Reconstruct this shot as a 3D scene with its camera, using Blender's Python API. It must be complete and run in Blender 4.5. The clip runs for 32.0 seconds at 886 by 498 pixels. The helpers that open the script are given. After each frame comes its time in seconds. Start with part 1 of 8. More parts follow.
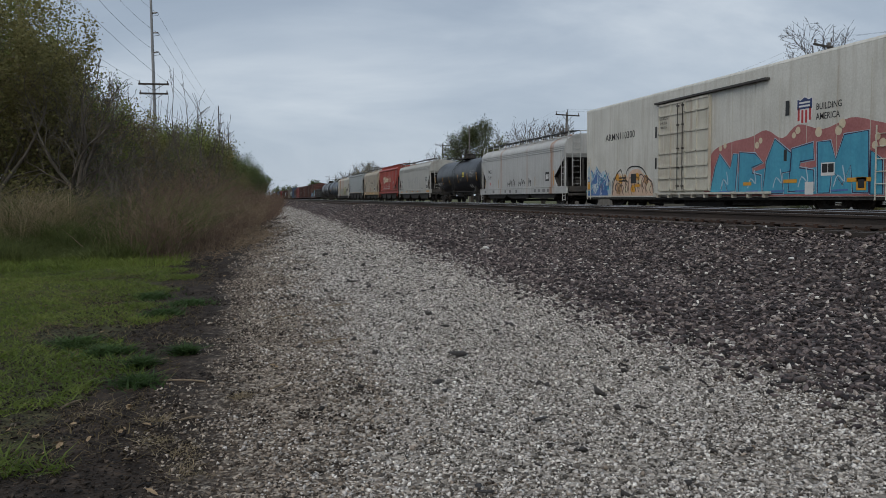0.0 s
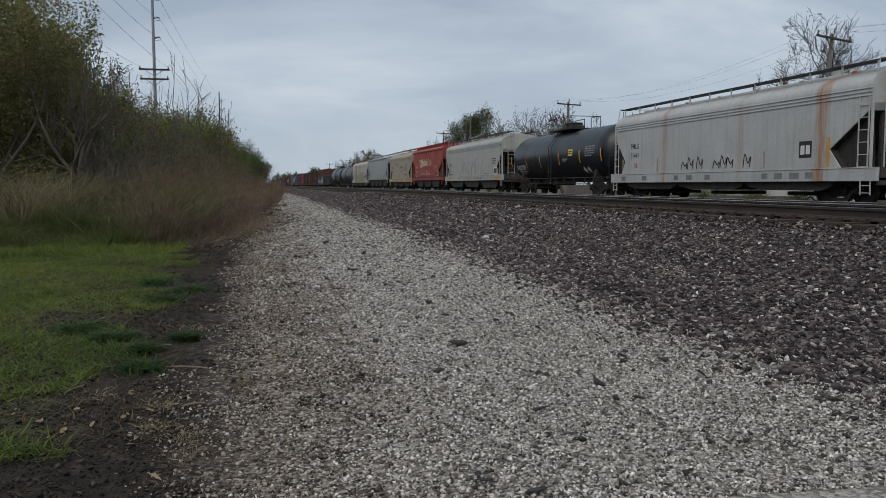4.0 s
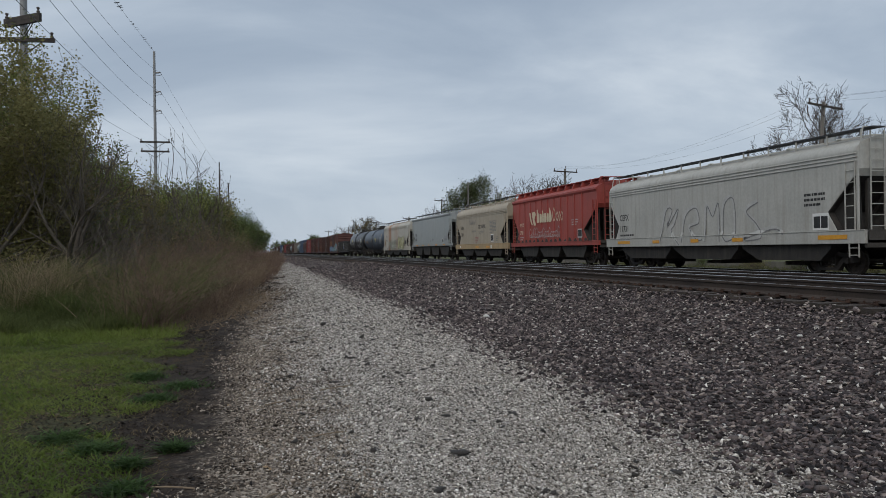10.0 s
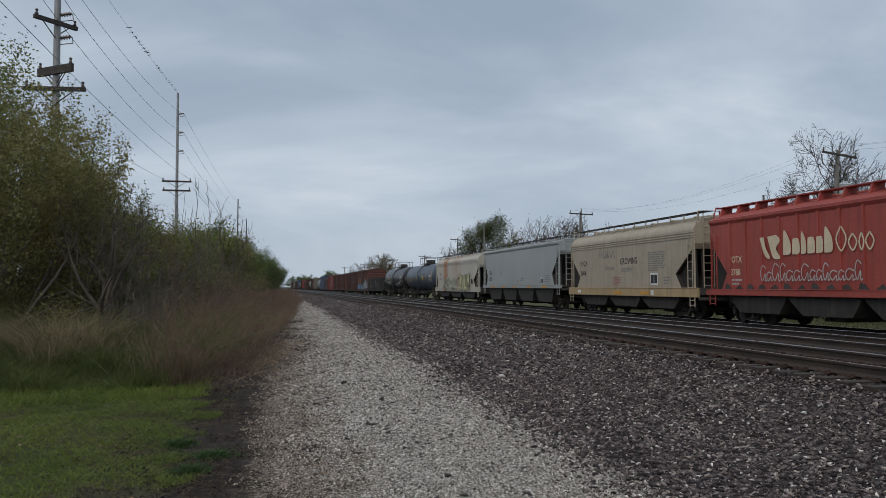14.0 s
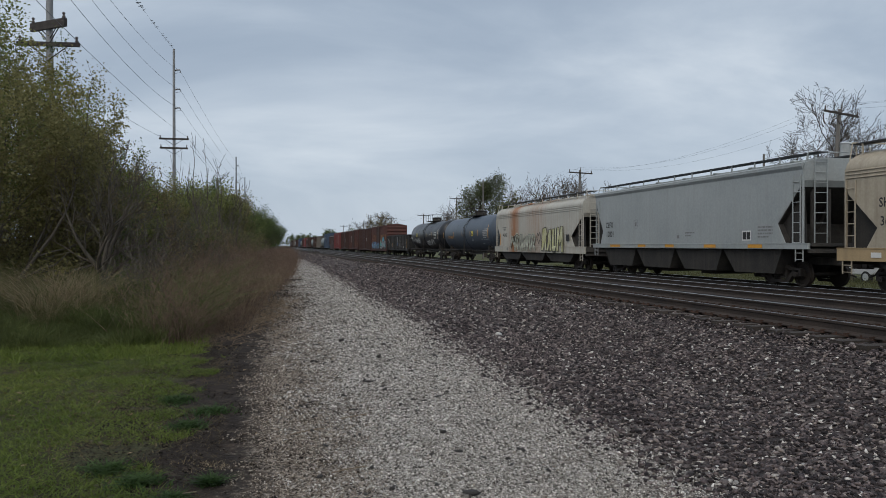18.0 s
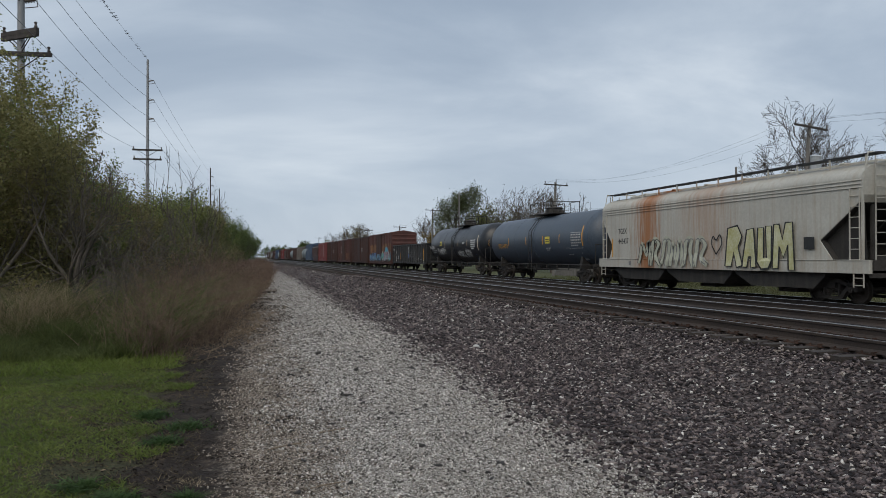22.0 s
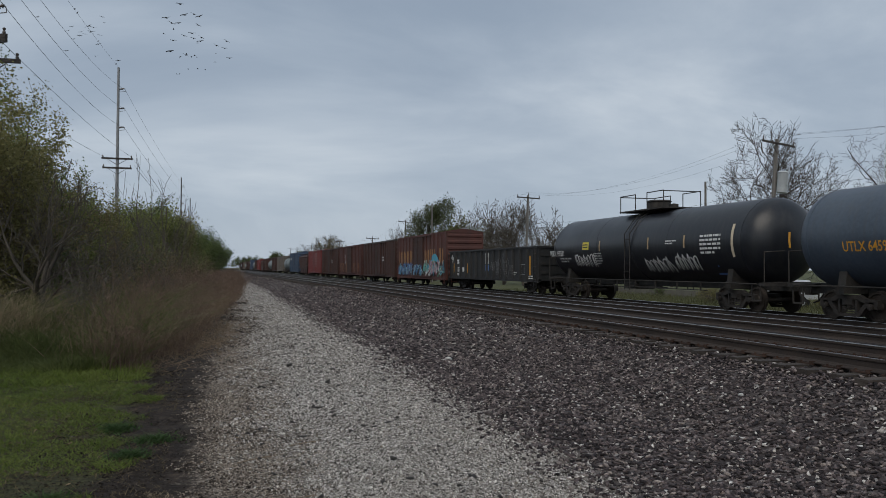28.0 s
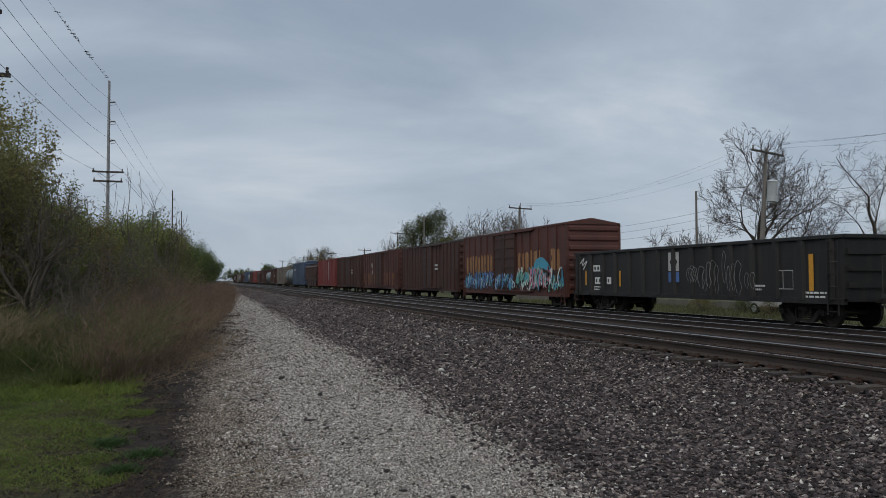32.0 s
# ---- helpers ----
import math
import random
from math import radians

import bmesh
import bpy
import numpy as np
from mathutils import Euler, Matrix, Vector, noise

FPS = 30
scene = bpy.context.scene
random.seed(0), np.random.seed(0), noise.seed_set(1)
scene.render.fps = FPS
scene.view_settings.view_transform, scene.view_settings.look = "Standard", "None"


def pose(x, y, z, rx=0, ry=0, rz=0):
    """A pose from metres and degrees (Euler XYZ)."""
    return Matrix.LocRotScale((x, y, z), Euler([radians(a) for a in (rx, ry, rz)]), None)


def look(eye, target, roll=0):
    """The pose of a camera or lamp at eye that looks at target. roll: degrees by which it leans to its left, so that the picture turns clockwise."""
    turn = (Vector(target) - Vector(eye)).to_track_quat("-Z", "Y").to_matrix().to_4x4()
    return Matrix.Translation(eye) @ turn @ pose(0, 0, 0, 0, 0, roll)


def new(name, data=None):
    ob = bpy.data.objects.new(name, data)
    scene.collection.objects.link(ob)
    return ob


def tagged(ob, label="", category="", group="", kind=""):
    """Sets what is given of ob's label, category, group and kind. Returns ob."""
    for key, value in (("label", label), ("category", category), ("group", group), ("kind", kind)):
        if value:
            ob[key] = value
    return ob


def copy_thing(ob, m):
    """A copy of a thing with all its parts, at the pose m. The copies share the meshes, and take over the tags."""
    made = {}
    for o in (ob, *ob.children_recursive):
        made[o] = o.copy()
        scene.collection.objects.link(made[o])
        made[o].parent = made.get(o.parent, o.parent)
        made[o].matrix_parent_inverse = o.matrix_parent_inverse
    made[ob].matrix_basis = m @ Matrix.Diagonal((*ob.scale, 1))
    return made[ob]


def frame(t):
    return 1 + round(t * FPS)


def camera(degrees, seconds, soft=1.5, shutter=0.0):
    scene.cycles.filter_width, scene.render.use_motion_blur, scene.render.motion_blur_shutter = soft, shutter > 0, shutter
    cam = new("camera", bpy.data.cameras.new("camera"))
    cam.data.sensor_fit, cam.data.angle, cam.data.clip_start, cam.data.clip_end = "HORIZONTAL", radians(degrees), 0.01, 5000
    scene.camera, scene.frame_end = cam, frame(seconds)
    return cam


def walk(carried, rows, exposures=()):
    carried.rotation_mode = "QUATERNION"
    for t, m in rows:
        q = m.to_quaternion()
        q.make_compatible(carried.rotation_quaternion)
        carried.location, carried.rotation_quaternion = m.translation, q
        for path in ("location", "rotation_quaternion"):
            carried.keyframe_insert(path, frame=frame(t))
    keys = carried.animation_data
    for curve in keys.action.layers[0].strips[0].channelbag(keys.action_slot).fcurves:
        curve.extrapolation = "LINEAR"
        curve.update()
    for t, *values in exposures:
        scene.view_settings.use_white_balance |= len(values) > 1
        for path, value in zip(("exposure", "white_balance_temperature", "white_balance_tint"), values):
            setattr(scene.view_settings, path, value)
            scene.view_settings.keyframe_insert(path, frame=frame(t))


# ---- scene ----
# Railway side track: gravel lane, ballast bed, three tracks, a passing freight train, brush and utility lines.
# World: x across the tracks (0 = near rail of the near track), y along the tracks, z = 0 at that rail's top.
from mathutils.geometry import tessellate_polygon

PATH = [
    (0, (-8.618, 0.258, 0.343), (-13.68, -3.82, -0.62)),
    (0.5, (-8.621, 0.252, 0.342), (-13.68, -3.80, -0.52)),
    (1, (-8.626, 0.246, 0.348), (-13.64, -3.86, -0.49)),
    (1.5, (-8.632, 0.244, 0.347), (-13.67, -4.04, -0.40)),
    (2, (-8.625, 0.248, 0.347), (-13.74, -4.29, -0.49)),
    (2.5, (-8.626, 0.247, 0.348), (-13.73, -4.46, -0.40)),
    (3, (-8.633, 0.237, 0.351), (-13.73, -4.46, -0.26)),
    (3.5, (-8.635, 0.234, 0.354), (-13.71, -4.62, -0.19)),
    (5.5, (-8.633, 0.239, 0.348), (-13.64, -4.67, 0.12)),
    (6, (-8.633, 0.233, 0.342), (-13.61, -4.50, 0.03)),
    (6.5, (-8.641, 0.239, 0.354), (-13.38, -4.38, -0.20)),
    (7, (-8.651, 0.221, 0.370), (-13.29, -4.04, -0.49)),
    (7.5, (-8.645, 0.199, 0.377), (-13.33, -3.59, -0.73)),
    (8, (-8.613, 0.196, 0.386), (-13.47, -2.80, -1.00)),
    (8.5, (-8.402, 0.203, 0.382), (-13.55, -2.14, -2.56)),
    (9, (-8.259, 0.188, 0.435), (-13.67, -1.76, -2.99)),
    (9.5, (-8.369, 0.266, 0.503), (-13.44, -0.87, -2.80)),
    (10, (-8.577, 0.468, 0.649), (-13.79, 0.05, -0.77)),
    (10.5, (-8.536, 0.503, 1.085), (-13.99, 0.03, 0.20)),
    (11, (-8.462, 0.216, 1.170), (-14.31, -0.01, 0.22)),
    (11.5, (-8.444, -0.013, 1.203), (-14.56, -0.31, -0.28)),
    (12, (-8.563, -0.033, 1.179), (-13.77, -0.51, -0.52)),
    (12.5, (-8.681, -0.075, 1.183), (-12.85, -0.25, -0.79)),
    (13, (-8.722, -0.091, 1.213), (-12.51, 1.41, -0.69)),
    (13.5, (-8.767, -0.107, 1.204), (-12.55, 2.67, -0.32)),
    (15.5, (-8.758, -0.112, 1.189), (-12.91, 1.93, -0.12)),
    (16, (-8.748, -0.109, 1.170), (-12.71, 1.03, -0.30)),
    (16.5, (-8.736, -0.094, 1.176), (-12.72, 0.23, -0.10)),
    (17, (-8.735, -0.091, 1.190), (-12.71, -0.29, -0.03)),
    (17.5, (-8.733, -0.089, 1.185), (-12.75, -0.37, -0.02)),
    (18, (-8.724, -0.095, 1.194), (-12.76, -0.31, -0.05)),
    (18.5, (-8.728, -0.089, 1.190), (-13.00, -0.29, -0.02)),
    (19, (-8.741, -0.101, 1.218), (-13.18, -0.37, 0.06)),
    (19.5, (-8.735, -0.078, 1.192), (-13.54, 0.01, -0.07)),
    (20, (-8.731, -0.078, 1.201), (-13.84, 0.05, -0.10)),
    (20.5, (-8.739, -0.071, 1.192), (-14.06, 0.16, -0.07)),
    (21, (-8.744, -0.061, 1.193), (-14.18, 0.33, -0.10)),
    (21.5, (-8.741, -0.052, 1.194), (-14.30, 0.44, -0.08)),
    (22, (-8.752, -0.061, 1.205), (-14.50, 0.53, -0.11)),
    (22.5, (-8.758, -0.072, 1.206), (-14.60, 0.63, -0.02)),
    (23, (-8.751, -0.068, 1.204), (-14.70, 0.85, -0.03)),
    (23.5, (-8.757, -0.054, 1.204), (-14.83, 1.02, -0.02)),
    (24, (-8.765, -0.065, 1.201), (-14.99, 1.11, -0.08)),
    (24.5, (-8.768, -0.068, 1.206), (-15.10, 1.14, -0.03)),
    (25, (-8.739, -0.049, 1.202), (-15.18, 1.13, -0.21)),
    (25.5, (-8.763, -0.076, 1.209), (-15.32, 1.21, 0.03)),
    (27.5, (-8.768, -0.082, 1.208), (-16.20, 1.29, 0.21)),
    (28, (-8.762, -0.074, 1.211), (-16.48, 1.39, 0.26)),
    (28.5, (-8.762, -0.089, 1.213), (-16.77, 1.58, 0.25)),
    (29, (-8.743, -0.094, 1.227), (-16.87, 1.73, 0.13)),
    (29.5, (-8.745, -0.097, 1.217), (-16.97, 1.87, 0.01)),
    (30, (-8.747, -0.098, 1.221), (-17.05, 1.98, -0.05)),
    (30.5, (-8.751, -0.092, 1.213), (-17.13, 2.04, -0.01)),
    (31, (-8.751, -0.095, 1.216), (-17.20, 2.16, -0.09)),
    (31.5, (-8.754, -0.074, 1.215), (-17.13, 2.18, -0.08)),
    (32, (-8.758, -0.084, 1.212), (-17.04, 2.19, -0.18)),
]


def aim(eye, turn):
    yaw, pitch, roll = turn
    a, b = radians(yaw), radians(pitch)
    e = Vector(eye)
    return look(e, e + Vector((-math.sin(a) * math.cos(b), math.cos(a) * math.cos(b), math.sin(b))), roll)


cam = camera(58.44, 32.0, soft=0.35)
walk(cam, [(t, aim(eye, turn)) for t, eye, turn in PATH], [(0, 0.2), (7.0, 0.22), (11.0, 0.26), (13.0, 0.28), (16.0, 0.07), (17.0, 0.3), (19.0, 0.3), (22.0, 0.32), (23.0, 0.13), (24.0, 0.11), (32.0, 0.1)])

# ---- world and sun ----
world = bpy.data.worlds.new("overcast_sky")
scene.world = world
world.use_nodes = True
SUN_EL, SUN_ROT = radians(46), radians(218)


def sky_nodes():
    nt = world.node_tree
    nt.nodes.clear()
    N, K = nt.nodes.new, nt.links.new
    out, bg = N("ShaderNodeOutputWorld"), N("ShaderNodeBackground")
    sky = N("ShaderNodeTexSky")
    sky.sky_type, sky.sun_disc = "NISHITA", False
    sky.sun_elevation, sky.sun_rotation = SUN_EL, SUN_ROT
    tc = N("ShaderNodeTexCoord")
    sep = N("ShaderNodeSeparateXYZ")
    K(tc.outputs["Generated"], sep.inputs[0])
    # flat cloud deck: direction divided by its height
    up = N("ShaderNodeMath")
    up.operation = "MAXIMUM"
    up.inputs[1].default_value = 0.06
    K(sep.outputs["Z"], up.inputs[0])
    add = N("ShaderNodeMath")
    add.operation = "ADD"
    add.inputs[1].default_value = 0.34
    K(up.outputs[0], add.inputs[0])
    div = N("ShaderNodeVectorMath")
    div.operation = "DIVIDE"
    com = N("ShaderNodeCombineXYZ")
    for s in "XYZ":
        K(add.outputs[0], com.inputs[s])
    K(tc.outputs["Generated"], div.inputs[0])
    K(com.outputs[0], div.inputs[1])
    mp = N("ShaderNodeMapping")
    mp.inputs["Scale"].default_value = (0.85, 1.35, 1)
    mp.inputs["Rotation"].default_value = (0, 0, radians(-14))
    mp.inputs["Location"].default_value = (3.1, 1.4, 0)
    K(div.outputs[0], mp.inputs[0])
    n1, n2 = N("ShaderNodeTexNoise"), N("ShaderNodeTexNoise")
    n1.inputs["Scale"].default_value, n1.inputs["Detail"].default_value, n1.inputs["Roughness"].default_value = 1.35, 8, 0.56
    n1.inputs["Distortion"].default_value = 0.35
    n2.inputs["Scale"].default_value, n2.inputs["Detail"].default_value = 0.7, 4
    K(mp.outputs[0], n1.inputs["Vector"])
    K(mp.outputs[0], n2.inputs["Vector"])
    mx = N("ShaderNodeMath")
    mx.operation = "MULTIPLY_ADD"
    mx.inputs[1].default_value = 0.6
    K(n2.outputs["Fac"], mx.inputs[0])
    half = N("ShaderNodeMath")
    half.operation = "MULTIPLY"
    half.inputs[1].default_value = 0.62
    K(n1.outputs["Fac"], half.inputs[0])
    K(half.outputs[0], mx.inputs[2])
    ramp = N("ShaderNodeValToRGB")
    ramp.color_ramp.interpolation = "B_SPLINE"
    e = ramp.color_ramp.elements
    e[0].position, e[0].color = 0.44, (0.30, 0.375, 0.48, 1)
    e[1].position, e[1].color = 0.76, (0.78, 0.84, 0.895, 1)
    m = e.new(0.60)
    m.color = (0.46, 0.54, 0.64, 1)
    K(mx.outputs[0], ramp.inputs[0])
    # paler towards the horizon
    hz = N("ShaderNodeMapRange")
    hz.inputs["From Min"].default_value, hz.inputs["From Max"].default_value = 0.0, 0.32
    hz.inputs["To Min"].default_value, hz.inputs["To Max"].default_value = 0.55, 0.0
    K(sep.outputs["Z"], hz.inputs["Value"])
    pale = N("ShaderNodeMix")
    pale.data_type = "RGBA"
    pale.inputs["B"].default_value = (0.488, 0.565, 0.66, 1)
    K(hz.outputs[0], pale.inputs["Factor"])
    K(ramp.outputs[0], pale.inputs["A"])
    # a little of the clear sky's gradient behind the cloud
    tint = N("ShaderNodeMix")
    tint.data_type = "RGBA"
    tint.inputs["Factor"].default_value = 0.94
    sc = N("ShaderNodeVectorMath")
    sc.operation = "SCALE"
    sc.inputs["Scale"].default_value = 0.1
    K(sky.outputs[0], sc.inputs[0])
    K(sc.outputs[0], tint.inputs["A"])
    K(pale.outputs["Result"], tint.inputs["B"])
    K(tint.outputs["Result"], bg.inputs["Color"])
    bg.inputs["Strength"].default_value = 0.825
    K(bg.outputs[0], out.inputs[0])


sky_nodes()
sun = new("sun", bpy.data.lights.new("sun", "SUN"))
sun.data.energy, sun.data.angle, sun.data.color = 0.95, radians(40), (1.0, 0.91, 0.79)
sun.matrix_world = look((0, 0, 60), Vector((0, 0, 60)) - 10 * Vector((math.sin(SUN_ROT) * math.cos(SUN_EL), math.cos(SUN_ROT) * math.cos(SUN_EL), math.sin(SUN_EL))))


# ---- materials ----
def mat(name, c1, c2, rough=0.75, metal=0.0, scale=2.0, fine=30.0, bump=0.15, streak=None, amount=0.5, vary=0.0, stretch=(1, 1, 1), spec=0.5, island=0.0):
    """Two-scale mottled paint or surface. streak: colour of run-down stains; vary: change from piece to piece."""
    m = bpy.data.materials.new(name)
    m.use_nodes = True
    nt = m.node_tree
    N, K = nt.nodes.new, nt.links.new
    b = nt.nodes["Principled BSDF"]
    tc = N("ShaderNodeTexCoord")
    mp = N("ShaderNodeMapping")
    mp.inputs["Scale"].default_value = stretch
    K(tc.outputs["Object"], mp.inputs[0])
    n1, n2 = N("ShaderNodeTexNoise"), N("ShaderNodeTexNoise")
    for n, s, d in ((n1, scale, 5), (n2, fine, 3)):
        n.inputs["Scale"].default_value, n.inputs["Detail"].default_value = s, d
        K(mp.outputs[0], n.inputs["Vector"])
    f = N("ShaderNodeMath")
    f.operation = "MULTIPLY_ADD"
    f.inputs[1].default_value = 0.45
    K(n2.outputs["Fac"], f.inputs[0])
    g = N("ShaderNodeMath")
    g.operation = "MULTIPLY"
    g.inputs[1].default_value = 0.6
    K(n1.outputs["Fac"], g.inputs[0])
    K(g.outputs[0], f.inputs[2])
    ramp = N("ShaderNodeValToRGB")
    e = ramp.color_ramp.elements
    e[0].position, e[0].color = 0.36, (*c1, 1)
    e[1].position, e[1].color = 0.68, (*c2, 1)
    K(f.outputs[0], ramp.inputs[0])
    col = ramp.outputs[0]
    if streak:
        m2 = N("ShaderNodeMapping")
        m2.inputs["Scale"].default_value = (1.5, 2.2, 0.16)
        K(tc.outputs["Object"], m2.inputs[0])
        n3 = N("ShaderNodeTexNoise")
        n3.inputs["Scale"].default_value, n3.inputs["Detail"].default_value = 2.2, 6
        K(m2.outputs[0], n3.inputs["Vector"])
        r3 = N("ShaderNodeMapRange")
        r3.inputs["From Min"].default_value, r3.inputs["From Max"].default_value = 0.48, 0.78
        r3.inputs["To Max"].default_value = amount
        K(n3.outputs["Fac"], r3.inputs["Value"])
        mx = N("ShaderNodeMix")
        mx.data_type = "RGBA"
        mx.inputs["B"].default_value = (*streak, 1)
        K(r3.outputs[0], mx.inputs["Factor"])
        K(col, mx.inputs["A"])
        col = mx.outputs["Result"]
    if vary or island:
        src = N("ShaderNodeNewGeometry").outputs["Random Per Island"] if island else N("ShaderNodeObjectInfo").outputs["Random"]
        a = vary or island
        r = N("ShaderNodeMapRange")
        r.inputs["To Min"].default_value, r.inputs["To Max"].default_value = 1 - a, 1 + a
        K(src, r.inputs["Value"])
        hs = N("ShaderNodeHueSaturation")
        K(col, hs.inputs["Color"])
        K(r.outputs[0], hs.inputs["Value"])
        col = hs.outputs[0]
    K(col, b.inputs["Base Color"])
    b.inputs["Metallic"].default_value = metal
    b.inputs["Specular IOR Level"].default_value = spec
    rr = N("ShaderNodeMapRange")
    rr.inputs["To Min"].default_value, rr.inputs["To Max"].default_value = max(0.05, rough - 0.12), min(1, rough + 0.12)
    K(n1.outputs["Fac"], rr.inputs["Value"])
    K(rr.outputs[0], b.inputs["Roughness"])
    if bump:
        bp = N("ShaderNodeBump")
        bp.inputs["Strength"].default_value, bp.inputs["Distance"].default_value = bump, 0.02
        K(n2.outputs["Fac"], bp.inputs["Height"])
        K(bp.outputs[0], b.inputs["Normal"])
    return m


def stone_mat(name, stops, rough=0.85):
    """Stones whose colour changes from piece to piece along a row of colours, with fine grain."""
    m = bpy.data.materials.new(name)
    m.use_nodes = True
    nt = m.node_tree
    N, K = nt.nodes.new, nt.links.new
    b = nt.nodes["Principled BSDF"]
    ramp = N("ShaderNodeValToRGB")
    e = ramp.color_ramp.elements
    e[0].position, e[0].color = stops[0][0], (*stops[0][1], 1)
    e[1].position, e[1].color = stops[-1][0], (*stops[-1][1], 1)
    for p, c in stops[1:-1]:
        e.new(p).color = (*c, 1)
    K(N("ShaderNodeNewGeometry").outputs["Random Per Island"], ramp.inputs[0])
    tc, n = N("ShaderNodeTexCoord"), N("ShaderNodeTexNoise")
    n.inputs["Scale"].default_value, n.inputs["Detail"].default_value = 55, 4
    K(tc.outputs["Object"], n.inputs["Vector"])
    r = N("ShaderNodeMapRange")
    r.inputs["From Min"].default_value, r.inputs["From Max"].default_value = 0.3, 0.7
    r.inputs["To Min"].default_value, r.inputs["To Max"].default_value = 0.6, 1.4
    K(n.outputs["Fac"], r.inputs["Value"])
    hs = N("ShaderNodeHueSaturation")
    K(ramp.outputs[0], hs.inputs["Color"])
    K(r.outputs[0], hs.inputs["Value"])
    K(hs.outputs[0], b.inputs["Base Color"])
    b.inputs["Roughness"].default_value = rough
    b.inputs["Specular IOR Level"].default_value = 0.3
    return m


def rust_runs(m, bands):
    """Rust that runs down a painted side. bands: middle, half width, strength along the car."""
    nt = m.node_tree
    N, K = nt.nodes.new, nt.links.new
    b = nt.nodes["Principled BSDF"]
    tc, sep = N("ShaderNodeTexCoord"), N("ShaderNodeSeparateXYZ")
    K(tc.outputs["Object"], sep.inputs[0])
    mp, n = N("ShaderNodeMapping"), N("ShaderNodeTexNoise")
    mp.inputs["Scale"].default_value = (1.0, 4.5, 0.28)
    n.inputs["Scale"].default_value, n.inputs["Detail"].default_value, n.inputs["Roughness"].default_value = 2.4, 8, 0.65
    K(tc.outputs["Object"], mp.inputs[0])
    K(mp.outputs[0], n.inputs["Vector"])
    for middle, half, strength in bands:
        col = b.inputs["Base Color"].links[0].from_socket
        off = N("ShaderNodeMath")
        off.operation = "SUBTRACT"
        off.inputs[1].default_value = middle
        K(sep.outputs["Y"], off.inputs[0])
        size = N("ShaderNodeMath")
        size.operation = "ABSOLUTE"
        K(off.outputs[0], size.inputs[0])
        edge = N("ShaderNodeMapRange")
        edge.inputs["From Min"].default_value, edge.inputs["From Max"].default_value = 0.0, half
        edge.inputs["To Min"].default_value, edge.inputs["To Max"].default_value = 0.31, -0.1
        K(size.outputs[0], edge.inputs["Value"])
        total = N("ShaderNodeMath")
        total.operation = "ADD"
        K(edge.outputs[0], total.inputs[0])
        K(n.outputs["Fac"], total.inputs[1])
        f = N("ShaderNodeMapRange")
        f.inputs["From Min"].default_value, f.inputs["From Max"].default_value = 0.5, 0.8
        f.inputs["To Max"].default_value = strength
        K(total.outputs[0], f.inputs["Value"])
        near = N("ShaderNodeMapRange")
        near.inputs["From Min"].default_value, near.inputs["From Max"].default_value = half, half * 1.5
        near.inputs["To Min"].default_value, near.inputs["To Max"].default_value = 1.0, 0.0
        K(size.outputs[0], near.inputs["Value"])
        both = N("ShaderNodeMath")
        both.operation = "MULTIPLY"
        K(f.outputs[0], both.inputs[0])
        K(near.outputs[0], both.inputs[1])
        mx = N("ShaderNodeMix")
        mx.data_type = "RGBA"
        mx.inputs["B"].default_value = (0.34, 0.145, 0.055, 1)
        K(both.outputs[0], mx.inputs["Factor"])
        K(col, mx.inputs["A"])
        K(mx.outputs["Result"], b.inputs["Base Color"])
    return m


def leaf_mat(name, c1, c2):
    """Thin leaves and blades that let a part of the light through, each with a tone of its own."""
    m = mat(name, c1, c2, 0.65, 0, 0.4, 3, 0.0, island=0.35, spec=0.3)
    nt = m.node_tree
    b, out = nt.nodes["Principled BSDF"], nt.nodes["Material Output"]
    tr, mx = nt.nodes.new("ShaderNodeBsdfTranslucent"), nt.nodes.new("ShaderNodeMixShader")
    nt.links.new(b.inputs["Base Color"].links[0].from_socket, tr.inputs["Color"])
    mx.inputs[0].default_value = 0.5
    nt.links.new(b.outputs[0], mx.inputs[1])
    nt.links.new(tr.outputs[0], mx.inputs[2])
    nt.links.new(mx.outputs[0], out.inputs["Surface"])
    return m


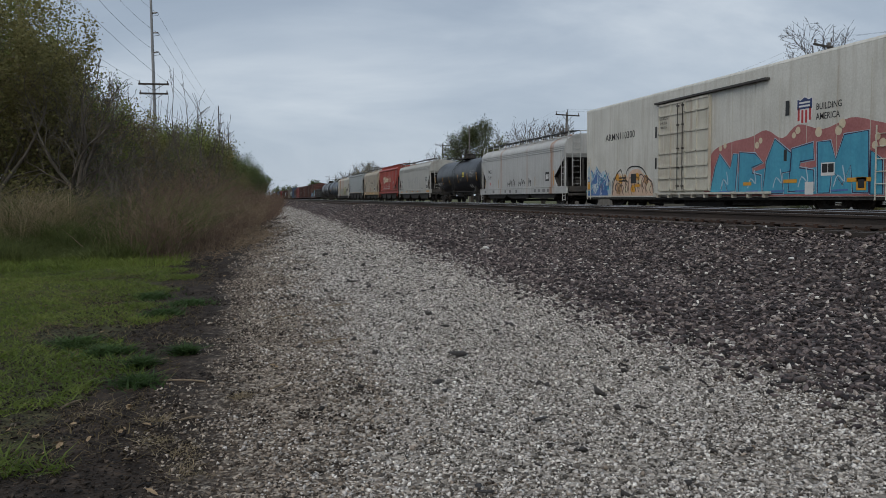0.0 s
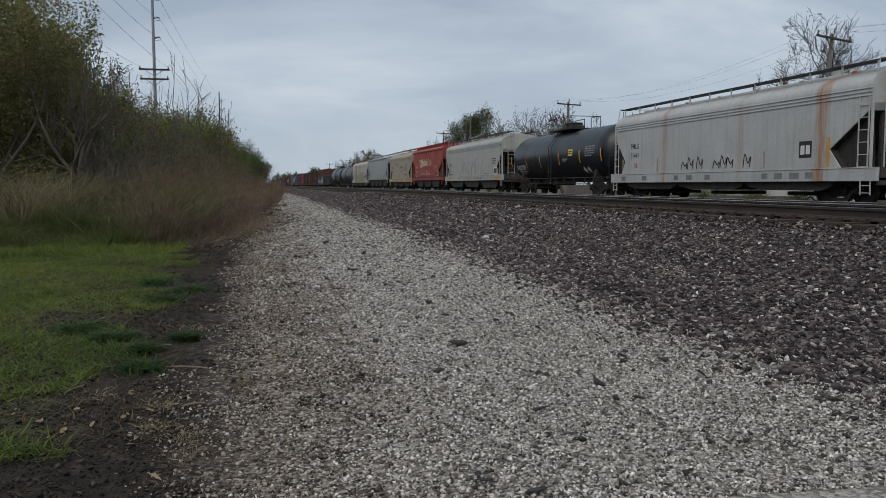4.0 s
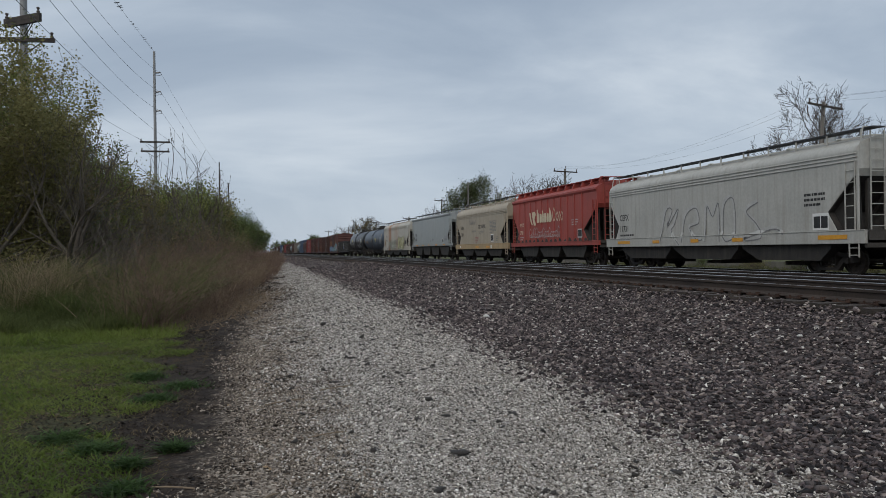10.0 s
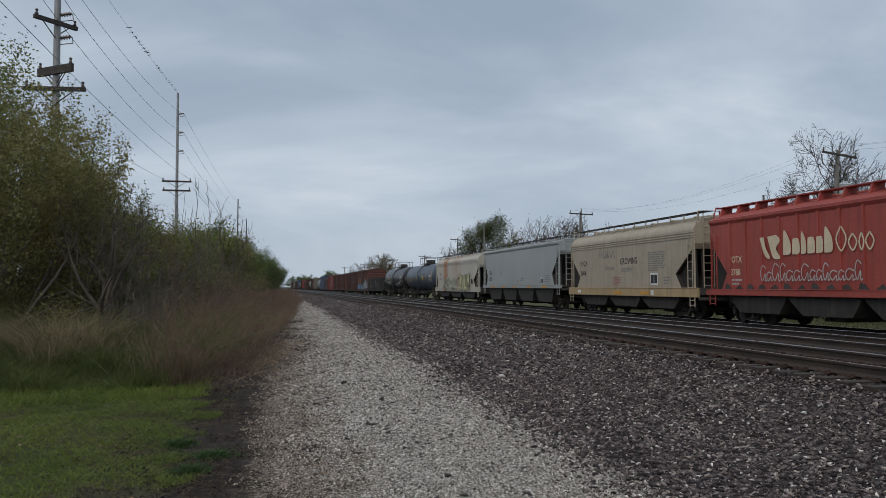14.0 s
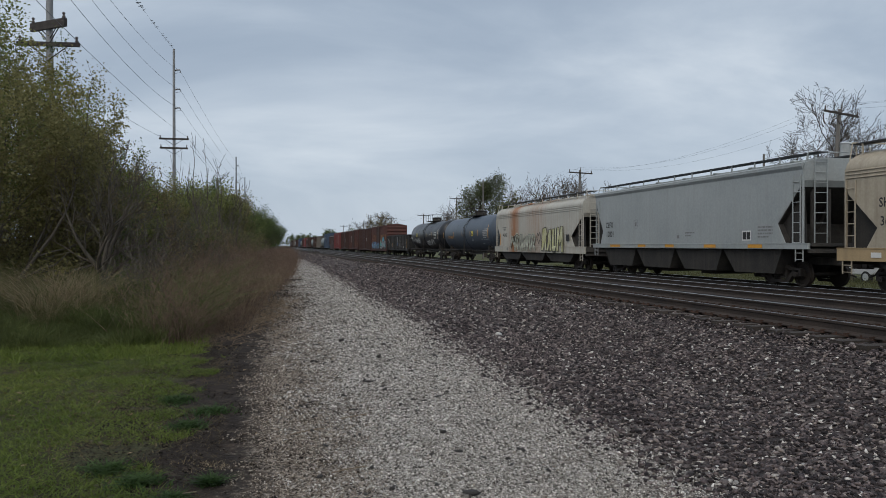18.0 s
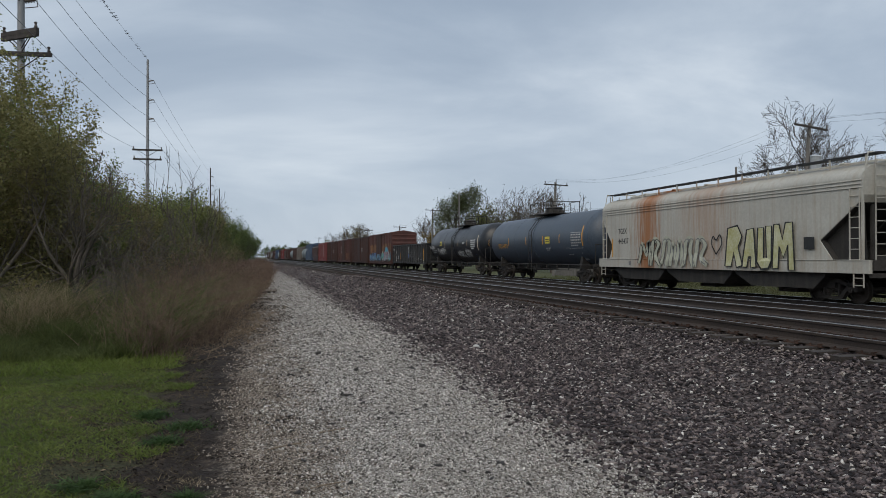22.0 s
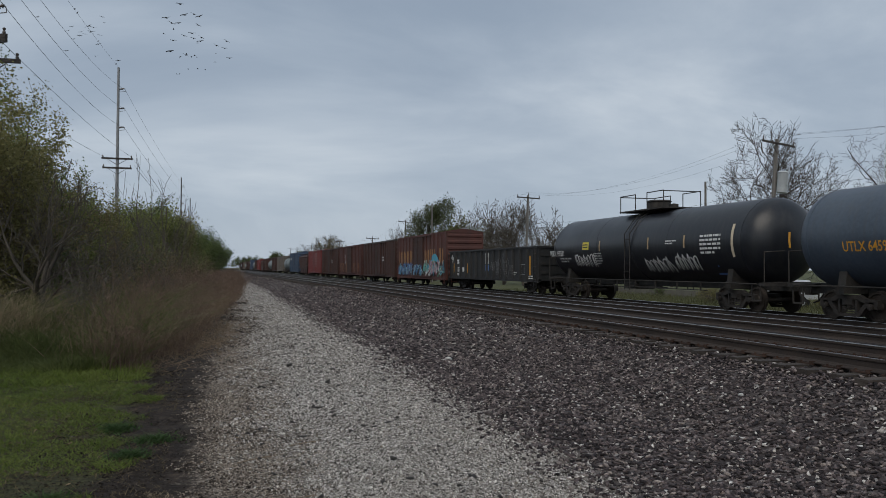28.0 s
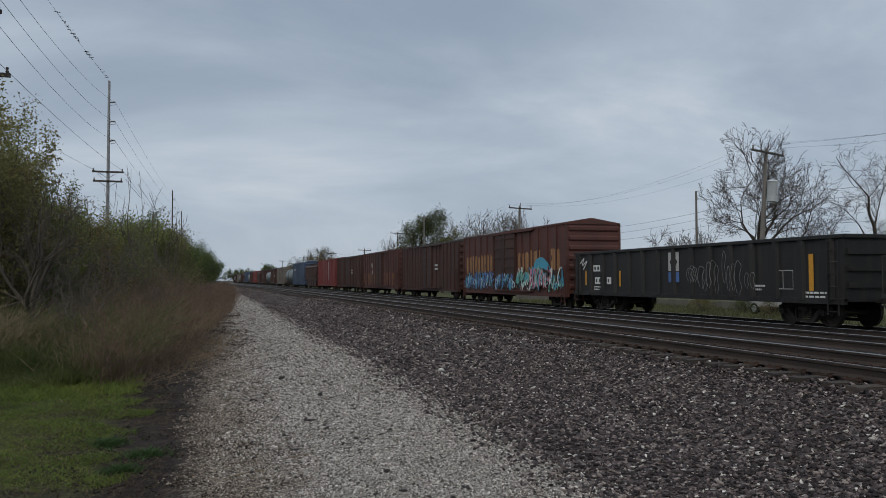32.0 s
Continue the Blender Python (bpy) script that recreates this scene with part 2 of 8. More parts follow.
GRIME = (0.10, 0.085, 0.07)
RUST = (0.23, 0.085, 0.03)
M = {
    "rail": mat("rail_steel", (0.03, 0.023, 0.02), (0.062, 0.045, 0.036), 0.7, 0.2, 1.2, 25, 0.2),
    "twigs": mat("grey_brown_twig", (0.045, 0.034, 0.024), (0.095, 0.073, 0.05), 0.9, 0, 0.6, 8, 0.0, island=0.4),
    "rail_top": mat("polished_rail_head", (0.42, 0.42, 0.43), (0.55, 0.55, 0.55), 0.3, 1.0, 3, 60, 0.02),
    "tie": mat("creosoted_tie_wood", (0.026, 0.02, 0.017), (0.075, 0.06, 0.05), 0.9, 0, 2.5, 40, 0.5, vary=0.35, stretch=(0.3, 2, 2)),
    "plate": mat("rusty_tie_plate", (0.035, 0.023, 0.018), (0.085, 0.047, 0.033), 0.85, 0.2, 9, 60, 0.3, vary=0.3),
    "truck": mat("grimy_cast_steel", (0.018, 0.016, 0.015), (0.05, 0.042, 0.036), 0.8, 0.1, 5, 40, 0.25),
    "wheel": mat("wheel_steel", (0.03, 0.026, 0.023), (0.07, 0.055, 0.045), 0.65, 0.5, 6, 40, 0.1),
    "under": mat("black_underframe_paint", (0.012, 0.012, 0.012), (0.04, 0.035, 0.03), 0.8, 0, 3, 30, 0.2, GRIME, 0.4),
    "reefer": mat("weathered_white_car_paint", (0.50, 0.49, 0.44), (0.66, 0.65, 0.60), 0.5, 0, 0.7, 14, 0.04, (0.30, 0.25, 0.18), 0.45),
    "reefer_door": mat("cream_door_paint", (0.47, 0.45, 0.37), (0.62, 0.60, 0.52), 0.55, 0, 1.2, 18, 0.05, (0.27, 0.16, 0.09), 0.6),
    "hop_grey": rust_runs(mat("pale_grey_car_paint", (0.40, 0.405, 0.40), (0.52, 0.525, 0.515), 0.5, 0, 0.6, 12, 0.04, (0.30, 0.285, 0.25), 0.5), [(-6.4, 0.55, 0.85), (3.6, 0.4, 0.55), (-2.0, 0.3, 0.3)]),
    "hop_warm": mat("warm_grey_car_paint", (0.36, 0.36, 0.335), (0.47, 0.465, 0.435), 0.52, 0, 0.6, 12, 0.04, (0.25, 0.22, 0.18), 0.5),
    "hop_white": rust_runs(mat("stained_off_white_car_paint", (0.40, 0.385, 0.34), (0.52, 0.505, 0.45), 0.55, 0, 0.6, 12, 0.04, (0.33, 0.24, 0.15), 0.55), [(4.2, 1.9, 1.0), (4.1, 1.0, 0.9), (-0.5, 3.0, 0.4)]),
    "hop_cool": mat("cool_grey_car_paint", (0.285, 0.31, 0.315), (0.37, 0.395, 0.395), 0.5, 0, 0.5, 12, 0.04, (0.26, 0.26, 0.24), 0.35),
    "hop_tan": mat("tan_car_paint", (0.33, 0.285, 0.215), (0.43, 0.375, 0.29), 0.55, 0, 0.6, 12, 0.04, (0.21, 0.165, 0.115), 0.5),
    "hop_drab": mat("drab_grey_brown_car_paint", (0.11, 0.095, 0.08), (0.17, 0.15, 0.125), 0.6, 0, 0.6, 12, 0.04, (0.08, 0.06, 0.05), 0.5),
    "hop_red": mat("faded_red_car_paint", (0.27, 0.045, 0.036), (0.38, 0.075, 0.058), 0.55, 0, 0.6, 14, 0.05, (0.17, 0.045, 0.03), 0.65),
    "tan_sill": mat("dusty_orange_tan_sill", (0.36, 0.26, 0.14), (0.47, 0.34, 0.19), 0.65, 0, 1.5, 20, 0.08, (0.2, 0.15, 0.09), 0.5),
    "void": mat("dark_primer_steel", (0.03, 0.028, 0.026), (0.075, 0.07, 0.065), 0.8, 0, 2, 20, 0.1, GRIME, 0.4),
    "tank": mat("black_tank_paint", (0.007, 0.009, 0.013), (0.015, 0.017, 0.022), 0.38, 0, 0.7, 9, 0.03, (0.05, 0.045, 0.04), 0.35),
    "tank_blue": mat("blue_black_tank_paint", (0.040, 0.056, 0.080), (0.068, 0.09, 0.12), 0.45, 0, 0.8, 9, 0.03, (0.075, 0.07, 0.065), 0.35),
    # Near-black tone stands for the shade in open car ends, with grime streaks.
    "slope": mat("grimy_shade_dark_steel", (0.014, 0.013, 0.012), (0.04, 0.036, 0.032), 0.85, 0, 2, 20, 0.1, GRIME, 0.25),
    "rust_faded": mat("faded_rust_stain", (0.40, 0.22, 0.10), (0.50, 0.34, 0.21), 0.75, 0, 3, 20, 0.05, (0.30, 0.13, 0.05), 0.7),
    "gon": mat("black_gondola_paint", (0.008, 0.009, 0.010), (0.02, 0.02, 0.02), 0.6, 0, 1.2, 18, 0.08, (0.06, 0.045, 0.035), 0.4),
    "box_brown": mat("oxide_brown_car_paint", (0.048, 0.017, 0.014), (0.092, 0.030, 0.023), 0.65, 0, 0.8, 16, 0.06, (0.05, 0.03, 0.025), 0.6),
    "box_worn": mat("worn_oxide_car_paint", (0.055, 0.02, 0.015), (0.105, 0.034, 0.025), 0.65, 0, 0.8, 16, 0.06, (0.05, 0.03, 0.025), 0.6),
    "box_dark": mat("dark_rust_car_paint", (0.034, 0.015, 0.012), (0.07, 0.028, 0.02), 0.7, 0, 0.8, 16, 0.06, (0.04, 0.026, 0.02), 0.6),
    "box_red": mat("bright_oxide_red_paint", (0.14, 0.024, 0.024), (0.20, 0.038, 0.036), 0.6, 0, 0.8, 16, 0.05, (0.10, 0.04, 0.03), 0.5),
    "box_blue": mat("navy_car_paint", (0.03, 0.055, 0.10), (0.05, 0.085, 0.145), 0.6, 0, 0.8, 16, 0.05, GRIME, 0.4),
    "teal": mat("dull_grey_teal_car_paint", (0.12, 0.15, 0.15), (0.18, 0.21, 0.21), 0.55, 0, 0.8, 14, 0.04, (0.22, 0.24, 0.22), 0.4),
    "yellowed": mat("peeling_ochre_paint", (0.26, 0.13, 0.05), (0.38, 0.21, 0.085), 0.75, 0, 3, 22, 0.12, (0.13, 0.05, 0.03), 0.85),
    "roof_grey": mat("grimy_steel_walkway", (0.025, 0.026, 0.03), (0.07, 0.072, 0.078), 0.7, 0.3, 3, 30, 0.1),
    "white": mat("white_lettering", (0.62, 0.62, 0.60), (0.72, 0.72, 0.70), 0.6, 0, 4, 40, 0.0),
    "dim_white": mat("faded_white_lettering", (0.36, 0.36, 0.35), (0.5, 0.5, 0.48), 0.65, 0, 4, 40, 0.0),
    "chalk": mat("thin_grey_chalk", (0.2, 0.2, 0.2), (0.3, 0.3, 0.3), 0.7, 0, 4, 40, 0.0),
    "cream": mat("cream_lettering", (0.56, 0.47, 0.33), (0.68, 0.58, 0.42), 0.6, 0, 4, 40, 0.0),
    "black": mat("black_lettering", (0.012, 0.012, 0.013), (0.03, 0.03, 0.03), 0.6, 0, 4, 40, 0.0),
    "grey_ink": mat("grey_spray_paint", (0.14, 0.14, 0.14), (0.24, 0.24, 0.24), 0.6, 0, 4, 40, 0.0),
    "amber": mat("amber_reflective_strip", (0.55, 0.25, 0.02), (0.68, 0.34, 0.04), 0.4, 0, 6, 40, 0.0),
    "yellow": mat("yellow_panel", (0.62, 0.5, 0.04), (0.72, 0.6, 0.08), 0.5, 0, 6, 40, 0.0),
    "g_blue": mat("turquoise_spray_paint", (0.045, 0.27, 0.40), (0.08, 0.36, 0.50), 0.55, 0, 0.8, 10, 0.02, (0.04, 0.2, 0.33), 0.5),
    "g_deep": mat("royal_blue_spray_paint", (0.06, 0.13, 0.34), (0.10, 0.2, 0.45), 0.55, 0, 1.5, 12, 0.02),
    "g_pink": mat("dusty_red_spray_paint", (0.30, 0.10, 0.10), (0.42, 0.17, 0.16), 0.6, 0, 1.5, 12, 0.02),
    "g_rose": mat("pink_spray_paint", (0.50, 0.18, 0.24), (0.62, 0.26, 0.32), 0.6, 0, 1.5, 12, 0.02),
    "g_pale": mat("pale_blue_spray_paint", (0.34, 0.47, 0.55), (0.46, 0.58, 0.66), 0.55, 0, 2, 12, 0.02),
    "g_peach": mat("peach_spray_paint", (0.55, 0.38, 0.28), (0.66, 0.48, 0.36), 0.6, 0, 2, 12, 0.02),
    "g_green": mat("mint_spray_paint", (0.10, 0.36, 0.30), (0.18, 0.46, 0.38), 0.55, 0, 2, 12, 0.02),
    "g_lime": mat("pale_yellow_spray_paint", (0.40, 0.38, 0.15), (0.58, 0.57, 0.40), 0.55, 0, 2, 12, 0.02),
    "g_chalk": mat("pale_grey_green_spray_paint", (0.36, 0.37, 0.29), (0.48, 0.48, 0.38), 0.6, 0, 2, 12, 0.02),
    "g_outline": mat("indigo_outline_paint", (0.02, 0.02, 0.06), (0.045, 0.04, 0.10), 0.55, 0, 2, 12, 0.0),
    "shield_red": mat("shield_red", (0.42, 0.035, 0.04), (0.52, 0.05, 0.05), 0.5, 0, 4, 40, 0.0),
    "shield_blue": mat("shield_blue", (0.02, 0.035, 0.12), (0.03, 0.05, 0.16), 0.5, 0, 4, 40, 0.0),
    "pole_grey": mat("weathered_pole_wood", (0.10, 0.092, 0.085), (0.20, 0.185, 0.17), 0.9, 0, 2, 30, 0.3, stretch=(3, 3, 0.3)),
    "pole_steel": mat("galvanised_steel_pole", (0.20, 0.205, 0.21), (0.29, 0.295, 0.30), 0.6, 0.3, 1, 20, 0.05),
    "dark_wood": mat("dark_crossarm_wood", (0.03, 0.026, 0.024), (0.07, 0.06, 0.055), 0.9, 0, 3, 30, 0.2),
    "insulator": mat("glazed_insulator", (0.06, 0.05, 0.045), (0.12, 0.10, 0.09), 0.3, 0, 4, 30, 0.0),
    "wire": mat("weathered_wire", (0.05, 0.052, 0.055), (0.08, 0.082, 0.085), 0.6, 0.5, 4, 30, 0.0),
    "can": mat("grey_transformer_paint", (0.33, 0.35, 0.36), (0.42, 0.44, 0.45), 0.5, 0, 3, 30, 0.05),
    "bark": mat("dark_bark", (0.03, 0.025, 0.021), (0.075, 0.062, 0.05), 0.95, 0, 6, 40, 0.4, stretch=(1, 1, 0.3)),
    "bark_pale": mat("grey_bark", (0.085, 0.073, 0.06), (0.155, 0.137, 0.112), 0.95, 0, 6, 40, 0.4, stretch=(1, 1, 0.3)),
    "bark_mid": mat("brown_bark", (0.05, 0.042, 0.034), (0.115, 0.097, 0.078), 0.95, 0, 6, 40, 0.4, stretch=(1, 1, 0.3)),
    "stem": mat("red_brown_brush_stem", (0.098, 0.064, 0.046), (0.215, 0.145, 0.105), 0.9, 0, 0.6, 8, 0.0, island=0.4),
    "stem_pale": mat("tan_dead_stem", (0.16, 0.115, 0.075), (0.30, 0.225, 0.15), 0.9, 0, 0.6, 8, 0.0, island=0.4),
    "leaf": leaf_mat("spring_leaf", (0.12, 0.142, 0.043), (0.23, 0.25, 0.08)),
    "leaf_fresh": leaf_mat("fresh_green_leaf", (0.072, 0.105, 0.028), (0.13, 0.17, 0.05)),
    "leaf_dark": leaf_mat("dark_leaf", (0.064, 0.092, 0.031), (0.13, 0.165, 0.056)),
    "leaf_olive": leaf_mat("olive_leaf", (0.135, 0.13, 0.052), (0.26, 0.235, 0.096)),
    "leaf_brown": leaf_mat("brownish_bud_leaf", (0.14, 0.118, 0.058), (0.25, 0.205, 0.105)),
    "leaf_far": leaf_mat("grey_green_leaf", (0.065, 0.08, 0.036), (0.13, 0.148, 0.07)),
    "leaf_far_olive": leaf_mat("yellow_olive_leaf", (0.085, 0.092, 0.036), (0.16, 0.165, 0.065)),
    "leaf_gold": leaf_mat("golden_leaf", (0.16, 0.11, 0.03), (0.26, 0.18, 0.05)),
    "straw": leaf_mat("dry_grass_blade", (0.27, 0.215, 0.135), (0.46, 0.38, 0.25)),
    "straw_dull": leaf_mat("dull_straw_blade", (0.13, 0.10, 0.055), (0.22, 0.17, 0.095)),
    "blade": leaf_mat("green_grass_blade", (0.098, 0.148, 0.028), (0.205, 0.25, 0.06)),
    "blade_dark": leaf_mat("weed_blade", (0.085, 0.112, 0.04), (0.18, 0.205, 0.075)),
    "blade_dull": leaf_mat("rough_verge_blade", (0.07, 0.078, 0.032), (0.14, 0.135, 0.062)),
    "weed_leaf": leaf_mat("cool_green_weed_leaf", (0.045, 0.085, 0.028), (0.09, 0.145, 0.05)),
    "soil": stone_mat("soil_crumb", [(0.0, (0.010, 0.008, 0.007)), (0.6, (0.034, 0.026, 0.021)), (0.95, (0.085, 0.066, 0.052)), (1.0, (0.2, 0.17, 0.14))]),
    "ballast": stone_mat("dark_ballast_stone", [(0.0, (0.014, 0.012, 0.013)), (0.35, (0.045, 0.036, 0.038)), (0.62, (0.105, 0.083, 0.083)), (0.84, (0.19, 0.155, 0.15)), (0.96, (0.3, 0.255, 0.23)), (1.0, (0.62, 0.59, 0.55))]),
    "ballast_one": mat("dark_ballast_rock", (0.06, 0.05, 0.05), (0.14, 0.115, 0.11), 0.85, 0, 8, 60, 0.4, vary=0.45),
    "pale_stone": stone_mat("pale_limestone_chip", [(0.0, (0.04, 0.036, 0.032)), (0.2, (0.13, 0.117, 0.105)), (0.45, (0.39, 0.36, 0.333)), (0.86, (0.63, 0.593, 0.56)), (1.0, (0.84, 0.81, 0.765))]),
    "soiled_stone": stone_mat("soiled_gravel_chip", [(0.0, (0.03, 0.023, 0.018)), (0.35, (0.135, 0.109, 0.087)), (0.8, (0.34, 0.285, 0.235)), (1.0, (0.5, 0.44, 0.375))]),
    "white_stone": mat("white_limestone_lump", (0.55, 0.54, 0.52), (0.72, 0.71, 0.68), 0.8, 0, 10, 60, 0.3),
    "dark_stone": mat("charcoal_rock", (0.025, 0.022, 0.022), (0.06, 0.055, 0.052), 0.8, 0, 12, 60, 0.4, vary=0.3),
    "dry_leaf": mat("dry_brown_leaf", (0.22, 0.15, 0.085), (0.34, 0.25, 0.155), 0.85, 0, 9, 60, 0.1),
    "twig": mat("dry_twig", (0.15, 0.115, 0.08), (0.26, 0.2, 0.14), 0.9, 0, 9, 60, 0.1),
    "concrete": mat("weathered_concrete", (0.085, 0.08, 0.068), (0.15, 0.142, 0.12), 0.9, 0, 1.2, 20, 0.2, (0.14, 0.13, 0.12), 0.5),
    "car_white": mat("white_vehicle_paint", (0.42, 0.43, 0.44), (0.5, 0.51, 0.52), 0.35, 0, 1, 20, 0.0),
    "glass": mat("tinted_glass", (0.015, 0.018, 0.02), (0.03, 0.034, 0.037), 0.12, 0, 3, 20, 0.0),
    "rubber": mat("black_rubber", (0.012, 0.012, 0.012), (0.025, 0.025, 0.025), 0.85, 0, 4, 40, 0.1),
    "roofing": mat("dark_roof_shingles", (0.05, 0.048, 0.05), (0.10, 0.095, 0.095), 0.9, 0, 3, 25, 0.3),
    "siding": mat("pale_siding", (0.40, 0.39, 0.36), (0.5, 0.49, 0.46), 0.75, 0, 1, 20, 0.05),
    "bird": mat("dark_plumage", (0.012, 0.011, 0.011), (0.03, 0.028, 0.027), 0.8, 0, 9, 40, 0.0),
}


# ---- mesh helpers ----
class Geo:
    """Collects plain solids as one mesh."""

    def __init__(self):
        self.v, self.f = [], []

    def put(self, verts, faces):
        n = len(self.v)
        self.v += [tuple(p) for p in verts]
        self.f += [tuple(i + n for i in f) for f in faces]
        return self

    def box(self, x0, x1, y0, y1, z0, z1):
        v = [(x, y, z) for x in (x0, x1) for y in (y0, y1) for z in (z0, z1)]
        return self.put(v, [(0, 1, 3, 2), (4, 6, 7, 5), (0, 4, 5, 1), (2, 3, 7, 6), (0, 2, 6, 4), (1, 5, 7, 3)])

    def prism(self, poly, axis, a, b):
        """A polygon, in the two other axes in their order, drawn out along axis from a to b."""
        n, v = len(poly), []
        for s in (a, b):
            for p, q in poly:
                v.append({"x": (s, p, q), "y": (p, s, q), "z": (p, q, s)}[axis])
        f = [tuple(range(n))[::-1], tuple(range(n, 2 * n))] + [(i, (i + 1) % n, n + (i + 1) % n, n + i) for i in range(n)]
        return self.put(v, f)

    def cyl(self, p, q, r, n=10, r2=None):
        p, q = Vector(p), Vector(q)
        d = (q - p).normalized()
        a = d.orthogonal().normalized()
        b = d.cross(a)
        v = []
        for c, s in ((p, r), (q, r if r2 is None else r2)):
            v += [c + s * (math.cos(6.28319 * i / n) * a + math.sin(6.28319 * i / n) * b) for i in range(n)]
        return self.put(v, [tuple(range(n))[::-1], tuple(range(n, 2 * n))] + [(i, (i + 1) % n, n + (i + 1) % n, n + i) for i in range(n)])

    def bar(self, pts, r, n=6):
        for p, q in zip(pts, pts[1:]):
            self.cyl(p, q, r, n)
        return self

    def lathe(self, prof, axis="x", centre=(0, 0, 0), n=24):
        """prof: (place along the axis, radius) from end to end."""
        v = []
        for s, r in prof:
            for i in range(n):
                a = 6.28319 * i / n
                p = {"x": (s, r * math.cos(a), r * math.sin(a)), "y": (r * math.cos(a), s, r * math.sin(a)), "z": (r * math.cos(a), r * math.sin(a), s)}[axis]
                v.append(tuple(p[k] + centre[k] for k in range(3)))
        f = [tuple(range(n))]
        for j in range(len(prof) - 1):
            f += [(j * n + i, j * n + n + i, j * n + n + (i + 1) % n, j * n + (i + 1) % n) for i in range(n)]
        f.append(tuple(range((len(prof) - 1) * n, len(prof) * n))[::-1])
        return self.put(v, f)

    def mesh(self, name, material, smooth=False):
        me = bpy.data.meshes.new(name)
        me.from_pydata(self.v, [], self.f)
        bm = bmesh.new()
        bm.from_mesh(me)
        bmesh.ops.recalc_face_normals(bm, faces=bm.faces)
        bm.to_mesh(me)
        bm.free()
        me.materials.append(material)
        if smooth:
            me.shade_smooth()
            me.set_sharp_from_angle(angle=radians(38))
        return me


def part(name, geo, material, parent, label="", m=None, smooth=False, bevel=0.0):
    ob = new(name, geo.mesh(name, material, smooth) if isinstance(geo, Geo) else geo)
    ob.parent = parent
    if m is not None:
        ob.matrix_basis = m
    if label:
        ob["label"] = label
    if bevel:
        b = ob.modifiers.new("edges", "BEVEL")
        b.width, b.segments, b.limit_method, b.angle_limit = bevel, 2, "ANGLE", radians(50)
    return ob


def thing(name, label, category, m=None, group="", kind=""):
    ob = new(name)
    ob.empty_display_size = 0.3
    if m is not None:
        ob.matrix_basis = m
    return tagged(ob, label, category, group, kind)


def fast_mesh(name, V, F, material, smooth=False):
    me = bpy.data.meshes.new(name)
    V, F = np.asarray(V, np.float32), np.asarray(F, np.int32)
    n, k = F.shape
    me.vertices.add(len(V))
    me.vertices.foreach_set("co", V.ravel())
    me.loops.add(n * k)
    me.loops.foreach_set("vertex_index", F.ravel())
    me.polygons.add(n)
    me.polygons.foreach_set("loop_start", np.arange(0, n * k, k, dtype=np.int32))
    me.update(calc_edges=True)
    me.validate()
    me.materials.append(material)
    if smooth:
        me.shade_smooth()
    return me


def tubes(segs, n=5):
    """Vertices and faces of tapered tubes: rows of start, end, radius at start, radius at end."""
    s = np.asarray(segs, float)
    p, q, r0, r1 = s[:, :3], s[:, 3:6], s[:, 6], s[:, 7]
    d = q - p
    d /= np.linalg.norm(d, axis=1)[:, None] + 1e-9
    ref = np.where(np.abs(d[:, 2:3]) > 0.9, [[1.0, 0, 0]], [[0, 0, 1.0]])
    a = np.cross(d, ref)
    a /= np.linalg.norm(a, axis=1)[:, None] + 1e-9
    b = np.cross(d, a)
    ang = np.arange(n) * 2 * np.pi / n
    ring = np.cos(ang)[None, :, None] * a[:, None] + np.sin(ang)[None, :, None] * b[:, None]
    V = np.concatenate([p[:, None] + ring * r0[:, None, None], q[:, None] + ring * r1[:, None, None]], 1)
    i = np.arange(n)
    f = np.stack([i, (i + 1) % n, n + (i + 1) % n, n + i], 1)
    F = (np.arange(len(s)) * 2 * n)[:, None, None] + f[None]
    return V.reshape(-1, 3), F.reshape(-1, 4)


# ---- the train ----
TRAIN_X, TRAIN_Z, SPEED, EASE = 10.92, -0.335, 5.8215, 0.00293
CARS, WHEELS = [], []


def letters(text, size, bold=0.0, squeeze=1.0):
    """Outline of some words as flat vertices and faces, its lower left corner at 0."""
    cu = bpy.data.curves.new("words", "FONT")
    cu.body, cu.size, cu.offset, cu.resolution_u = text, size, bold, 2
    ob = bpy.data.objects.new("words", cu)
    me = ob.to_mesh()
    v = [(p.co.x * squeeze, p.co.y) for p in me.vertices]
    f = [tuple(p.vertices) for p in me.polygons]
    ob.to_mesh_clear()
    bpy.data.objects.remove(ob)
    bpy.data.curves.remove(cu)
    return v, f


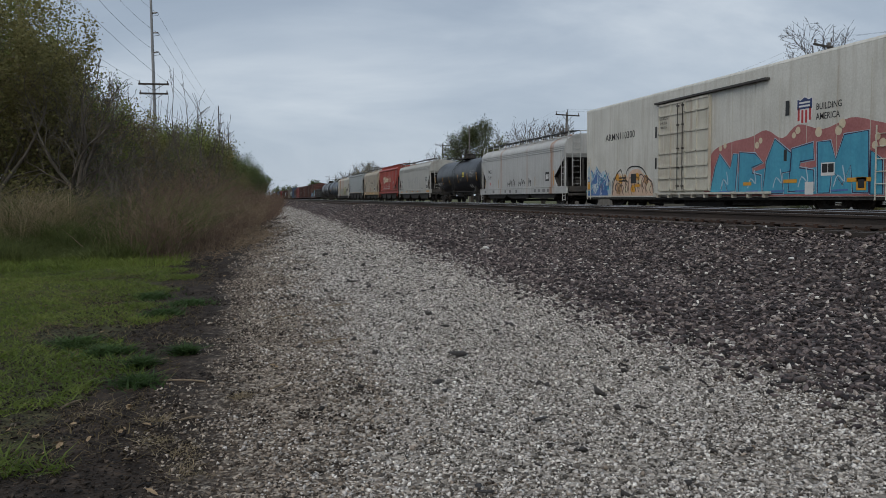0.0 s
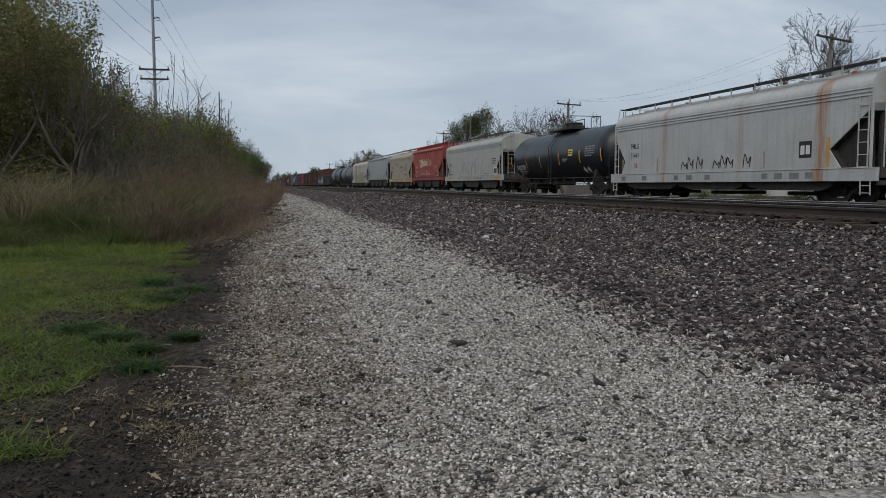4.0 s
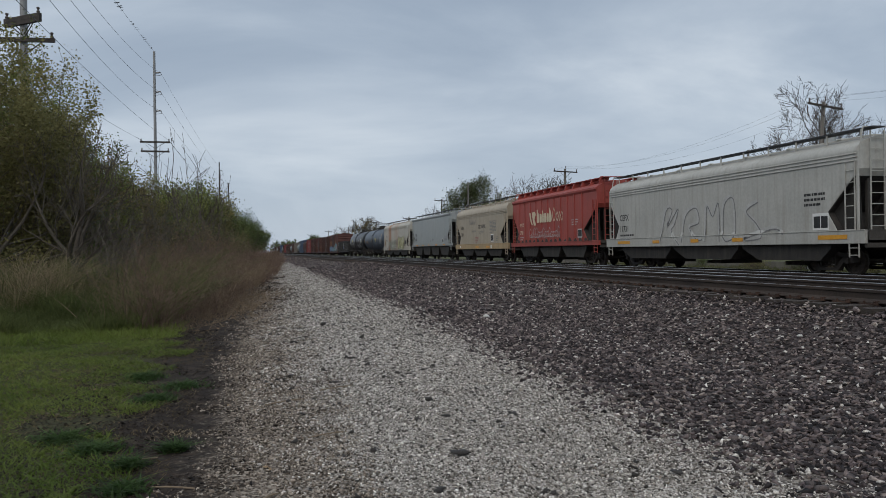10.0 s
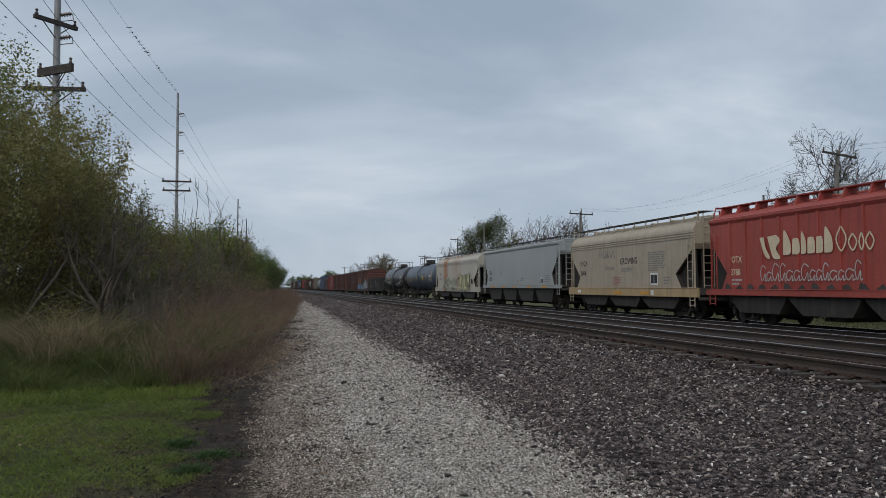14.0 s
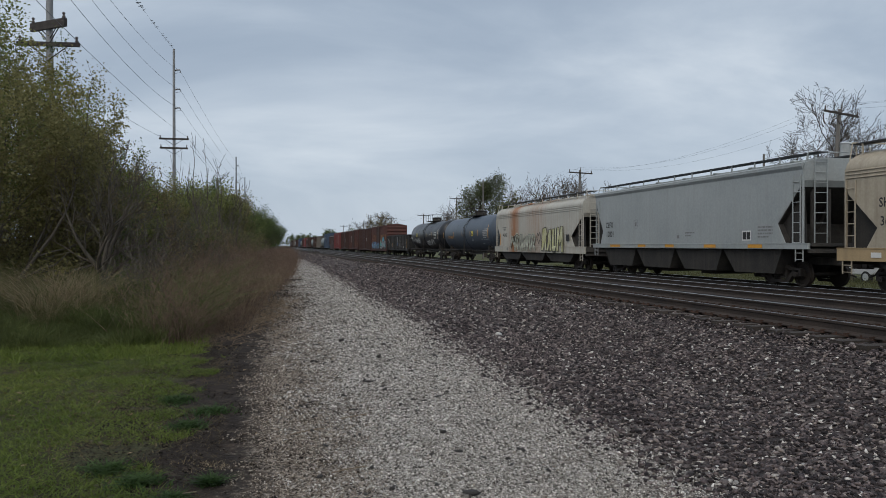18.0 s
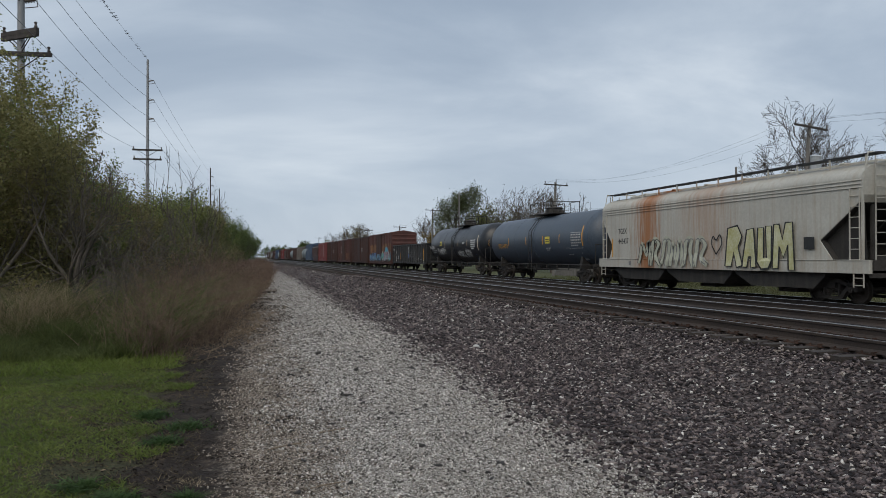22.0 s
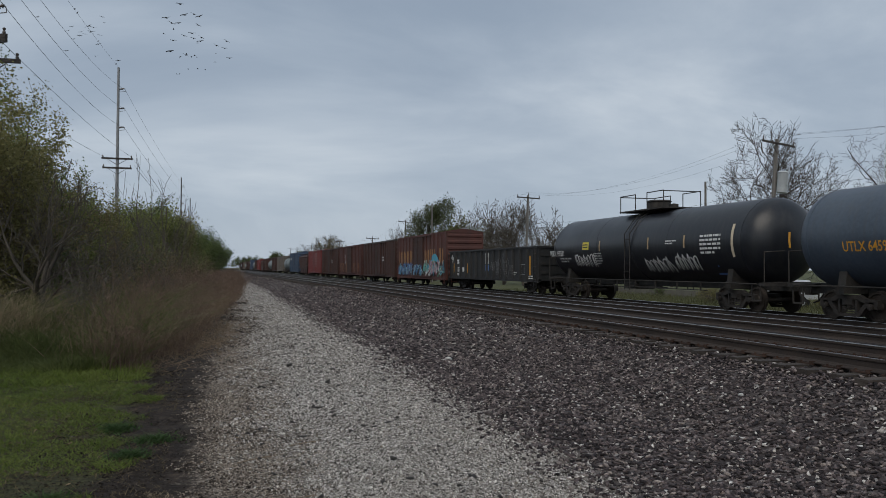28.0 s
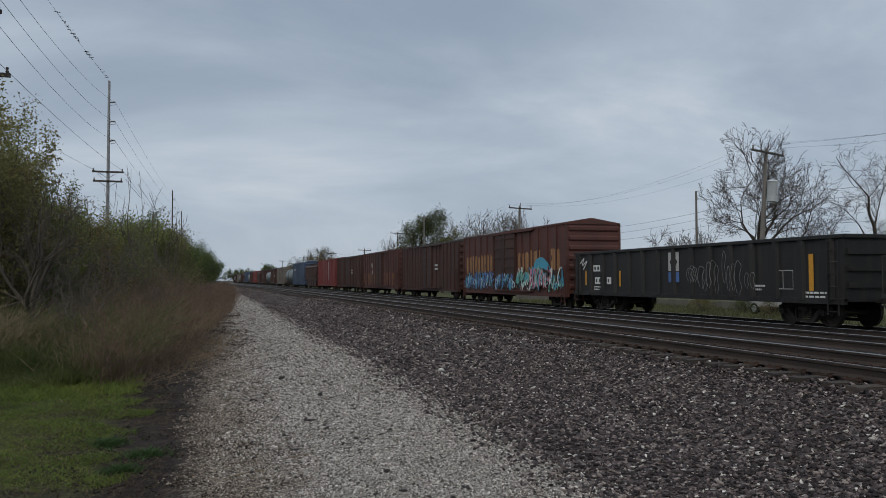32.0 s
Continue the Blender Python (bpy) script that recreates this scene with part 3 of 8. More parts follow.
class Side:
    """The side of a car as seen from the lane: u runs from its far end to the right, z up from the rail."""

    def __init__(self, car, length, skin):
        self.car, self.half, self.skin = car, length / 2, skin

    def flat(self, name, verts, faces, material, lift=0.006, label="", parent=None):
        g = Geo()
        g.put([(-self.skin(z) - lift, self.half - u, z) for u, z in verts], faces)
        me = bpy.data.meshes.new(name)
        me.from_pydata(g.v, [], g.f)
        me.materials.append(material)
        return part(name, me, material, parent or self.car, label)

    def words(self, text, u, z, size, material, bold=0.0, squeeze=1.0, lift=0.006, label=""):
        v, f = letters(text, size, bold, squeeze)
        return self.flat("lettering", [(u + a, z + b) for a, b in v], f, material, lift, label)

    def bars(self, rows, material, lift=0.006, name="stencil_block", joined=False):
        """rows: u, z, width, height."""
        if not joined and len(rows) > 1:
            return [self.bars([r], material, lift, name) for r in rows][-1]
        v, f = [], []
        for u, z, w, h in rows:
            n = len(v)
            k = max(1, int(h / 0.2))
            for j in range(k + 1):
                v += [(u, z + h * j / k), (u + w, z + h * j / k)]
            f += [(n + 2 * j, n + 2 * j + 1, n + 2 * j + 3, n + 2 * j + 2) for j in range(k)]
        return self.flat(name, v, f, material, lift)

    def lines(self, rows, u, z, w, h, material, seed=1):
        """A block of unreadable small print."""
        rng = random.Random(seed)
        out = []
        for j in range(rows):
            a, zz = 0.0, z + h * (1 - (j + 0.7) / rows)
            while a < w * (0.98 if j < rows - 1 else 0.6):
                b = min(rng.uniform(0.08, 0.26) * w, w - a)
                out.append((u + a, zz, b * 0.8, h / rows * 0.5))
                a += b
        ob = self.bars(out, material, joined=True)
        ob["kind"] = "stuff"
        return ob

    def stroke(self, name, pts, width, material, lift=0.008, closed=False, label=""):
        """A painted line of some width through points of the side."""
        p = [Vector(q) for q in pts]
        if closed:
            p.append(p[0])
        v, f = [], []
        for i, q in enumerate(p):
            d = (p[min(i + 1, len(p) - 1)] - p[max(i - 1, 0)])
            if closed and i in (0, len(p) - 1):
                d = p[1] - p[-2]
            d = d.normalized() if d.length > 1e-6 else Vector((1, 0))
            nrm = Vector((-d.y, d.x)) * width / 2
            v += [tuple(q + nrm), tuple(q - nrm)]
        f = [(2 * i, 2 * i + 1, 2 * i + 3, 2 * i + 2) for i in range(len(p) - 1)]
        return self.flat(name, v, f, material, lift, label)

    def patch(self, name, pts, material, lift=0.006, label=""):
        """A filled painted shape."""
        from_top = [Vector((a, b, 0)) for a, b in pts]
        tri = [tuple(t) for t in tessellate_polygon([from_top])]
        return self.flat(name, pts, tri, material, lift, label)


def curl(pts, steps=4):
    """A smooth line through points."""
    out = []
    p = [pts[0]] + list(pts) + [pts[-1]]
    for a, b, c, d in zip(p, p[1:], p[2:], p[3:]):
        for i in range(steps):
            t = i / steps
            out.append(tuple(0.5 * (2 * b[k] + (c[k] - a[k]) * t + (2 * a[k] - 5 * b[k] + 4 * c[k] - d[k]) * t * t + (3 * b[k] - a[k] - 3 * c[k] + d[k]) * t**3) for k in (0, 1)))
    return out + [tuple(pts[-1])]


def wheelset_mesh():
    g = Geo()
    for s in (-1, 1):
        c = s * 0.7525
        o = s
        g.lathe([(c - o * 0.068, 0.0), (c - o * 0.068, 0.488), (c - o * 0.04, 0.482), (c - o * 0.03, 0.460), (c + o * 0.065, 0.455), (c + o * 0.065, 0.39), (c + o * 0.02, 0.37), (c + o * 0.0, 0.17), (c + o * 0.07, 0.14), (c + o * 0.07, 0.0)], "x", n=20)
    g.lathe([(-0.7, 0.0), (-0.7, 0.09), (0, 0.075), (0.7, 0.09), (0.7, 0.0)], "x", n=12)
    for s in (-1, 1):
        g.lathe([(s * 0.8, 0.0), (s * 0.8, 0.07), (s * 1.02, 0.07), (s * 1.02, 0.0)], "x", n=12)
    return g.mesh("wheelset", M["wheel"], True)


def truck_mesh():
    g = Geo()
    for s in (-1, 1):
        a, b = (s * 0.90, s * 1.06) if s > 0 else (s * 1.06, s * 0.90)
        # top chord, jaws over the bearings, bottom tension member and columns
        g.prism([(-1.12, 0.40), (-1.12, 0.66), (-0.62, 0.70), (-0.42, 0.80), (0.42, 0.80), (0.62, 0.70), (1.12, 0.66), (1.12, 0.40), (0.98, 0.40), (0.98, 0.54), (0.80, 0.56), (0.5, 0.60), (0.36, 0.66), (-0.36, 0.66), (-0.5, 0.60), (-0.80, 0.56), (-0.98, 0.54), (-0.98, 0.40)], "x", a, b)
        g.prism([(-0.84, 0.58), (-0.68, 0.60), (-0.34, 0.24), (0.34, 0.24), (0.68, 0.60), (0.84, 0.58), (0.44, 0.14), (-0.44, 0.14)], "x", a, b)
        for y in (-0.36, 0.30):
            g.box(a, b, y, y + 0.07, 0.22, 0.68)
        for y in (-0.19, 0.0, 0.19):
            for z in (0.27, 0.335, 0.40, 0.465):
                g.cyl((s * 0.98, y, z), (s * 0.98, y, z + 0.04), 0.085, 10)
        for y in (-0.89, 0.89):
            g.cyl((s * 0.99, y, 0.457), (s * 1.13, y, 0.457), 0.095, 14)
            g.cyl((s * 1.13, y, 0.457), (s * 1.15, y, 0.457), 0.05, 8)
            g.box(min(a, b), max(a, b), y - 0.1, y + 0.1, 0.53, 0.60)
    g.box(-1.08, 1.08, -0.2, 0.2, 0.5, 0.66)
    g.cyl((0, 0, 0.66), (0, 0, 0.80), 0.2, 12)
    for s in (-1, 1):
        g.box(-0.95, 0.95, s * 0.42 - 0.06, s * 0.42 + 0.06, 0.34, 0.44)
    return g.mesh("truck", M["truck"])


def coupler_mesh():
    g = Geo()
    g.box(-0.09, 0.09, -0.25, 0.42, 0.76, 0.92)
    g.prism([(-0.15, 0.36), (0.15, 0.36), (0.17, 0.60), (0.05, 0.66), (-0.02, 0.56), (-0.14, 0.58)], "z", 0.70, 0.98)
    g.bar([(-0.9, 0.12, 0.95), (-0.2, 0.2, 0.98), (-0.1, 0.35, 1.0)], 0.014)
    g.bar([(0.2, 0.15, 0.74), (0.22, 0.4, 0.5), (0.12, 0.55, 0.42)], 0.03)
    return g.mesh("coupler", M["truck"])


WHEEL, TRUCK, COUPLER = wheelset_mesh(), truck_mesh(), coupler_mesh()


def ladder(car, name, x, y, z0, z1, material, width=0.42, along="y", rungs=0.32):
    g = Geo()
    ends = [(x, y - width / 2), (x, y + width / 2)] if along == "y" else [(x - width / 2, y), (x + width / 2, y)]
    for a, b in ends:
        g.box(a - 0.016, a + 0.016, b - 0.016, b + 0.016, z0, z1)
    n = max(2, int((z1 - z0) / rungs))
    for i in range(n):
        z = z0 + (z1 - z0) * (i + 0.3) / n
        g.cyl((*ends[0], z), (*ends[1], z), 0.014, 6)
    return part(name, g, material, car)


def running_gear(car, length, inset=2.2, keyed=True):
    """Trucks with their wheelsets, couplers and centre sill."""
    for s in (-1, 1):
        y = s * (length / 2 - inset)
        t = part("truck", TRUCK, None, car, m=pose(0, y, 0))
        for w in (-0.89, 0.89):
            o = part("wheelset", WHEEL, None, t, m=pose(0, w, 0.457))
            if keyed:
                WHEELS.append((o, w))
        part("coupler", COUPLER, None, car, m=pose(0, s * length / 2, 0, 0, 0, 0 if s > 0 else 180))
    g = Geo()
    g.box(-0.33, 0.33, -length / 2 + 0.02, length / 2 - 0.02, 0.80, 1.06)
    for s in (-1, 1):
        g.box(-1.35, 1.35, s * (length / 2 - inset) - 0.16, s * (length / 2 - inset) + 0.16, 0.83, 1.08)
    part("centre_sill", g, M["under"], car)


def put_car(car, left, length):
    """Sets a car whose far end is at y = left when the clip starts."""
    CARS.append((car, left - length / 2))
    car.matrix_basis = pose(TRAIN_X, left - length / 2, TRAIN_Z)
    return car


def hopper(label, paint, length, eave, top, sill, cut_l, cut_r, sill_paint=None, sill_h=0.42, bays=3, ribs=0, corrugated=True, bay_paint=None, brackets=False, cut_z=None, hw=1.55):
    car = thing("hopper_car", label, "freight car", group="cars of the train")
    h = length / 2
    zm = cut_z or sill + 0.70 * (eave - sill)
    zs = sill + sill_h
    e = 0.35
    g = Geo()
    zk = zs + 0.36 * (zm - zs)
    g.prism([(-h + cut_r * 0.8, zs), (-h + cut_r * 1.08, zk), (-h + e + 0.12, zm), (-h + e, zm + 0.25), (-h + e, eave), (h - e, eave), (h - e, zm + 0.25), (h - e - 0.12, zm), (h - cut_l * 1.08, zk), (h - cut_l * 0.8, zs), (h - cut_l * 0.8, sill + 0.1), (-h + cut_r * 0.8, sill + 0.1)], "x", -hw, hw)
    part("body", g, paint, car, bevel=0.02)
    # roof arch, with lengthwise ribs under the eaves on the corrugated kind
    arc = [(hw * math.cos(a), eave + (top - eave - 0.18) * math.sin(a)) for a in [math.pi * i / 14 for i in range(15)]]
    prof = [(-hw, eave - 0.02)] + arc[::-1] + [(hw, eave - 0.02)]
    g = Geo().prism([(p, q) for p, q in prof], "y", -h + e, h - e)
    roof = part("roof", g, paint, car, smooth=True)
    if corrugated:
        for k in range(3):
            g = Geo()
            for s in (-1, 1):
                g.box(*(sorted((s * (hw - 0.005), s * (hw + 0.03)))), -h + e, h - e, eave - 0.10 - 0.11 * k, eave - 0.06 - 0.11 * k)
            part("eave_rib", g, paint, car, bevel=0.012)
    else:
        g = Geo()
        for s in (-1, 1):
            g.prism([(s * (hw - 0.01), eave - 0.16), (s * (hw + 0.07), eave - 0.02), (s * (hw + 0.07), eave + 0.08), (s * (hw - 0.05), eave + 0.12)], "y", -h + e - 0.05, h - e + 0.05)
        part("eave_flange", g, paint, car)
    if ribs:
        for i in range(ribs):
            y = -h + cut_r * 0.9 + (length - cut_l * 0.9 - cut_r * 0.9) * (i + 0.5) / ribs
            for s in (-1, 1):
                part("side_post", Geo().box(*sorted((s * hw, s * (hw + 0.045))), y - 0.05, y + 0.05, zs, eave - 0.1), paint, car)
    else:
        n = 5
        for i in range(1, n + 1):
            y = -h + e + (length - 2 * e) * i / (n + 1)
            for s in (-1, 1):
                part("weld_seam", Geo().box(*sorted((s * hw, s * (hw + 0.004))), y - 0.02, y + 0.02, zs, eave - 0.36), paint, car)
    for s in (-1, 1):
        g = Geo().box(*sorted((s * (hw - 0.1), s * (hw + 0.05))), -h, h, sill, zs)
        g.box(*sorted((s * (hw - 0.2), s * (hw + 0.07))), -h, h, zs - 0.03, zs)
        part("side_sill", g, sill_paint or paint, car, bevel=0.012)
    # end platforms, posts and bracing in the open ends
    for s, cut in ((1, cut_l), (-1, cut_r)):
        g = Geo()
        g.box(-hw + 0.06, hw - 0.06, *sorted((s * (h - cut - 0.2), s * h)), sill + 0.02, sill + 0.10)
        g.box(-hw + 0.05, hw - 0.05, *sorted((s * (h - 0.12), s * h)), sill - 0.12, zs)
        for x in (-1.0, -0.35, 0.35, 1.0):
            g.box(x - 0.05, x + 0.05, *sorted((s * (h - e - 0.22), s * (h - e - 0.12))), zs - 0.2, zm + 0.2)
        g.prism([(s * (h - e - 0.2), zm + 0.1), (s * (h - e - 0.32), zm + 0.05), (s * (h - cut - 0.3), zs), (s * (h - cut - 0.18), zs)], "x", -0.03, 0.03)
        part("end_frame", g, M["void"], car)
        # Dark cover over the painted slope face gives it the end's shade by colour.
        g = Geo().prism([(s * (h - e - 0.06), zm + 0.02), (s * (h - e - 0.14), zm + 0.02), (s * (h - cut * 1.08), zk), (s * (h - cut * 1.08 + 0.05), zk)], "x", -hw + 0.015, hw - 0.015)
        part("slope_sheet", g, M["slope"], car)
        # Added dark cover: shade colour for the lower facet that faces the sky.
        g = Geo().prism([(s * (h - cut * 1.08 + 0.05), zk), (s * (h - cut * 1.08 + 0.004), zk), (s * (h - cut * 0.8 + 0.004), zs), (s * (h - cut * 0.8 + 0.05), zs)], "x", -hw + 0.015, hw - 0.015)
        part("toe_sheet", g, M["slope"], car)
        # Added recessed plates fill the open end's triangle with a shade-dark colour.
        for x in (-hw + 0.22, hw - 0.22):
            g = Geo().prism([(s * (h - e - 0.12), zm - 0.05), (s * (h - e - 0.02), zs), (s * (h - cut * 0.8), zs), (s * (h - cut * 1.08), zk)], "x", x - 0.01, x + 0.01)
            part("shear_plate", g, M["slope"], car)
        for x in (-hw + 0.03, hw - 0.03):
            part("corner_post", Geo().box(x - 0.03, x + 0.03, *sorted((s * (h - e - 0.02), s * (h - e + 0.05))), zs, eave), paint, car)
        ladder(car, "end_ladder", -0.85, s * (h - e + 0.07), sill + 0.1, top - 0.1, paint, 0.5, "x")
        for x in (-hw - 0.03, hw + 0.03):
            ladder(car, "side_ladder", x, s * (h - e - 0.25), zs - 0.1, zm + 0.45, paint, 0.40)
            ladder(car, "sill_step", x, s * (h - 0.45), sill - 0.42, sill + 0.02, paint, 0.40, "y", 0.2)
        g = Geo()
        g.bar([(-hw + 0.1, s * (h - e), eave), (-hw + 0.25, s * (h - e), top), (0.3, s * (h - e), top + 0.02)], 0.022)
        part("roof_grab_iron", g, paint, car)
    # outlet bays
    span = length - cut_l - cut_r
    for i in range(bays):
        y = -h + cut_r + span * (i + 0.5) / bays
        w = span / bays / 2
        g = Geo()
        g.prism([(y - w + 0.02, sill + 0.12), (y + w - 0.02, sill + 0.12), (y + w * 0.93, sill - 0.14), (y + w * 0.55, 0.46), (y - w * 0.75, 0.46), (y - w * 0.95, sill - 0.14)], "x", -hw + 0.12, hw - 0.12)
        bay = part("outlet_bay", g, bay_paint or M["under"], car)
        g = Geo().box(-0.95, 0.95, y - 0.5, y + 0.5, 0.28, 0.42)
        g.cyl((-1.05, y + 0.25, 0.36), (1.05, y + 0.25, 0.36), 0.04, 8)
        part("gate", g, M["truck"], bay)
    # roof walkway on brackets, hatches
    g = Geo()
    for s in (-1, 1):
        g.box(*sorted((s * 0.72, s * 1.18)), -h + 0.1, h - 0.1, top - 0.035, top)
    part("running_board", g, M["roof_grey"] if not brackets else paint, car)
    n = 12
    for i in range(n):
        y = -h + 0.6 + (length - 1.2) * i / (n - 1)
        for s in (-1, 1):
            g = Geo()
            if brackets:
                g.prism([(s * 1.16, top - 0.035), (s * 0.7, top - 0.035), (s * 0.75, eave + 0.30), (s * 1.34, eave + 0.16)], "y", y - 0.04, y + 0.04)
            else:
                g.box(*sorted((s * 1.12, s * 1.16)), y - 0.025, y + 0.025, eave + 0.22, top - 0.03)
            part("walkway_bracket", g, paint, car)
    g = Geo().box(-0.35, 0.35, -h + 1.0, h - 1.0, top - 0.24, top - 0.10)
    for i in range(6):
        y = -h + 1.2 + (length - 2.4) * (i + 0.5) / 6
        g.box(-0.38, 0.38, y - 0.12, y + 0.12, top - 0.12, top - 0.06)
    part("trough_hatch", g, paint, car, bevel=0.02)
    running_gear(car, length)
    # brake gear at one end
    g = Geo().cyl((0.55, h - 0.22, 1.9), (0.55, h - 0.12, 1.9), 0.28, 14)
    g.box(0.45, 0.65, h - 0.42, h - 0.22, 1.3, 2.1)
    part("hand_brake", g, M["void"], car)
    g = Geo().cyl((-0.7, -h + 0.9, 1.35), (-0.1, -h + 0.9, 1.35), 0.2, 12)
    g.cyl((0.2, -h + 0.8, 1.4), (0.95, -h + 0.8, 1.4), 0.17, 12)
    part("air_reservoir", g, M["void"], car)
    return car, Side(car, length, lambda z: hw + (0.05 if z < zs else 0.0))


def tank_car(label, paint, length, radius, zc, dome=True, belt=False, u0=0.35, cap_rail=True):
    car = thing("tank_car", label, "tank car", group="cars of the train")
    h = length / 2
    a = h - u0
    head = 0.62 * radius
    prof = [(-a, 0.0)] + [(-a + head * (1 - math.cos(t)), radius * math.sin(t)) for t in [math.pi / 2 * i / 9 for i in range(1, 10)]]
    prof += [(-p, r) for p, r in prof[::-1]]
    g = Geo().lathe(prof, "y", (0, 0, zc), 56)
    part("shell", g, paint, car, smooth=True)
    for y in (-a + head, -a * 0.35, a * 0.35, a - head):
        part("weld_band", Geo().lathe([(y - 0.02, radius - 0.01), (y - 0.02, radius + 0.006), (y + 0.02, radius + 0.006), (y + 0.02, radius - 0.01)], "y", (0, 0, zc), 56), paint, car)
    if belt:
        part("jacket_band", Geo().lathe([(-0.35, radius - 0.01), (-0.30, radius + 0.03), (0.30, radius + 0.03), (0.35, radius - 0.01)], "y", (0, 0, zc), 56), paint, car)
    # stub sills and saddles
    for s in (-1, 1):
        g = Geo().box(-0.42, 0.42, *sorted((s * (h - 3.6), s * h)), 0.80, 1.12)
        g.box(-1.45, 1.45, *sorted((s * (h - 0.35), s * (h - 0.05))), 0.98, 1.10)
        part("stub_sill", g, M["under"], car)
        g = Geo().prism([(-1.3, 0.9), (1.3, 0.9), (1.2, zc - radius * 0.6), (0.7, zc - radius * 0.9), (-0.7, zc - radius * 0.9), (-1.2, zc - radius * 0.6)], "y", s * (h - 2.35), s * (h - 2.05))
        part("saddle", g, M["under"], car)
        g = Geo()
        for x in (-1.42, 1.42):
            g.bar([(x, s * (h - 0.1), 1.1), (x, s * (h - 0.1), 2.15), (x * 0.4, s * (h - 0.1), 2.2)], 0.02)
            g.box(x - 0.03, x + 0.03, *sorted((s * (h - 0.3), s * (h - 0.75))), 0.45, 0.5)
            for yy in (h - 0.3, h - 0.75):
                g.box(x - 0.02, x + 0.02, s * yy - 0.02, s * yy + 0.02, 0.45, 1.05)
        part("end_handrail", g, M["under"], car)
    g = Geo()
    for x in (-1.5, 1.5):
        g.bar([(x, -h + 0.4, 1.05), (x, h - 0.4, 1.05)], 0.025)
    part("side_handrail", g, M["under"], car)
    for s in (-1, 1):
        ladder(car, "tank_ladder", s * (radius + 0.06), 0.0, 0.62, zc + 0.55, M["under"], 0.46)
        g = Geo().bar([(s * (radius + 0.06), 0.23, zc + 0.55), (s * radius * 0.72, 0.23, zc + radius * 0.78), (s * 0.45, 0.23, zc + radius + 0.1)], 0.02)
        g.bar([(s * (radius + 0.06), -0.23, zc + 0.55), (s * radius * 0.72, -0.23, zc + radius * 0.78), (s * 0.45, -0.23, zc + radius + 0.1)], 0.02)
        part("ladder_rail", g, M["under"], car)
    zt = zc + radius
    g = Geo().box(-0.95, 0.95, -1.9, 1.9, zt + 0.03, zt + 0.09)
    part("top_platform", g, M["under"], car)
    if cap_rail:
        for x in (-0.92, 0.92):
            for y0, y1 in ((-1.85, -0.5), (0.5, 1.85)):
                part("platform_railing", Geo().bar([(x, y0, zt), (x, y0, zt + 0.8), (x, y1, zt + 0.8), (x, y1, zt)], 0.022), M["under"], car)
        for y in (-1.85, 1.85):
            part("end_railing", Geo().bar([(-0.94, y, zt + 0.78), (0.94, y, zt + 0.78)], 0.022), M["under"], car)
    if dome:
        g = Geo().lathe([(zt - 0.05, 0.0), (zt - 0.05, 0.52), (zt + 0.42, 0.52), (zt + 0.46, 0.57), (zt + 0.52, 0.5), (zt + 0.56, 0.0)], "z", (0, 0.0, 0), 20)
        g.lathe([(zt, 0.0), (zt, 0.2), (zt + 0.26, 0.2), (zt + 0.3, 0.0)], "z", (0, -1.2, 0), 12)
        part("valve_housing", g, M["under"], car, smooth=True)
    g = Geo().cyl((0, 0, zc - radius - 0.25), (0, 0, zc - radius + 0.1), 0.16, 12)
    g.bar([(-0.6, -1.6, 0.75), (-0.6, 1.6, 0.75)], 0.03)
    g.box(-0.5, 0.5, 1.2, 2.2, 0.62, 0.9)
    part("bottom_outlet", g, M["under"], car)
    g = Geo()
    for i in range(7):
        y = -h * 0.55 + h * 1.1 * i / 6
        g.box(-1.25, -1.2, y - 0.02, y + 0.02, 0.72, 1.05)
    g.bar([(-1.22, -h * 0.6, 0.74), (-1.22, h * 0.6, 0.74)], 0.02)
    part("brake_rigging", g, M["under"], car)
    running_gear(car, length)
    return car, Side(car, length, lambda z: math.sqrt(max(radius**2 - (z - zc) ** 2, 0.02)))


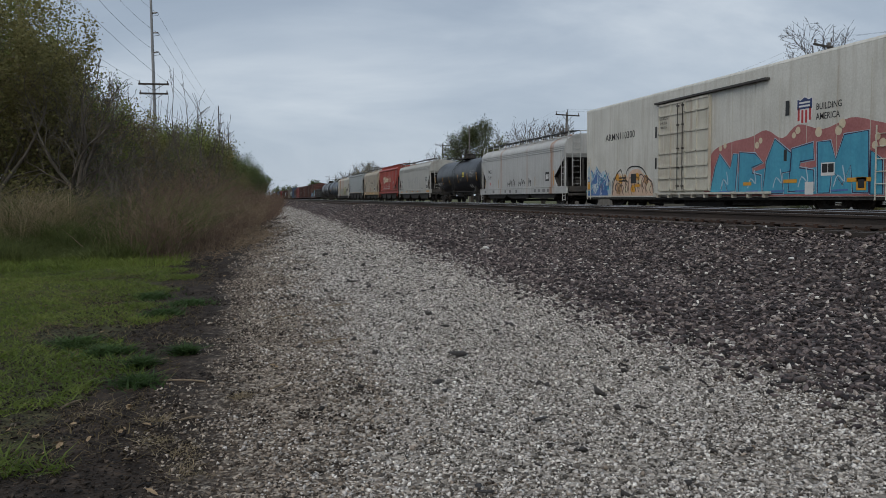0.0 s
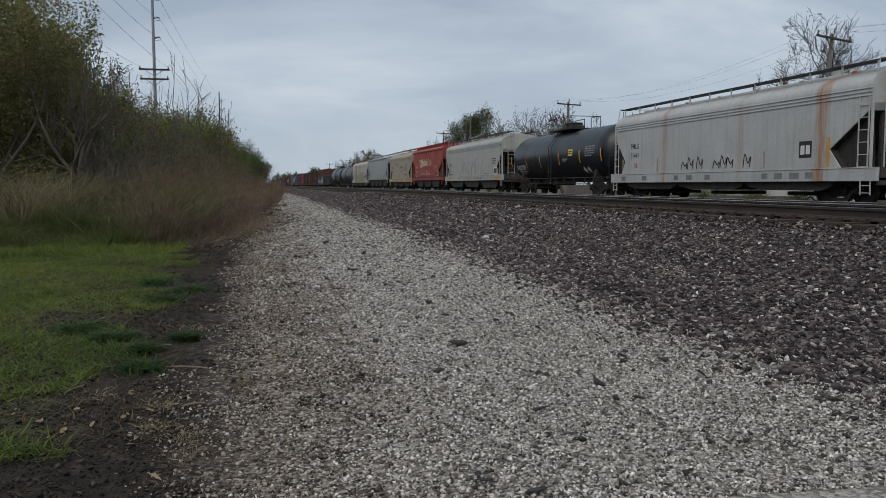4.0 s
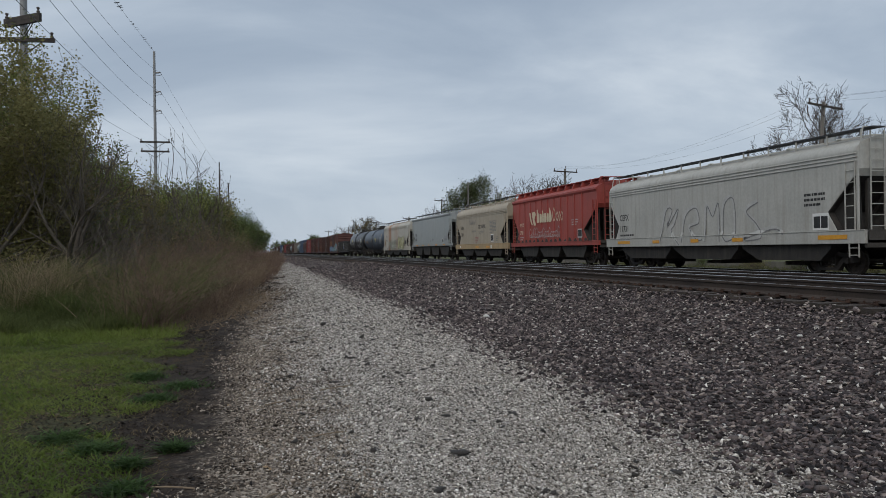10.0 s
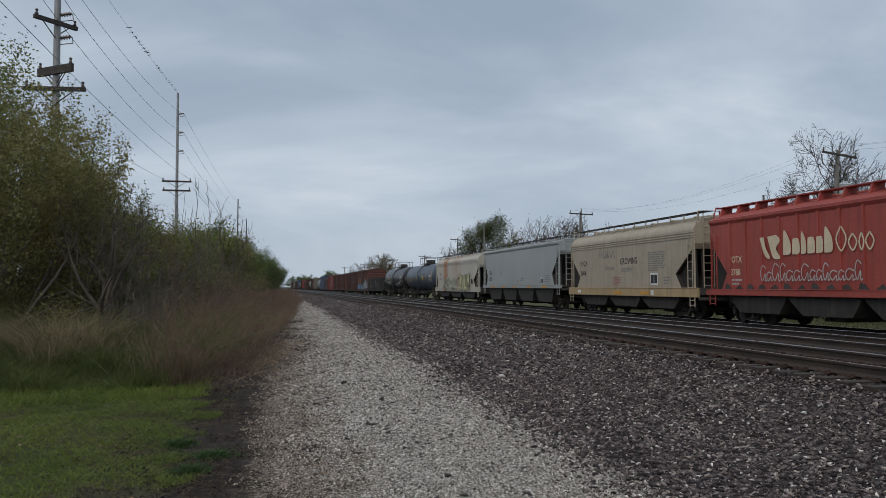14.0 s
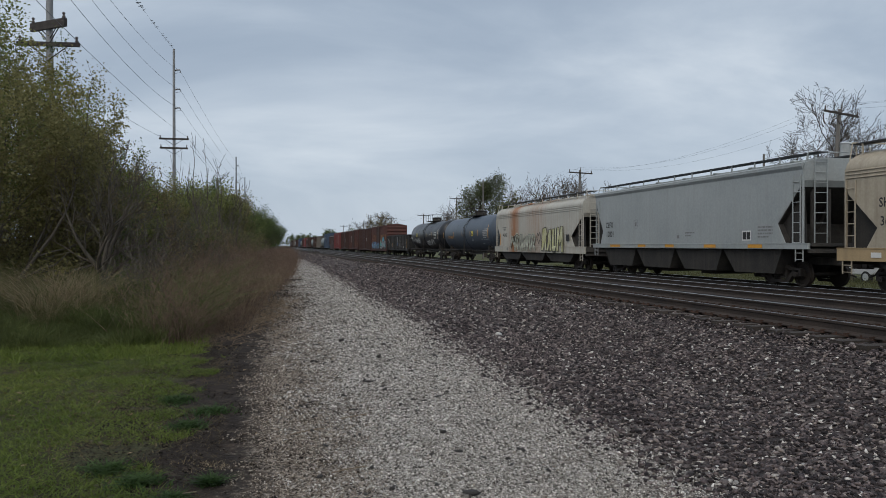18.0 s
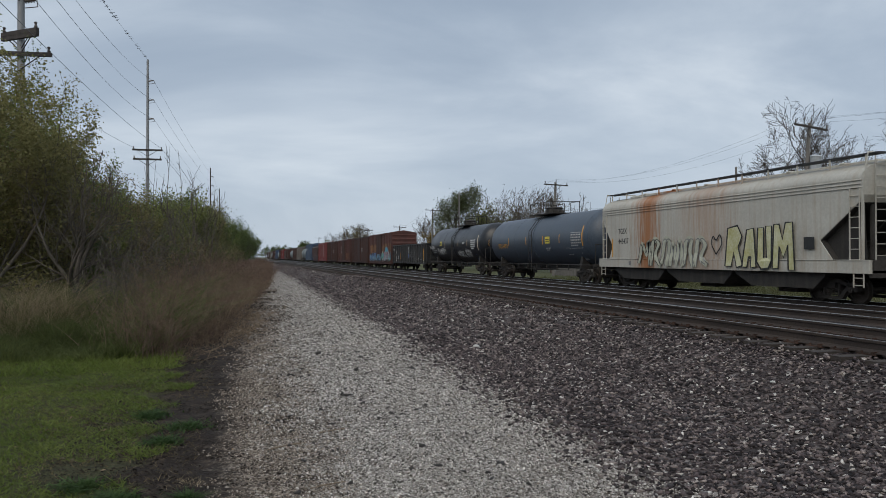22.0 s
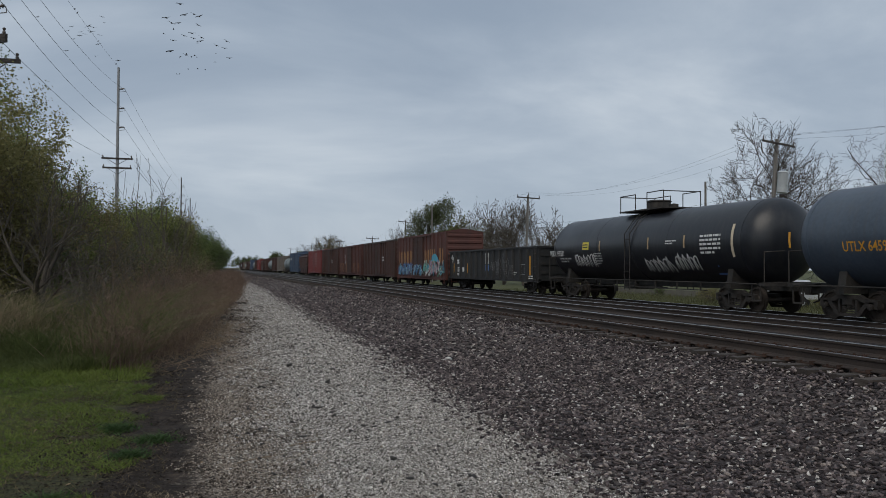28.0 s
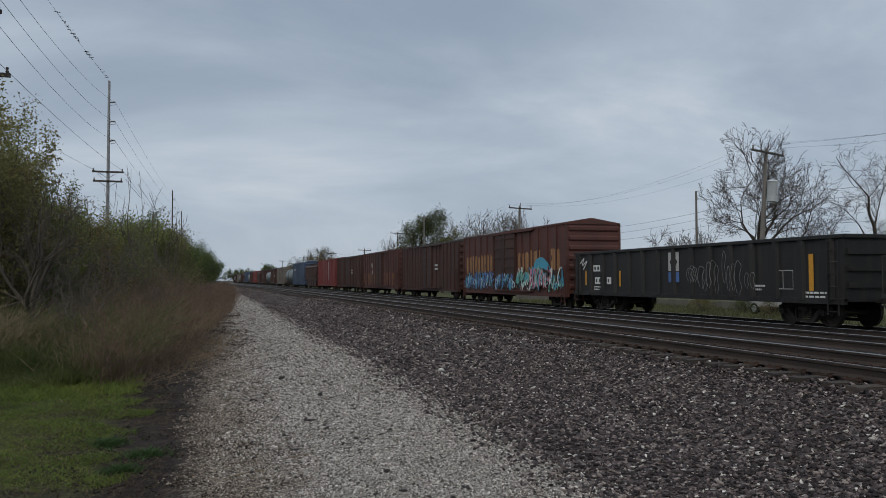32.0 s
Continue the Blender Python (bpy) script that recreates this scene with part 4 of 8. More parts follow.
def box_car(label, paint, length, eave, top, floor, posts, door=(7.0, 10.4), hw=1.52, end_ribs=7, door_paint=None):
    car = thing("box_car", label, "box car", group="cars of the train")
    h = length / 2
    g = Geo().box(-hw, hw, -h, h, floor, eave)
    part("body", g, paint, car)
    g = Geo().prism([(-hw - 0.04, eave - 0.02), (-hw - 0.04, eave + 0.05), (0, top), (hw + 0.04, eave + 0.05), (hw + 0.04, eave - 0.02)], "y", -h - 0.05, h + 0.05)
    roof = part("roof", g, M["void"] if paint is M["box_dark"] else paint, car)
    for i in range(12):
        y = -h + 0.3 + (length - 0.6) * i / 11
        part("roof_rib", Geo().prism([(-hw - 0.02, eave + 0.05), (0, top), (hw + 0.02, eave + 0.05), (hw + 0.02, eave + 0.09), (0, top + 0.04), (-hw - 0.02, eave + 0.09)], "y", y - 0.05, y + 0.05), M["void"] if paint is M["box_dark"] else paint, roof)
    d0, d1 = h - door[0], h - door[1]
    for i in range(posts):
        u = 0.06 + (length - 0.12) * i / (posts - 1)
        if door[0] - 0.25 < u < door[1] + 0.25:
            continue
        for s in (-1, 1):
            g = Geo().box(*sorted((s * hw, s * (hw + 0.07))), h - u - 0.06, h - u + 0.06, floor, eave)
            part("side_post", g, paint, car)
    for s in (-1, 1):
        x0, x1 = sorted((s * (hw + 0.01), s * (hw + 0.09)))
        g = Geo().box(x0, x1, d1, d0, floor + 0.12, eave - 0.12)
        dr = part("door", g, door_paint or paint, car, bevel=0.01)
        g = Geo()
        for z in np.linspace(floor + 0.35, eave - 0.35, 6):
            g.box(*sorted((s * (hw + 0.08), s * (hw + 0.13))), d1 + 0.05, d0 - 0.05, z - 0.05, z + 0.05)
        for y in (d0 - 0.08, (d0 + d1) / 2, d1 + 0.08):
            g.box(*sorted((s * (hw + 0.08), s * (hw + 0.14))), y - 0.05, y + 0.05, floor + 0.14, eave - 0.14)
        part("door_rib", g, door_paint or paint, dr)
        g = Geo().cyl((s * (hw + 0.17), (d0 + d1) / 2 + 0.3, floor + 0.3), (s * (hw + 0.17), (d0 + d1) / 2 + 0.3, eave - 0.3), 0.02, 6)
        part("lock_bar", g, M["void"], dr)
        g = Geo().box(*sorted((s * hw, s * (hw + 0.16))), d1 - 2.6, d0 + 0.3, floor + 0.03, floor + 0.11)
        g.box(*sorted((s * hw, s * (hw + 0.16))), d1 - 2.6, d0 + 0.3, eave - 0.10, eave - 0.03)
        part("door_track", g, paint, car)
        g = Geo().box(*sorted((s * (hw - 0.12), s * (hw + 0.05))), -h, h, floor - 0.18, floor)
        part("side_sill", g, paint, car)
    for s in (-1, 1):
        for i in range(end_ribs):
            z = floor + 0.35 + (eave - floor - 0.6) * i / (end_ribs - 1)
            y0, y1 = sorted((s * h, s * (h + 0.07)))
            g = Geo().prism([(y0 if s > 0 else y1, z - 0.16), (y1 if s > 0 else y0, z - 0.07), (y1 if s > 0 else y0, z + 0.07), (y0 if s > 0 else y1, z + 0.16)], "x", -hw + 0.1, hw - 0.1)
            part("end_corrugation", g, paint, car)
        for x in (-hw - 0.1, hw + 0.1):
            ladder(car, "side_ladder", x, s * (h - 0.35), floor - 0.5, floor + 1.5, paint)
        ladder(car, "end_ladder", -0.9, s * (h + 0.12), floor - 0.4, floor + 1.5, paint, 0.42, "x")
    running_gear(car, length)
    return car, Side(car, length, lambda z: hw + 0.074)


def gondola(label, paint, length, top, floor, posts):
    car = thing("gondola_car", label, "gondola car", group="cars of the train")
    h, hw = length / 2, 1.5
    g = Geo()
    for s in (-1, 1):
        g.box(*sorted((s * hw, s * (hw - 0.05))), -h, h, floor, top)
    part("side_sheet", g, paint, car)
    for s in (-1, 1):
        g = Geo().box(-hw + 0.05, hw - 0.05, *sorted((s * h, s * (h - 0.06))), floor, top)
        for z in (floor + 0.5, floor + 1.0, floor + 1.5):
            g.box(-hw + 0.1, hw - 0.1, *sorted((s * h, s * (h + 0.07))), z - 0.08, z + 0.08)
        part("end_sheet", g, paint, car)
    g = Geo().box(-hw + 0.05, hw - 0.05, -h + 0.06, h - 0.06, floor + 0.1, floor + 0.16)
    part("floor_plate", g, M["void"], car)
    g = Geo()
    for s in (-1, 1):
        g.box(*sorted((s * (hw - 0.08), s * (hw + 0.10))), -h - 0.02, h + 0.02, top - 0.02, top + 0.10)
        g.box(-hw, hw, *sorted((s * (h - 0.08), s * (h + 0.08))), top - 0.02, top + 0.10)
    part("top_chord", g, paint, car, bevel=0.015)
    for i in range(posts):
        u = 0.5 + (length - 1.0) * i / (posts - 1)
        for s in (-1, 1):
            x0, x1 = s * hw, s * (hw + 0.11)
            g = Geo().prism([(x0, h - u - 0.13), (x1, h - u - 0.08), (x1, h - u + 0.08), (x0, h - u + 0.13)], "z", floor + 0.02, top - 0.02)
            part("side_stake", g, paint, car)
    for s in (-1, 1):
        g = Geo().box(*sorted((s * (hw - 0.1), s * (hw + 0.06))), -h, h, floor - 0.08, floor + 0.1)
        part("side_sill", g, paint, car)
        for q in (-1, 1):
            ladder(car, "side_ladder", s * (hw + 0.14), q * (h - 0.3), floor - 0.4, top - 0.1, paint)
    running_gear(car, length)
    return car, Side(car, length, lambda z: hw + 0.012)


def reefer(label, length):
    car = thing("refrigerator_car", label, "refrigerator car", group="cars of the train")
    h, hw, z0, z1 = length / 2, 1.56, 0.52, 5.12
    paint = M["reefer"]
    g = Geo().box(-hw, hw, -h, h, z0, z1)
    part("body", g, paint, car, bevel=0.03)
    g = Geo().prism([(-hw, z1), (-hw + 0.05, z1 + 0.1), (0, z1 + 0.20), (hw - 0.05, z1 + 0.1), (hw, z1)], "y", -h, h)
    part("roof", g, paint, car)
    for s in (-1, 1):
        for i in range(15):
            u = 0.9 + (length - 1.8) * i / 14
            if 7.6 < u < 12.4 and s < 0:
                continue
            g = Geo().box(*sorted((s * hw, s * (hw + 0.005))), h - u - 0.012, h - u + 0.012, z0 + 0.3, z1 - 0.5)
            part("panel_seam", g, M["reefer_door"], car)
        for q in (-1, 1):
            ladder(car, "side_ladder", s * (hw + 0.05), q * (h - 0.4), z0 - 0.1, z0 + 2.1, M["reefer_door"], 0.42)
            ladder(car, "end_ladder", -0.9, q * (h + 0.05), z0, z1 - 0.2, paint, 0.42, "x")
    # sliding plug door with frame, ribs, lock rods
    a, b = h - 8.0, h - 12.05
    dr = part("plug_door", Geo().box(-hw - 0.09, -hw - 0.01, b, a, 0.78, 4.62), M["reefer_door"], car, "cream plug door with rust stains", bevel=0.012)
    g = Geo()
    for z in (0.84, 1.35, 1.85, 2.45, 3.3, 4.1, 4.56):
        g.box(-hw - 0.13, -hw - 0.08, b + 0.03, a - 0.03, z - 0.035, z + 0.035)
    for y in (a - 0.05, a - 1.05, (a + b) / 2 - 0.2, b + 0.95, b + 0.05):
        g.box(-hw - 0.13, -hw - 0.08, y - 0.035, y + 0.035, 0.8, 4.6)
    part("door_rib", g, M["reefer_door"], dr)
    for y in (a - 1.7, a - 2.1):
        g = Geo().cyl((-hw - 0.16, y, 0.85), (-hw - 0.16, y, 4.5), 0.02, 6)
        for z in (1.0, 1.8, 2.6, 3.6, 4.4):
            g.box(-hw - 0.19, -hw - 0.09, y - 0.05, y + 0.05, z - 0.03, z + 0.03)
        part("lock_rod", g, M["void"], dr)
    g = Geo().box(-hw - 0.17, -hw, b - 3.6, a + 0.3, 4.66, 4.74)
    part("upper_door_track", g, M["void"], car)
    g = Geo().box(-hw - 0.2, -hw, b - 3.8, a + 0.3, 0.64, 0.72)
    for i in range(9):
        y = b - 3.6 + 0.95 * i
        g.box(-hw - 0.2, -hw, y - 0.03, y + 0.03, 0.5, 0.66)
    part("lower_door_track", g, M["reefer_door"], car)
    # generator bay and fuel tank below
    g = Geo().box(-1.2, 1.2, -4.2, -0.2, 0.36, 0.5)
    g.bar([(-1.35, -5.0, 0.42), (-1.35, 5.0, 0.42)], 0.03)
    part("underframe_box", g, M["under"], car)
    g = Geo().box(-hw + 0.04, hw - 0.04, -h + 0.02, h - 0.02, 0.42, 0.54)
    part("floor_frame", g, M["under"], car)
    for y0, y1, z in ((-5.2, -2.2, 0.2), (-1.6, 1.4, 0.12), (2.2, 4.6, 0.22), (5.0, 6.4, 0.3)):
        part("equipment_box", Geo().box(-1.1, 1.1, y0, y1, z, 0.43), M["under"], car, bevel=0.03)
    running_gear(car, length, 2.9)
    return car, Side(car, length, lambda z: hw)


def block_letter(side, pts, fill, rim=0.07, rim_mat=None, lift=0.012, halo=True):
    """One blocky spray-painted letter: a filled shape with a dark outline and a pale halo."""
    if halo:
        side.stroke("graffiti_halo", pts, rim * 2.4, M["g_pale"], lift - 0.004, True)
    side.patch("graffiti_fill", pts, fill, lift)
    side.stroke("graffiti_outline", pts, rim, rim_mat or M["g_outline"], lift + 0.004, True)


def make_reefer():
    L = 21.3
    car, s = reefer("white refrigerator car with turquoise graffiti and rust stains", L)
    off = 1.06
    s.words("ARMN110300", 2.38, 3.40, 0.48, M["black"], 0.004, 1.14)
    # shield as plain shapes: dark blue top, red and white stripes
    u0, z0 = 17.12, 2.92
    shield = [(0, 0.62), (0.0, 0.78), (0.16, 0.74), (0.34, 0.82), (0.52, 0.74), (0.68, 0.78), (0.68, 0.62), (0.68, 0.25), (0.56, 0.06), (0.34, 0), (0.12, 0.06), (0, 0.25)]
    k = 1.12
    s.patch("shield_emblem", [(u0 + a * k, z0 + b * k) for a, b in shield], M["white"], 0.006)
    s.patch("shield_top", [(u0 + a * k, z0 + b * k) for a, b in [(0.02, 0.46), (0.02, 0.76), (0.16, 0.72), (0.34, 0.80), (0.52, 0.72), (0.66, 0.76), (0.66, 0.46)]], M["shield_blue"], 0.010)
    for i in range(4):
        s.bars([(u0 + (0.04 + 0.165 * i) * k, z0 + (0.12 if i in (0, 3) else 0.05) * k, 0.09 * k, 0.38 * k)], M["shield_red"], 0.010, "shield_stripe")
    s.bars([(u0 + 0.1 * k, z0 + 0.62 * k, 0.48 * k, 0.06), (u0 + 0.1 * k, z0 + 0.52 * k, 0.48 * k, 0.06)], M["white"], 0.014)
    s.words("BUILDING", 18.05, 3.34, 0.30, M["black"], 0.003, 0.86)
    s.words("AMERICA", 18.05, 3.02, 0.30, M["black"], 0.003, 0.86)
    # dusty red ground and turquoise blocks
    red = curl([(11.5, 0.55), (11.7, 1.6), (12.2, 2.35), (13.4, 2.62), (14.6, 2.72), (15.5, 2.9), (16.4, 2.55), (17.2, 2.95), (18.4, 2.7), (19.6, 2.95), (20.6, 2.75), (21.2, 2.6)], 4)
    s.patch("graffiti_ground", red + [(21.2, 0.55)], M["g_pink"], 0.004, "faded dusty red spray paint")
    lw = [
        [(12.0, 0.7), (12.35, 1.7), (12.65, 2.2), (13.35, 1.6), (13.55, 2.15), (13.85, 2.15), (13.7, 0.75), (13.2, 0.75), (12.9, 1.25), (12.75, 0.7)],
        [(13.9, 0.7), (13.95, 2.2), (14.9, 2.1), (15.35, 1.75), (14.7, 1.6), (14.75, 1.4), (15.25, 1.3), (15.3, 0.7)],
        [(15.35, 0.65), (15.55, 1.8), (16.0, 2.55), (16.9, 2.0), (16.85, 1.4), (16.4, 1.35), (16.5, 0.65)],
        [(16.75, 0.7), (16.9, 2.15), (17.95, 2.3), (18.0, 1.75), (17.35, 1.7), (17.3, 1.5), (18.0, 1.4), (18.05, 0.75)],
        [(18.2, 0.65), (18.15, 2.3), (18.75, 2.3), (19.0, 1.7), (19.35, 2.45), (20.35, 2.5), (20.4, 0.65), (19.75, 0.65), (19.65, 1.5), (19.3, 0.9), (18.85, 1.4), (18.75, 0.65)],
        [(20.45, 0.6), (20.45, 1.9), (20.9, 1.6), (20.95, 0.6)],
    ]
    s.patch("graffiti_fill", curl([(12.0, 0.62), (12.2, 1.3), (13.0, 1.5), (14.0, 1.4), (15.2, 1.5), (16.2, 1.7), (17.2, 1.5), (18.3, 1.5), (19.4, 1.7), (20.6, 1.5), (20.95, 0.62)], 3), M["g_blue"], 0.007)
    for q in lw:
        block_letter(s, q, M["g_blue"], 0.045, None, 0.012, True)
    for q in lw[:5]:
        cx = sum(p[0] for p in q) / len(q)
        s.stroke("graffiti_accent", curl([(cx - 0.28, 0.85), (cx - 0.1, 1.2), (cx + 0.2, 1.0), (cx + 0.1, 1.5)], 3), 0.05, M["g_pale"], 0.018)
        s.stroke("graffiti_accent", [(cx - 0.4, 0.72), (cx + 0.35, 0.74)], 0.06, M["g_deep"], 0.018)
    rng = random.Random(4)
    for u, z in ((12.7, 2.42), (13.0, 2.5), (15.0, 2.4), (15.2, 2.55), (17.0, 2.6), (17.2, 2.75), (18.2, 2.62), (19.1, 2.6), (19.25, 2.8), (20.7, 2.3), (20.9, 2.1), (20.6, 2.05)):
        r = rng.uniform(0.10, 0.17)
        s.patch("graffiti_bubble", [(u + r * math.cos(i * 0.628), z + r * math.sin(i * 0.628)) for i in range(10)], M["cream"], 0.015)
    # paler pieces at the far end: blue-white splash, peach figures with black lines
    s.patch("graffiti_splash", curl([(0.05, 0.6), (0.1, 1.9), (0.5, 2.2), (0.8, 1.7), (1.3, 2.15), (1.6, 1.7), (2.2, 1.9), (2.6, 1.4), (3.0, 0.7)], 3), M["g_pale"], 0.006)
    s.patch("graffiti_splash", curl([(0.2, 0.62), (0.35, 1.5), (0.8, 1.2), (1.2, 1.75), (1.7, 1.2), (2.3, 1.45), (2.7, 0.62)], 3), M["g_deep"], 0.009)
    for i in range(54):
        u = 0.1 + 2.7 * i / 54
        z = rng.uniform(0.62, 1.5)
        h = rng.uniform(0.15, 0.7)
        pts = [(u, z), (u + rng.uniform(-0.15, 0.2), z + h * 0.5), (u + rng.uniform(-0.1, 0.3), z + h), (u + rng.uniform(0.05, 0.35), z + h * 0.4), (u + 0.15, z)]
        s.stroke("graffiti_line", curl(pts, 3), rng.uniform(0.03, 0.1), M[("g_blue", "g_deep", "white", "g_pale", "g_deep")[i % 5]], 0.0125 + 0.0003 * (i % 20))
    s.patch("graffiti_figure", curl([(3.1, 0.6), (3.3, 1.2), (3.9, 1.75), (4.6, 1.4), (5.2, 1.8), (6.0, 1.85), (6.6, 1.5), (7.2, 1.3), (7.4, 0.6)], 3), M["g_peach"], 0.006)
    for i in range(16):
        u, z = rng.uniform(3.3, 6.9), rng.uniform(0.7, 1.4)
        s.patch("graffiti_fill", curl([(u, z), (u + 0.1, z + 0.3), (u + 0.35, z + 0.25), (u + 0.4, z - 0.05), (u, z)], 3), M[("rust_faded", "cream", "amber")[i % 3]], 0.0085 + 0.0003 * i)
    for i in range(11):
        u = 3.3 + 3.8 * i / 11
        z, h = rng.uniform(0.65, 0.9), rng.uniform(0.4, 0.85)
        w = rng.uniform(0.25, 0.5)
        pts = [(u, z), (u - w * 0.3, z + h * 0.6), (u + w * 0.3, z + h), (u + w, z + h * 0.7), (u + w * 0.6, z + h * 0.3), (u + w, z)]
        s.stroke("graffiti_line", curl(pts, 4), rng.uniform(0.028, 0.042), M["black"], 0.015 + 0.0002 * i)
    s.stroke("graffiti_line", curl([(3.2, 0.65), (3.4, 1.35), (4.1, 1.9), (4.5, 1.3), (4.9, 1.9), (5.7, 2.0), (6.4, 1.85), (6.9, 1.4), (7.3, 1.2), (7.4, 0.7)], 4), 0.05, M["black"], 0.022)
    s.bars([(5.2, 1.2, 0.55, 0.45), (3.9, 1.45, 0.8, 0.06), (3.9, 1.3, 0.8, 0.06)], M["black"], 0.016)
    s.bars([(0.15, 0.95, 0.35, 0.4), (14.2, 0.95, 0.5, 0.12), (16.5, 1.0, 0.7, 0.12), (19.5, 0.98, 1.0, 0.13), (11.0, 1.1, 0.5, 0.12), (5.6, 1.02, 0.5, 0.12)], M["amber"], 0.02, "reflective_strip")
    s.bars([(18.35, 1.2, 0.62, 0.42)], M["white"], 0.02, "placard")
    s.bars([(18.4, 1.3, 0.25, 0.28), (18.68, 1.3, 0.25, 0.28)], M["black"], 0.024)
    s.bars([(17.6, 0.6, 0.42, 0.42)], M["white"], 0.02, "placard")
    s.bars([(19.9, 0.72, 0.4, 0.4)], M["amber"], 0.02, "placard")
    s.bars([(19.97, 0.79, 0.26, 0.26)], M["black"], 0.024)
    s.bars([(16.55, 3.3, 0.2, 0.5), (16.5, 1.75, 0.16, 0.4), (7.55, 3.2, 0.14, 0.5), (7.55, 1.8, 0.14, 0.5)], M["black"], 0.02, "latch_bracket")
    for k, row in enumerate(("CLOSE AND LOCK", "DOORS BEFORE", "MOVING CAR")):
        s.words(row, 8.15 + 0.05 * k, 3.92 - 0.19 * k, 0.15, M["black"], 0.002, 0.58, 0.14)
    s.lines(3, 8.3, 2.15, 0.9, 0.4, M["black"], 4)
    s.lines(3, 10.2, 2.2, 0.9, 0.4, M["black"], 5)
    s.lines(3, 10.3, 1.0, 0.8, 0.4, M["black"], 6)
    put_car(car, 41.73 - off, L)


def conspicuity(s, rows, material="amber", w=0.09, h=0.62):
    s.bars([(u, z, w, h) for u, z in rows], M[material], 0.010, "reflective_strip")


def make_hoppers():
    # pale grey hopper with rust runs and dark tags
    car, s = hopper("pale grey covered hopper car with rust runs", M["hop_grey"], 17.7, 3.62, 4.42, 0.76, 1.35, 1.9, cut_z=2.85)
    s.words("FMLX", 2.05, 2.36, 0.36, M["black"], 0.004, 0.95)
    s.words("51441", 2.05, 1.92, 0.36, M["black"], 0.004, 0.95)
    s.words("56", 2.4, 1.45, 0.34, M["shield_red"], 0.004)
    s.bars([(14.2, 1.55, 0.62, 0.55)], M["black"], 0.006, "placard")
    s.bars([(14.28, 1.66, 0.2, 0.3), (14.54, 1.66, 0.2, 0.3)], M["white"], 0.010)
    conspicuity(s, [(15.55, 1.25)], "amber", 0.11, 0.9)
    conspicuity(s, [(1.2, 1.3), (4.6, 1.25), (12.3, 1.25)], "tan_sill", 0.10, 0.6)
    for u, k in ((6.9, 0.3), (7.4, 0.5), (8.1, 0.5), (9.3, 0.3), (9.8, 0.5), (10.2, 0.4), (11.3, 0.5)):
        s.stroke("graffiti_tag", curl([(u - 0.2, 1.3), (u - 0.1, 1.3 + k), (u + 0.1, 1.45), (u + 0.25, 1.3 + k * 0.8), (u + 0.2, 1.3)], 4), 0.055, M["black"])
    for u in (1.2, 3.3, 6.2, 7.2, 8.6, 12.3, 13.0, 13.8, 14.6):
        s.bars([(u, 0.86, 0.3 + 0.12 * (u % 2), 0.2)], M["grey_ink"], 0.008, "sill_mark")
    put_car(car, 61.13, 17.7)
    # warm grey hopper with hollow silver-grey tag
    car, s = hopper("light grey covered hopper car with an outlined tag", M["hop_warm"], 17.6, 3.83, 4.56, 1.0, 1.25, 1.5, cut_z=3.05)
    s.words("CEFX", 1.45, 2.28, 0.42, M["black"], 0.006, 0.95)
    s.words("11731", 1.45, 1.74, 0.42, M["black"], 0.006, 0.9)
    s.lines(2, 1.5, 1.3, 1.4, 0.34, M["black"], 7)
    tag = [[(5.4, 1.2), (5.9, 2.6), (6.4, 2.6), (6.0, 1.9), (6.9, 2.65), (6.6, 2.0), (6.3, 1.7), (7.0, 1.1)], [(7.2, 1.2), (7.5, 2.3), (8.3, 2.6), (8.5, 2.0), (7.8, 1.8), (8.4, 1.3), (8.8, 1.3)], [(9.0, 1.2), (9.1, 2.6), (9.5, 2.2), (9.9, 2.7), (10.0, 1.2)], [(10.2, 1.4), (10.3, 2.6), (10.9, 2.8), (11.0, 1.5), (10.5, 1.2), (10.2, 1.4)], [(12.4, 2.6), (11.7, 2.3), (12.3, 1.8), (12.6, 1.3), (11.6, 1.25), (13.2, 1.6), (13.8, 1.4)]]
    for t in tag:
        s.stroke("graffiti_tag", curl(t, 5), 0.16, M["dim_white"], 0.007)
        s.stroke("graffiti_tag", curl([(a + 0.07, b - 0.05) for a, b in t], 5), 0.05, M["grey_ink"], 0.011)
    s.bars([(15.3, 1.45, 0.75, 0.55)], M["white"], 0.007, "placard")
    s.bars([(15.36, 1.52, 0.3, 0.38), (15.7, 1.52, 0.3, 0.38)], M["black"], 0.011)
    s.lines(3, 14.9, 2.2, 1.0, 0.5, M["black"], 8)
    s.bars([(1.3, 1.14, 1.3, 0.14), (4.8, 1.14, 0.6, 0.14), (8.0, 1.14, 0.6, 0.14), (10.9, 1.14, 0.7, 0.14), (15.6, 1.14, 1.3, 0.14)], M["amber"], 0.012, "reflective_strip")
    put_car(car, 96.6, 17.6)
    # red hopper
    car, s = hopper("faded red covered hopper car with posts and pale lettering", M["hop_red"], 14.3, 4.12, 4.75, 1.12, 1.35, 1.9, sill_h=0.25, ribs=11, corrugated=False, brackets=True, cut_z=3.1)
    s.words("POTX", 1.65, 2.42, 0.36, M["cream"], 0.006, 0.9)
    s.words("2788", 1.75, 1.92, 0.36, M["cream"], 0.006, 0.9)
    s.lines(2, 1.8, 1.5, 0.7, 0.3, M["dim_white"], 9)
    # emblem and brand word drawn as plain shapes
    s.patch("emblem", curl([(3.75, 3.3), (3.95, 2.75), (4.2, 2.5), (4.35, 2.55), (4.1, 2.9), (4.0, 3.3)], 3), M["cream"], 0.055)
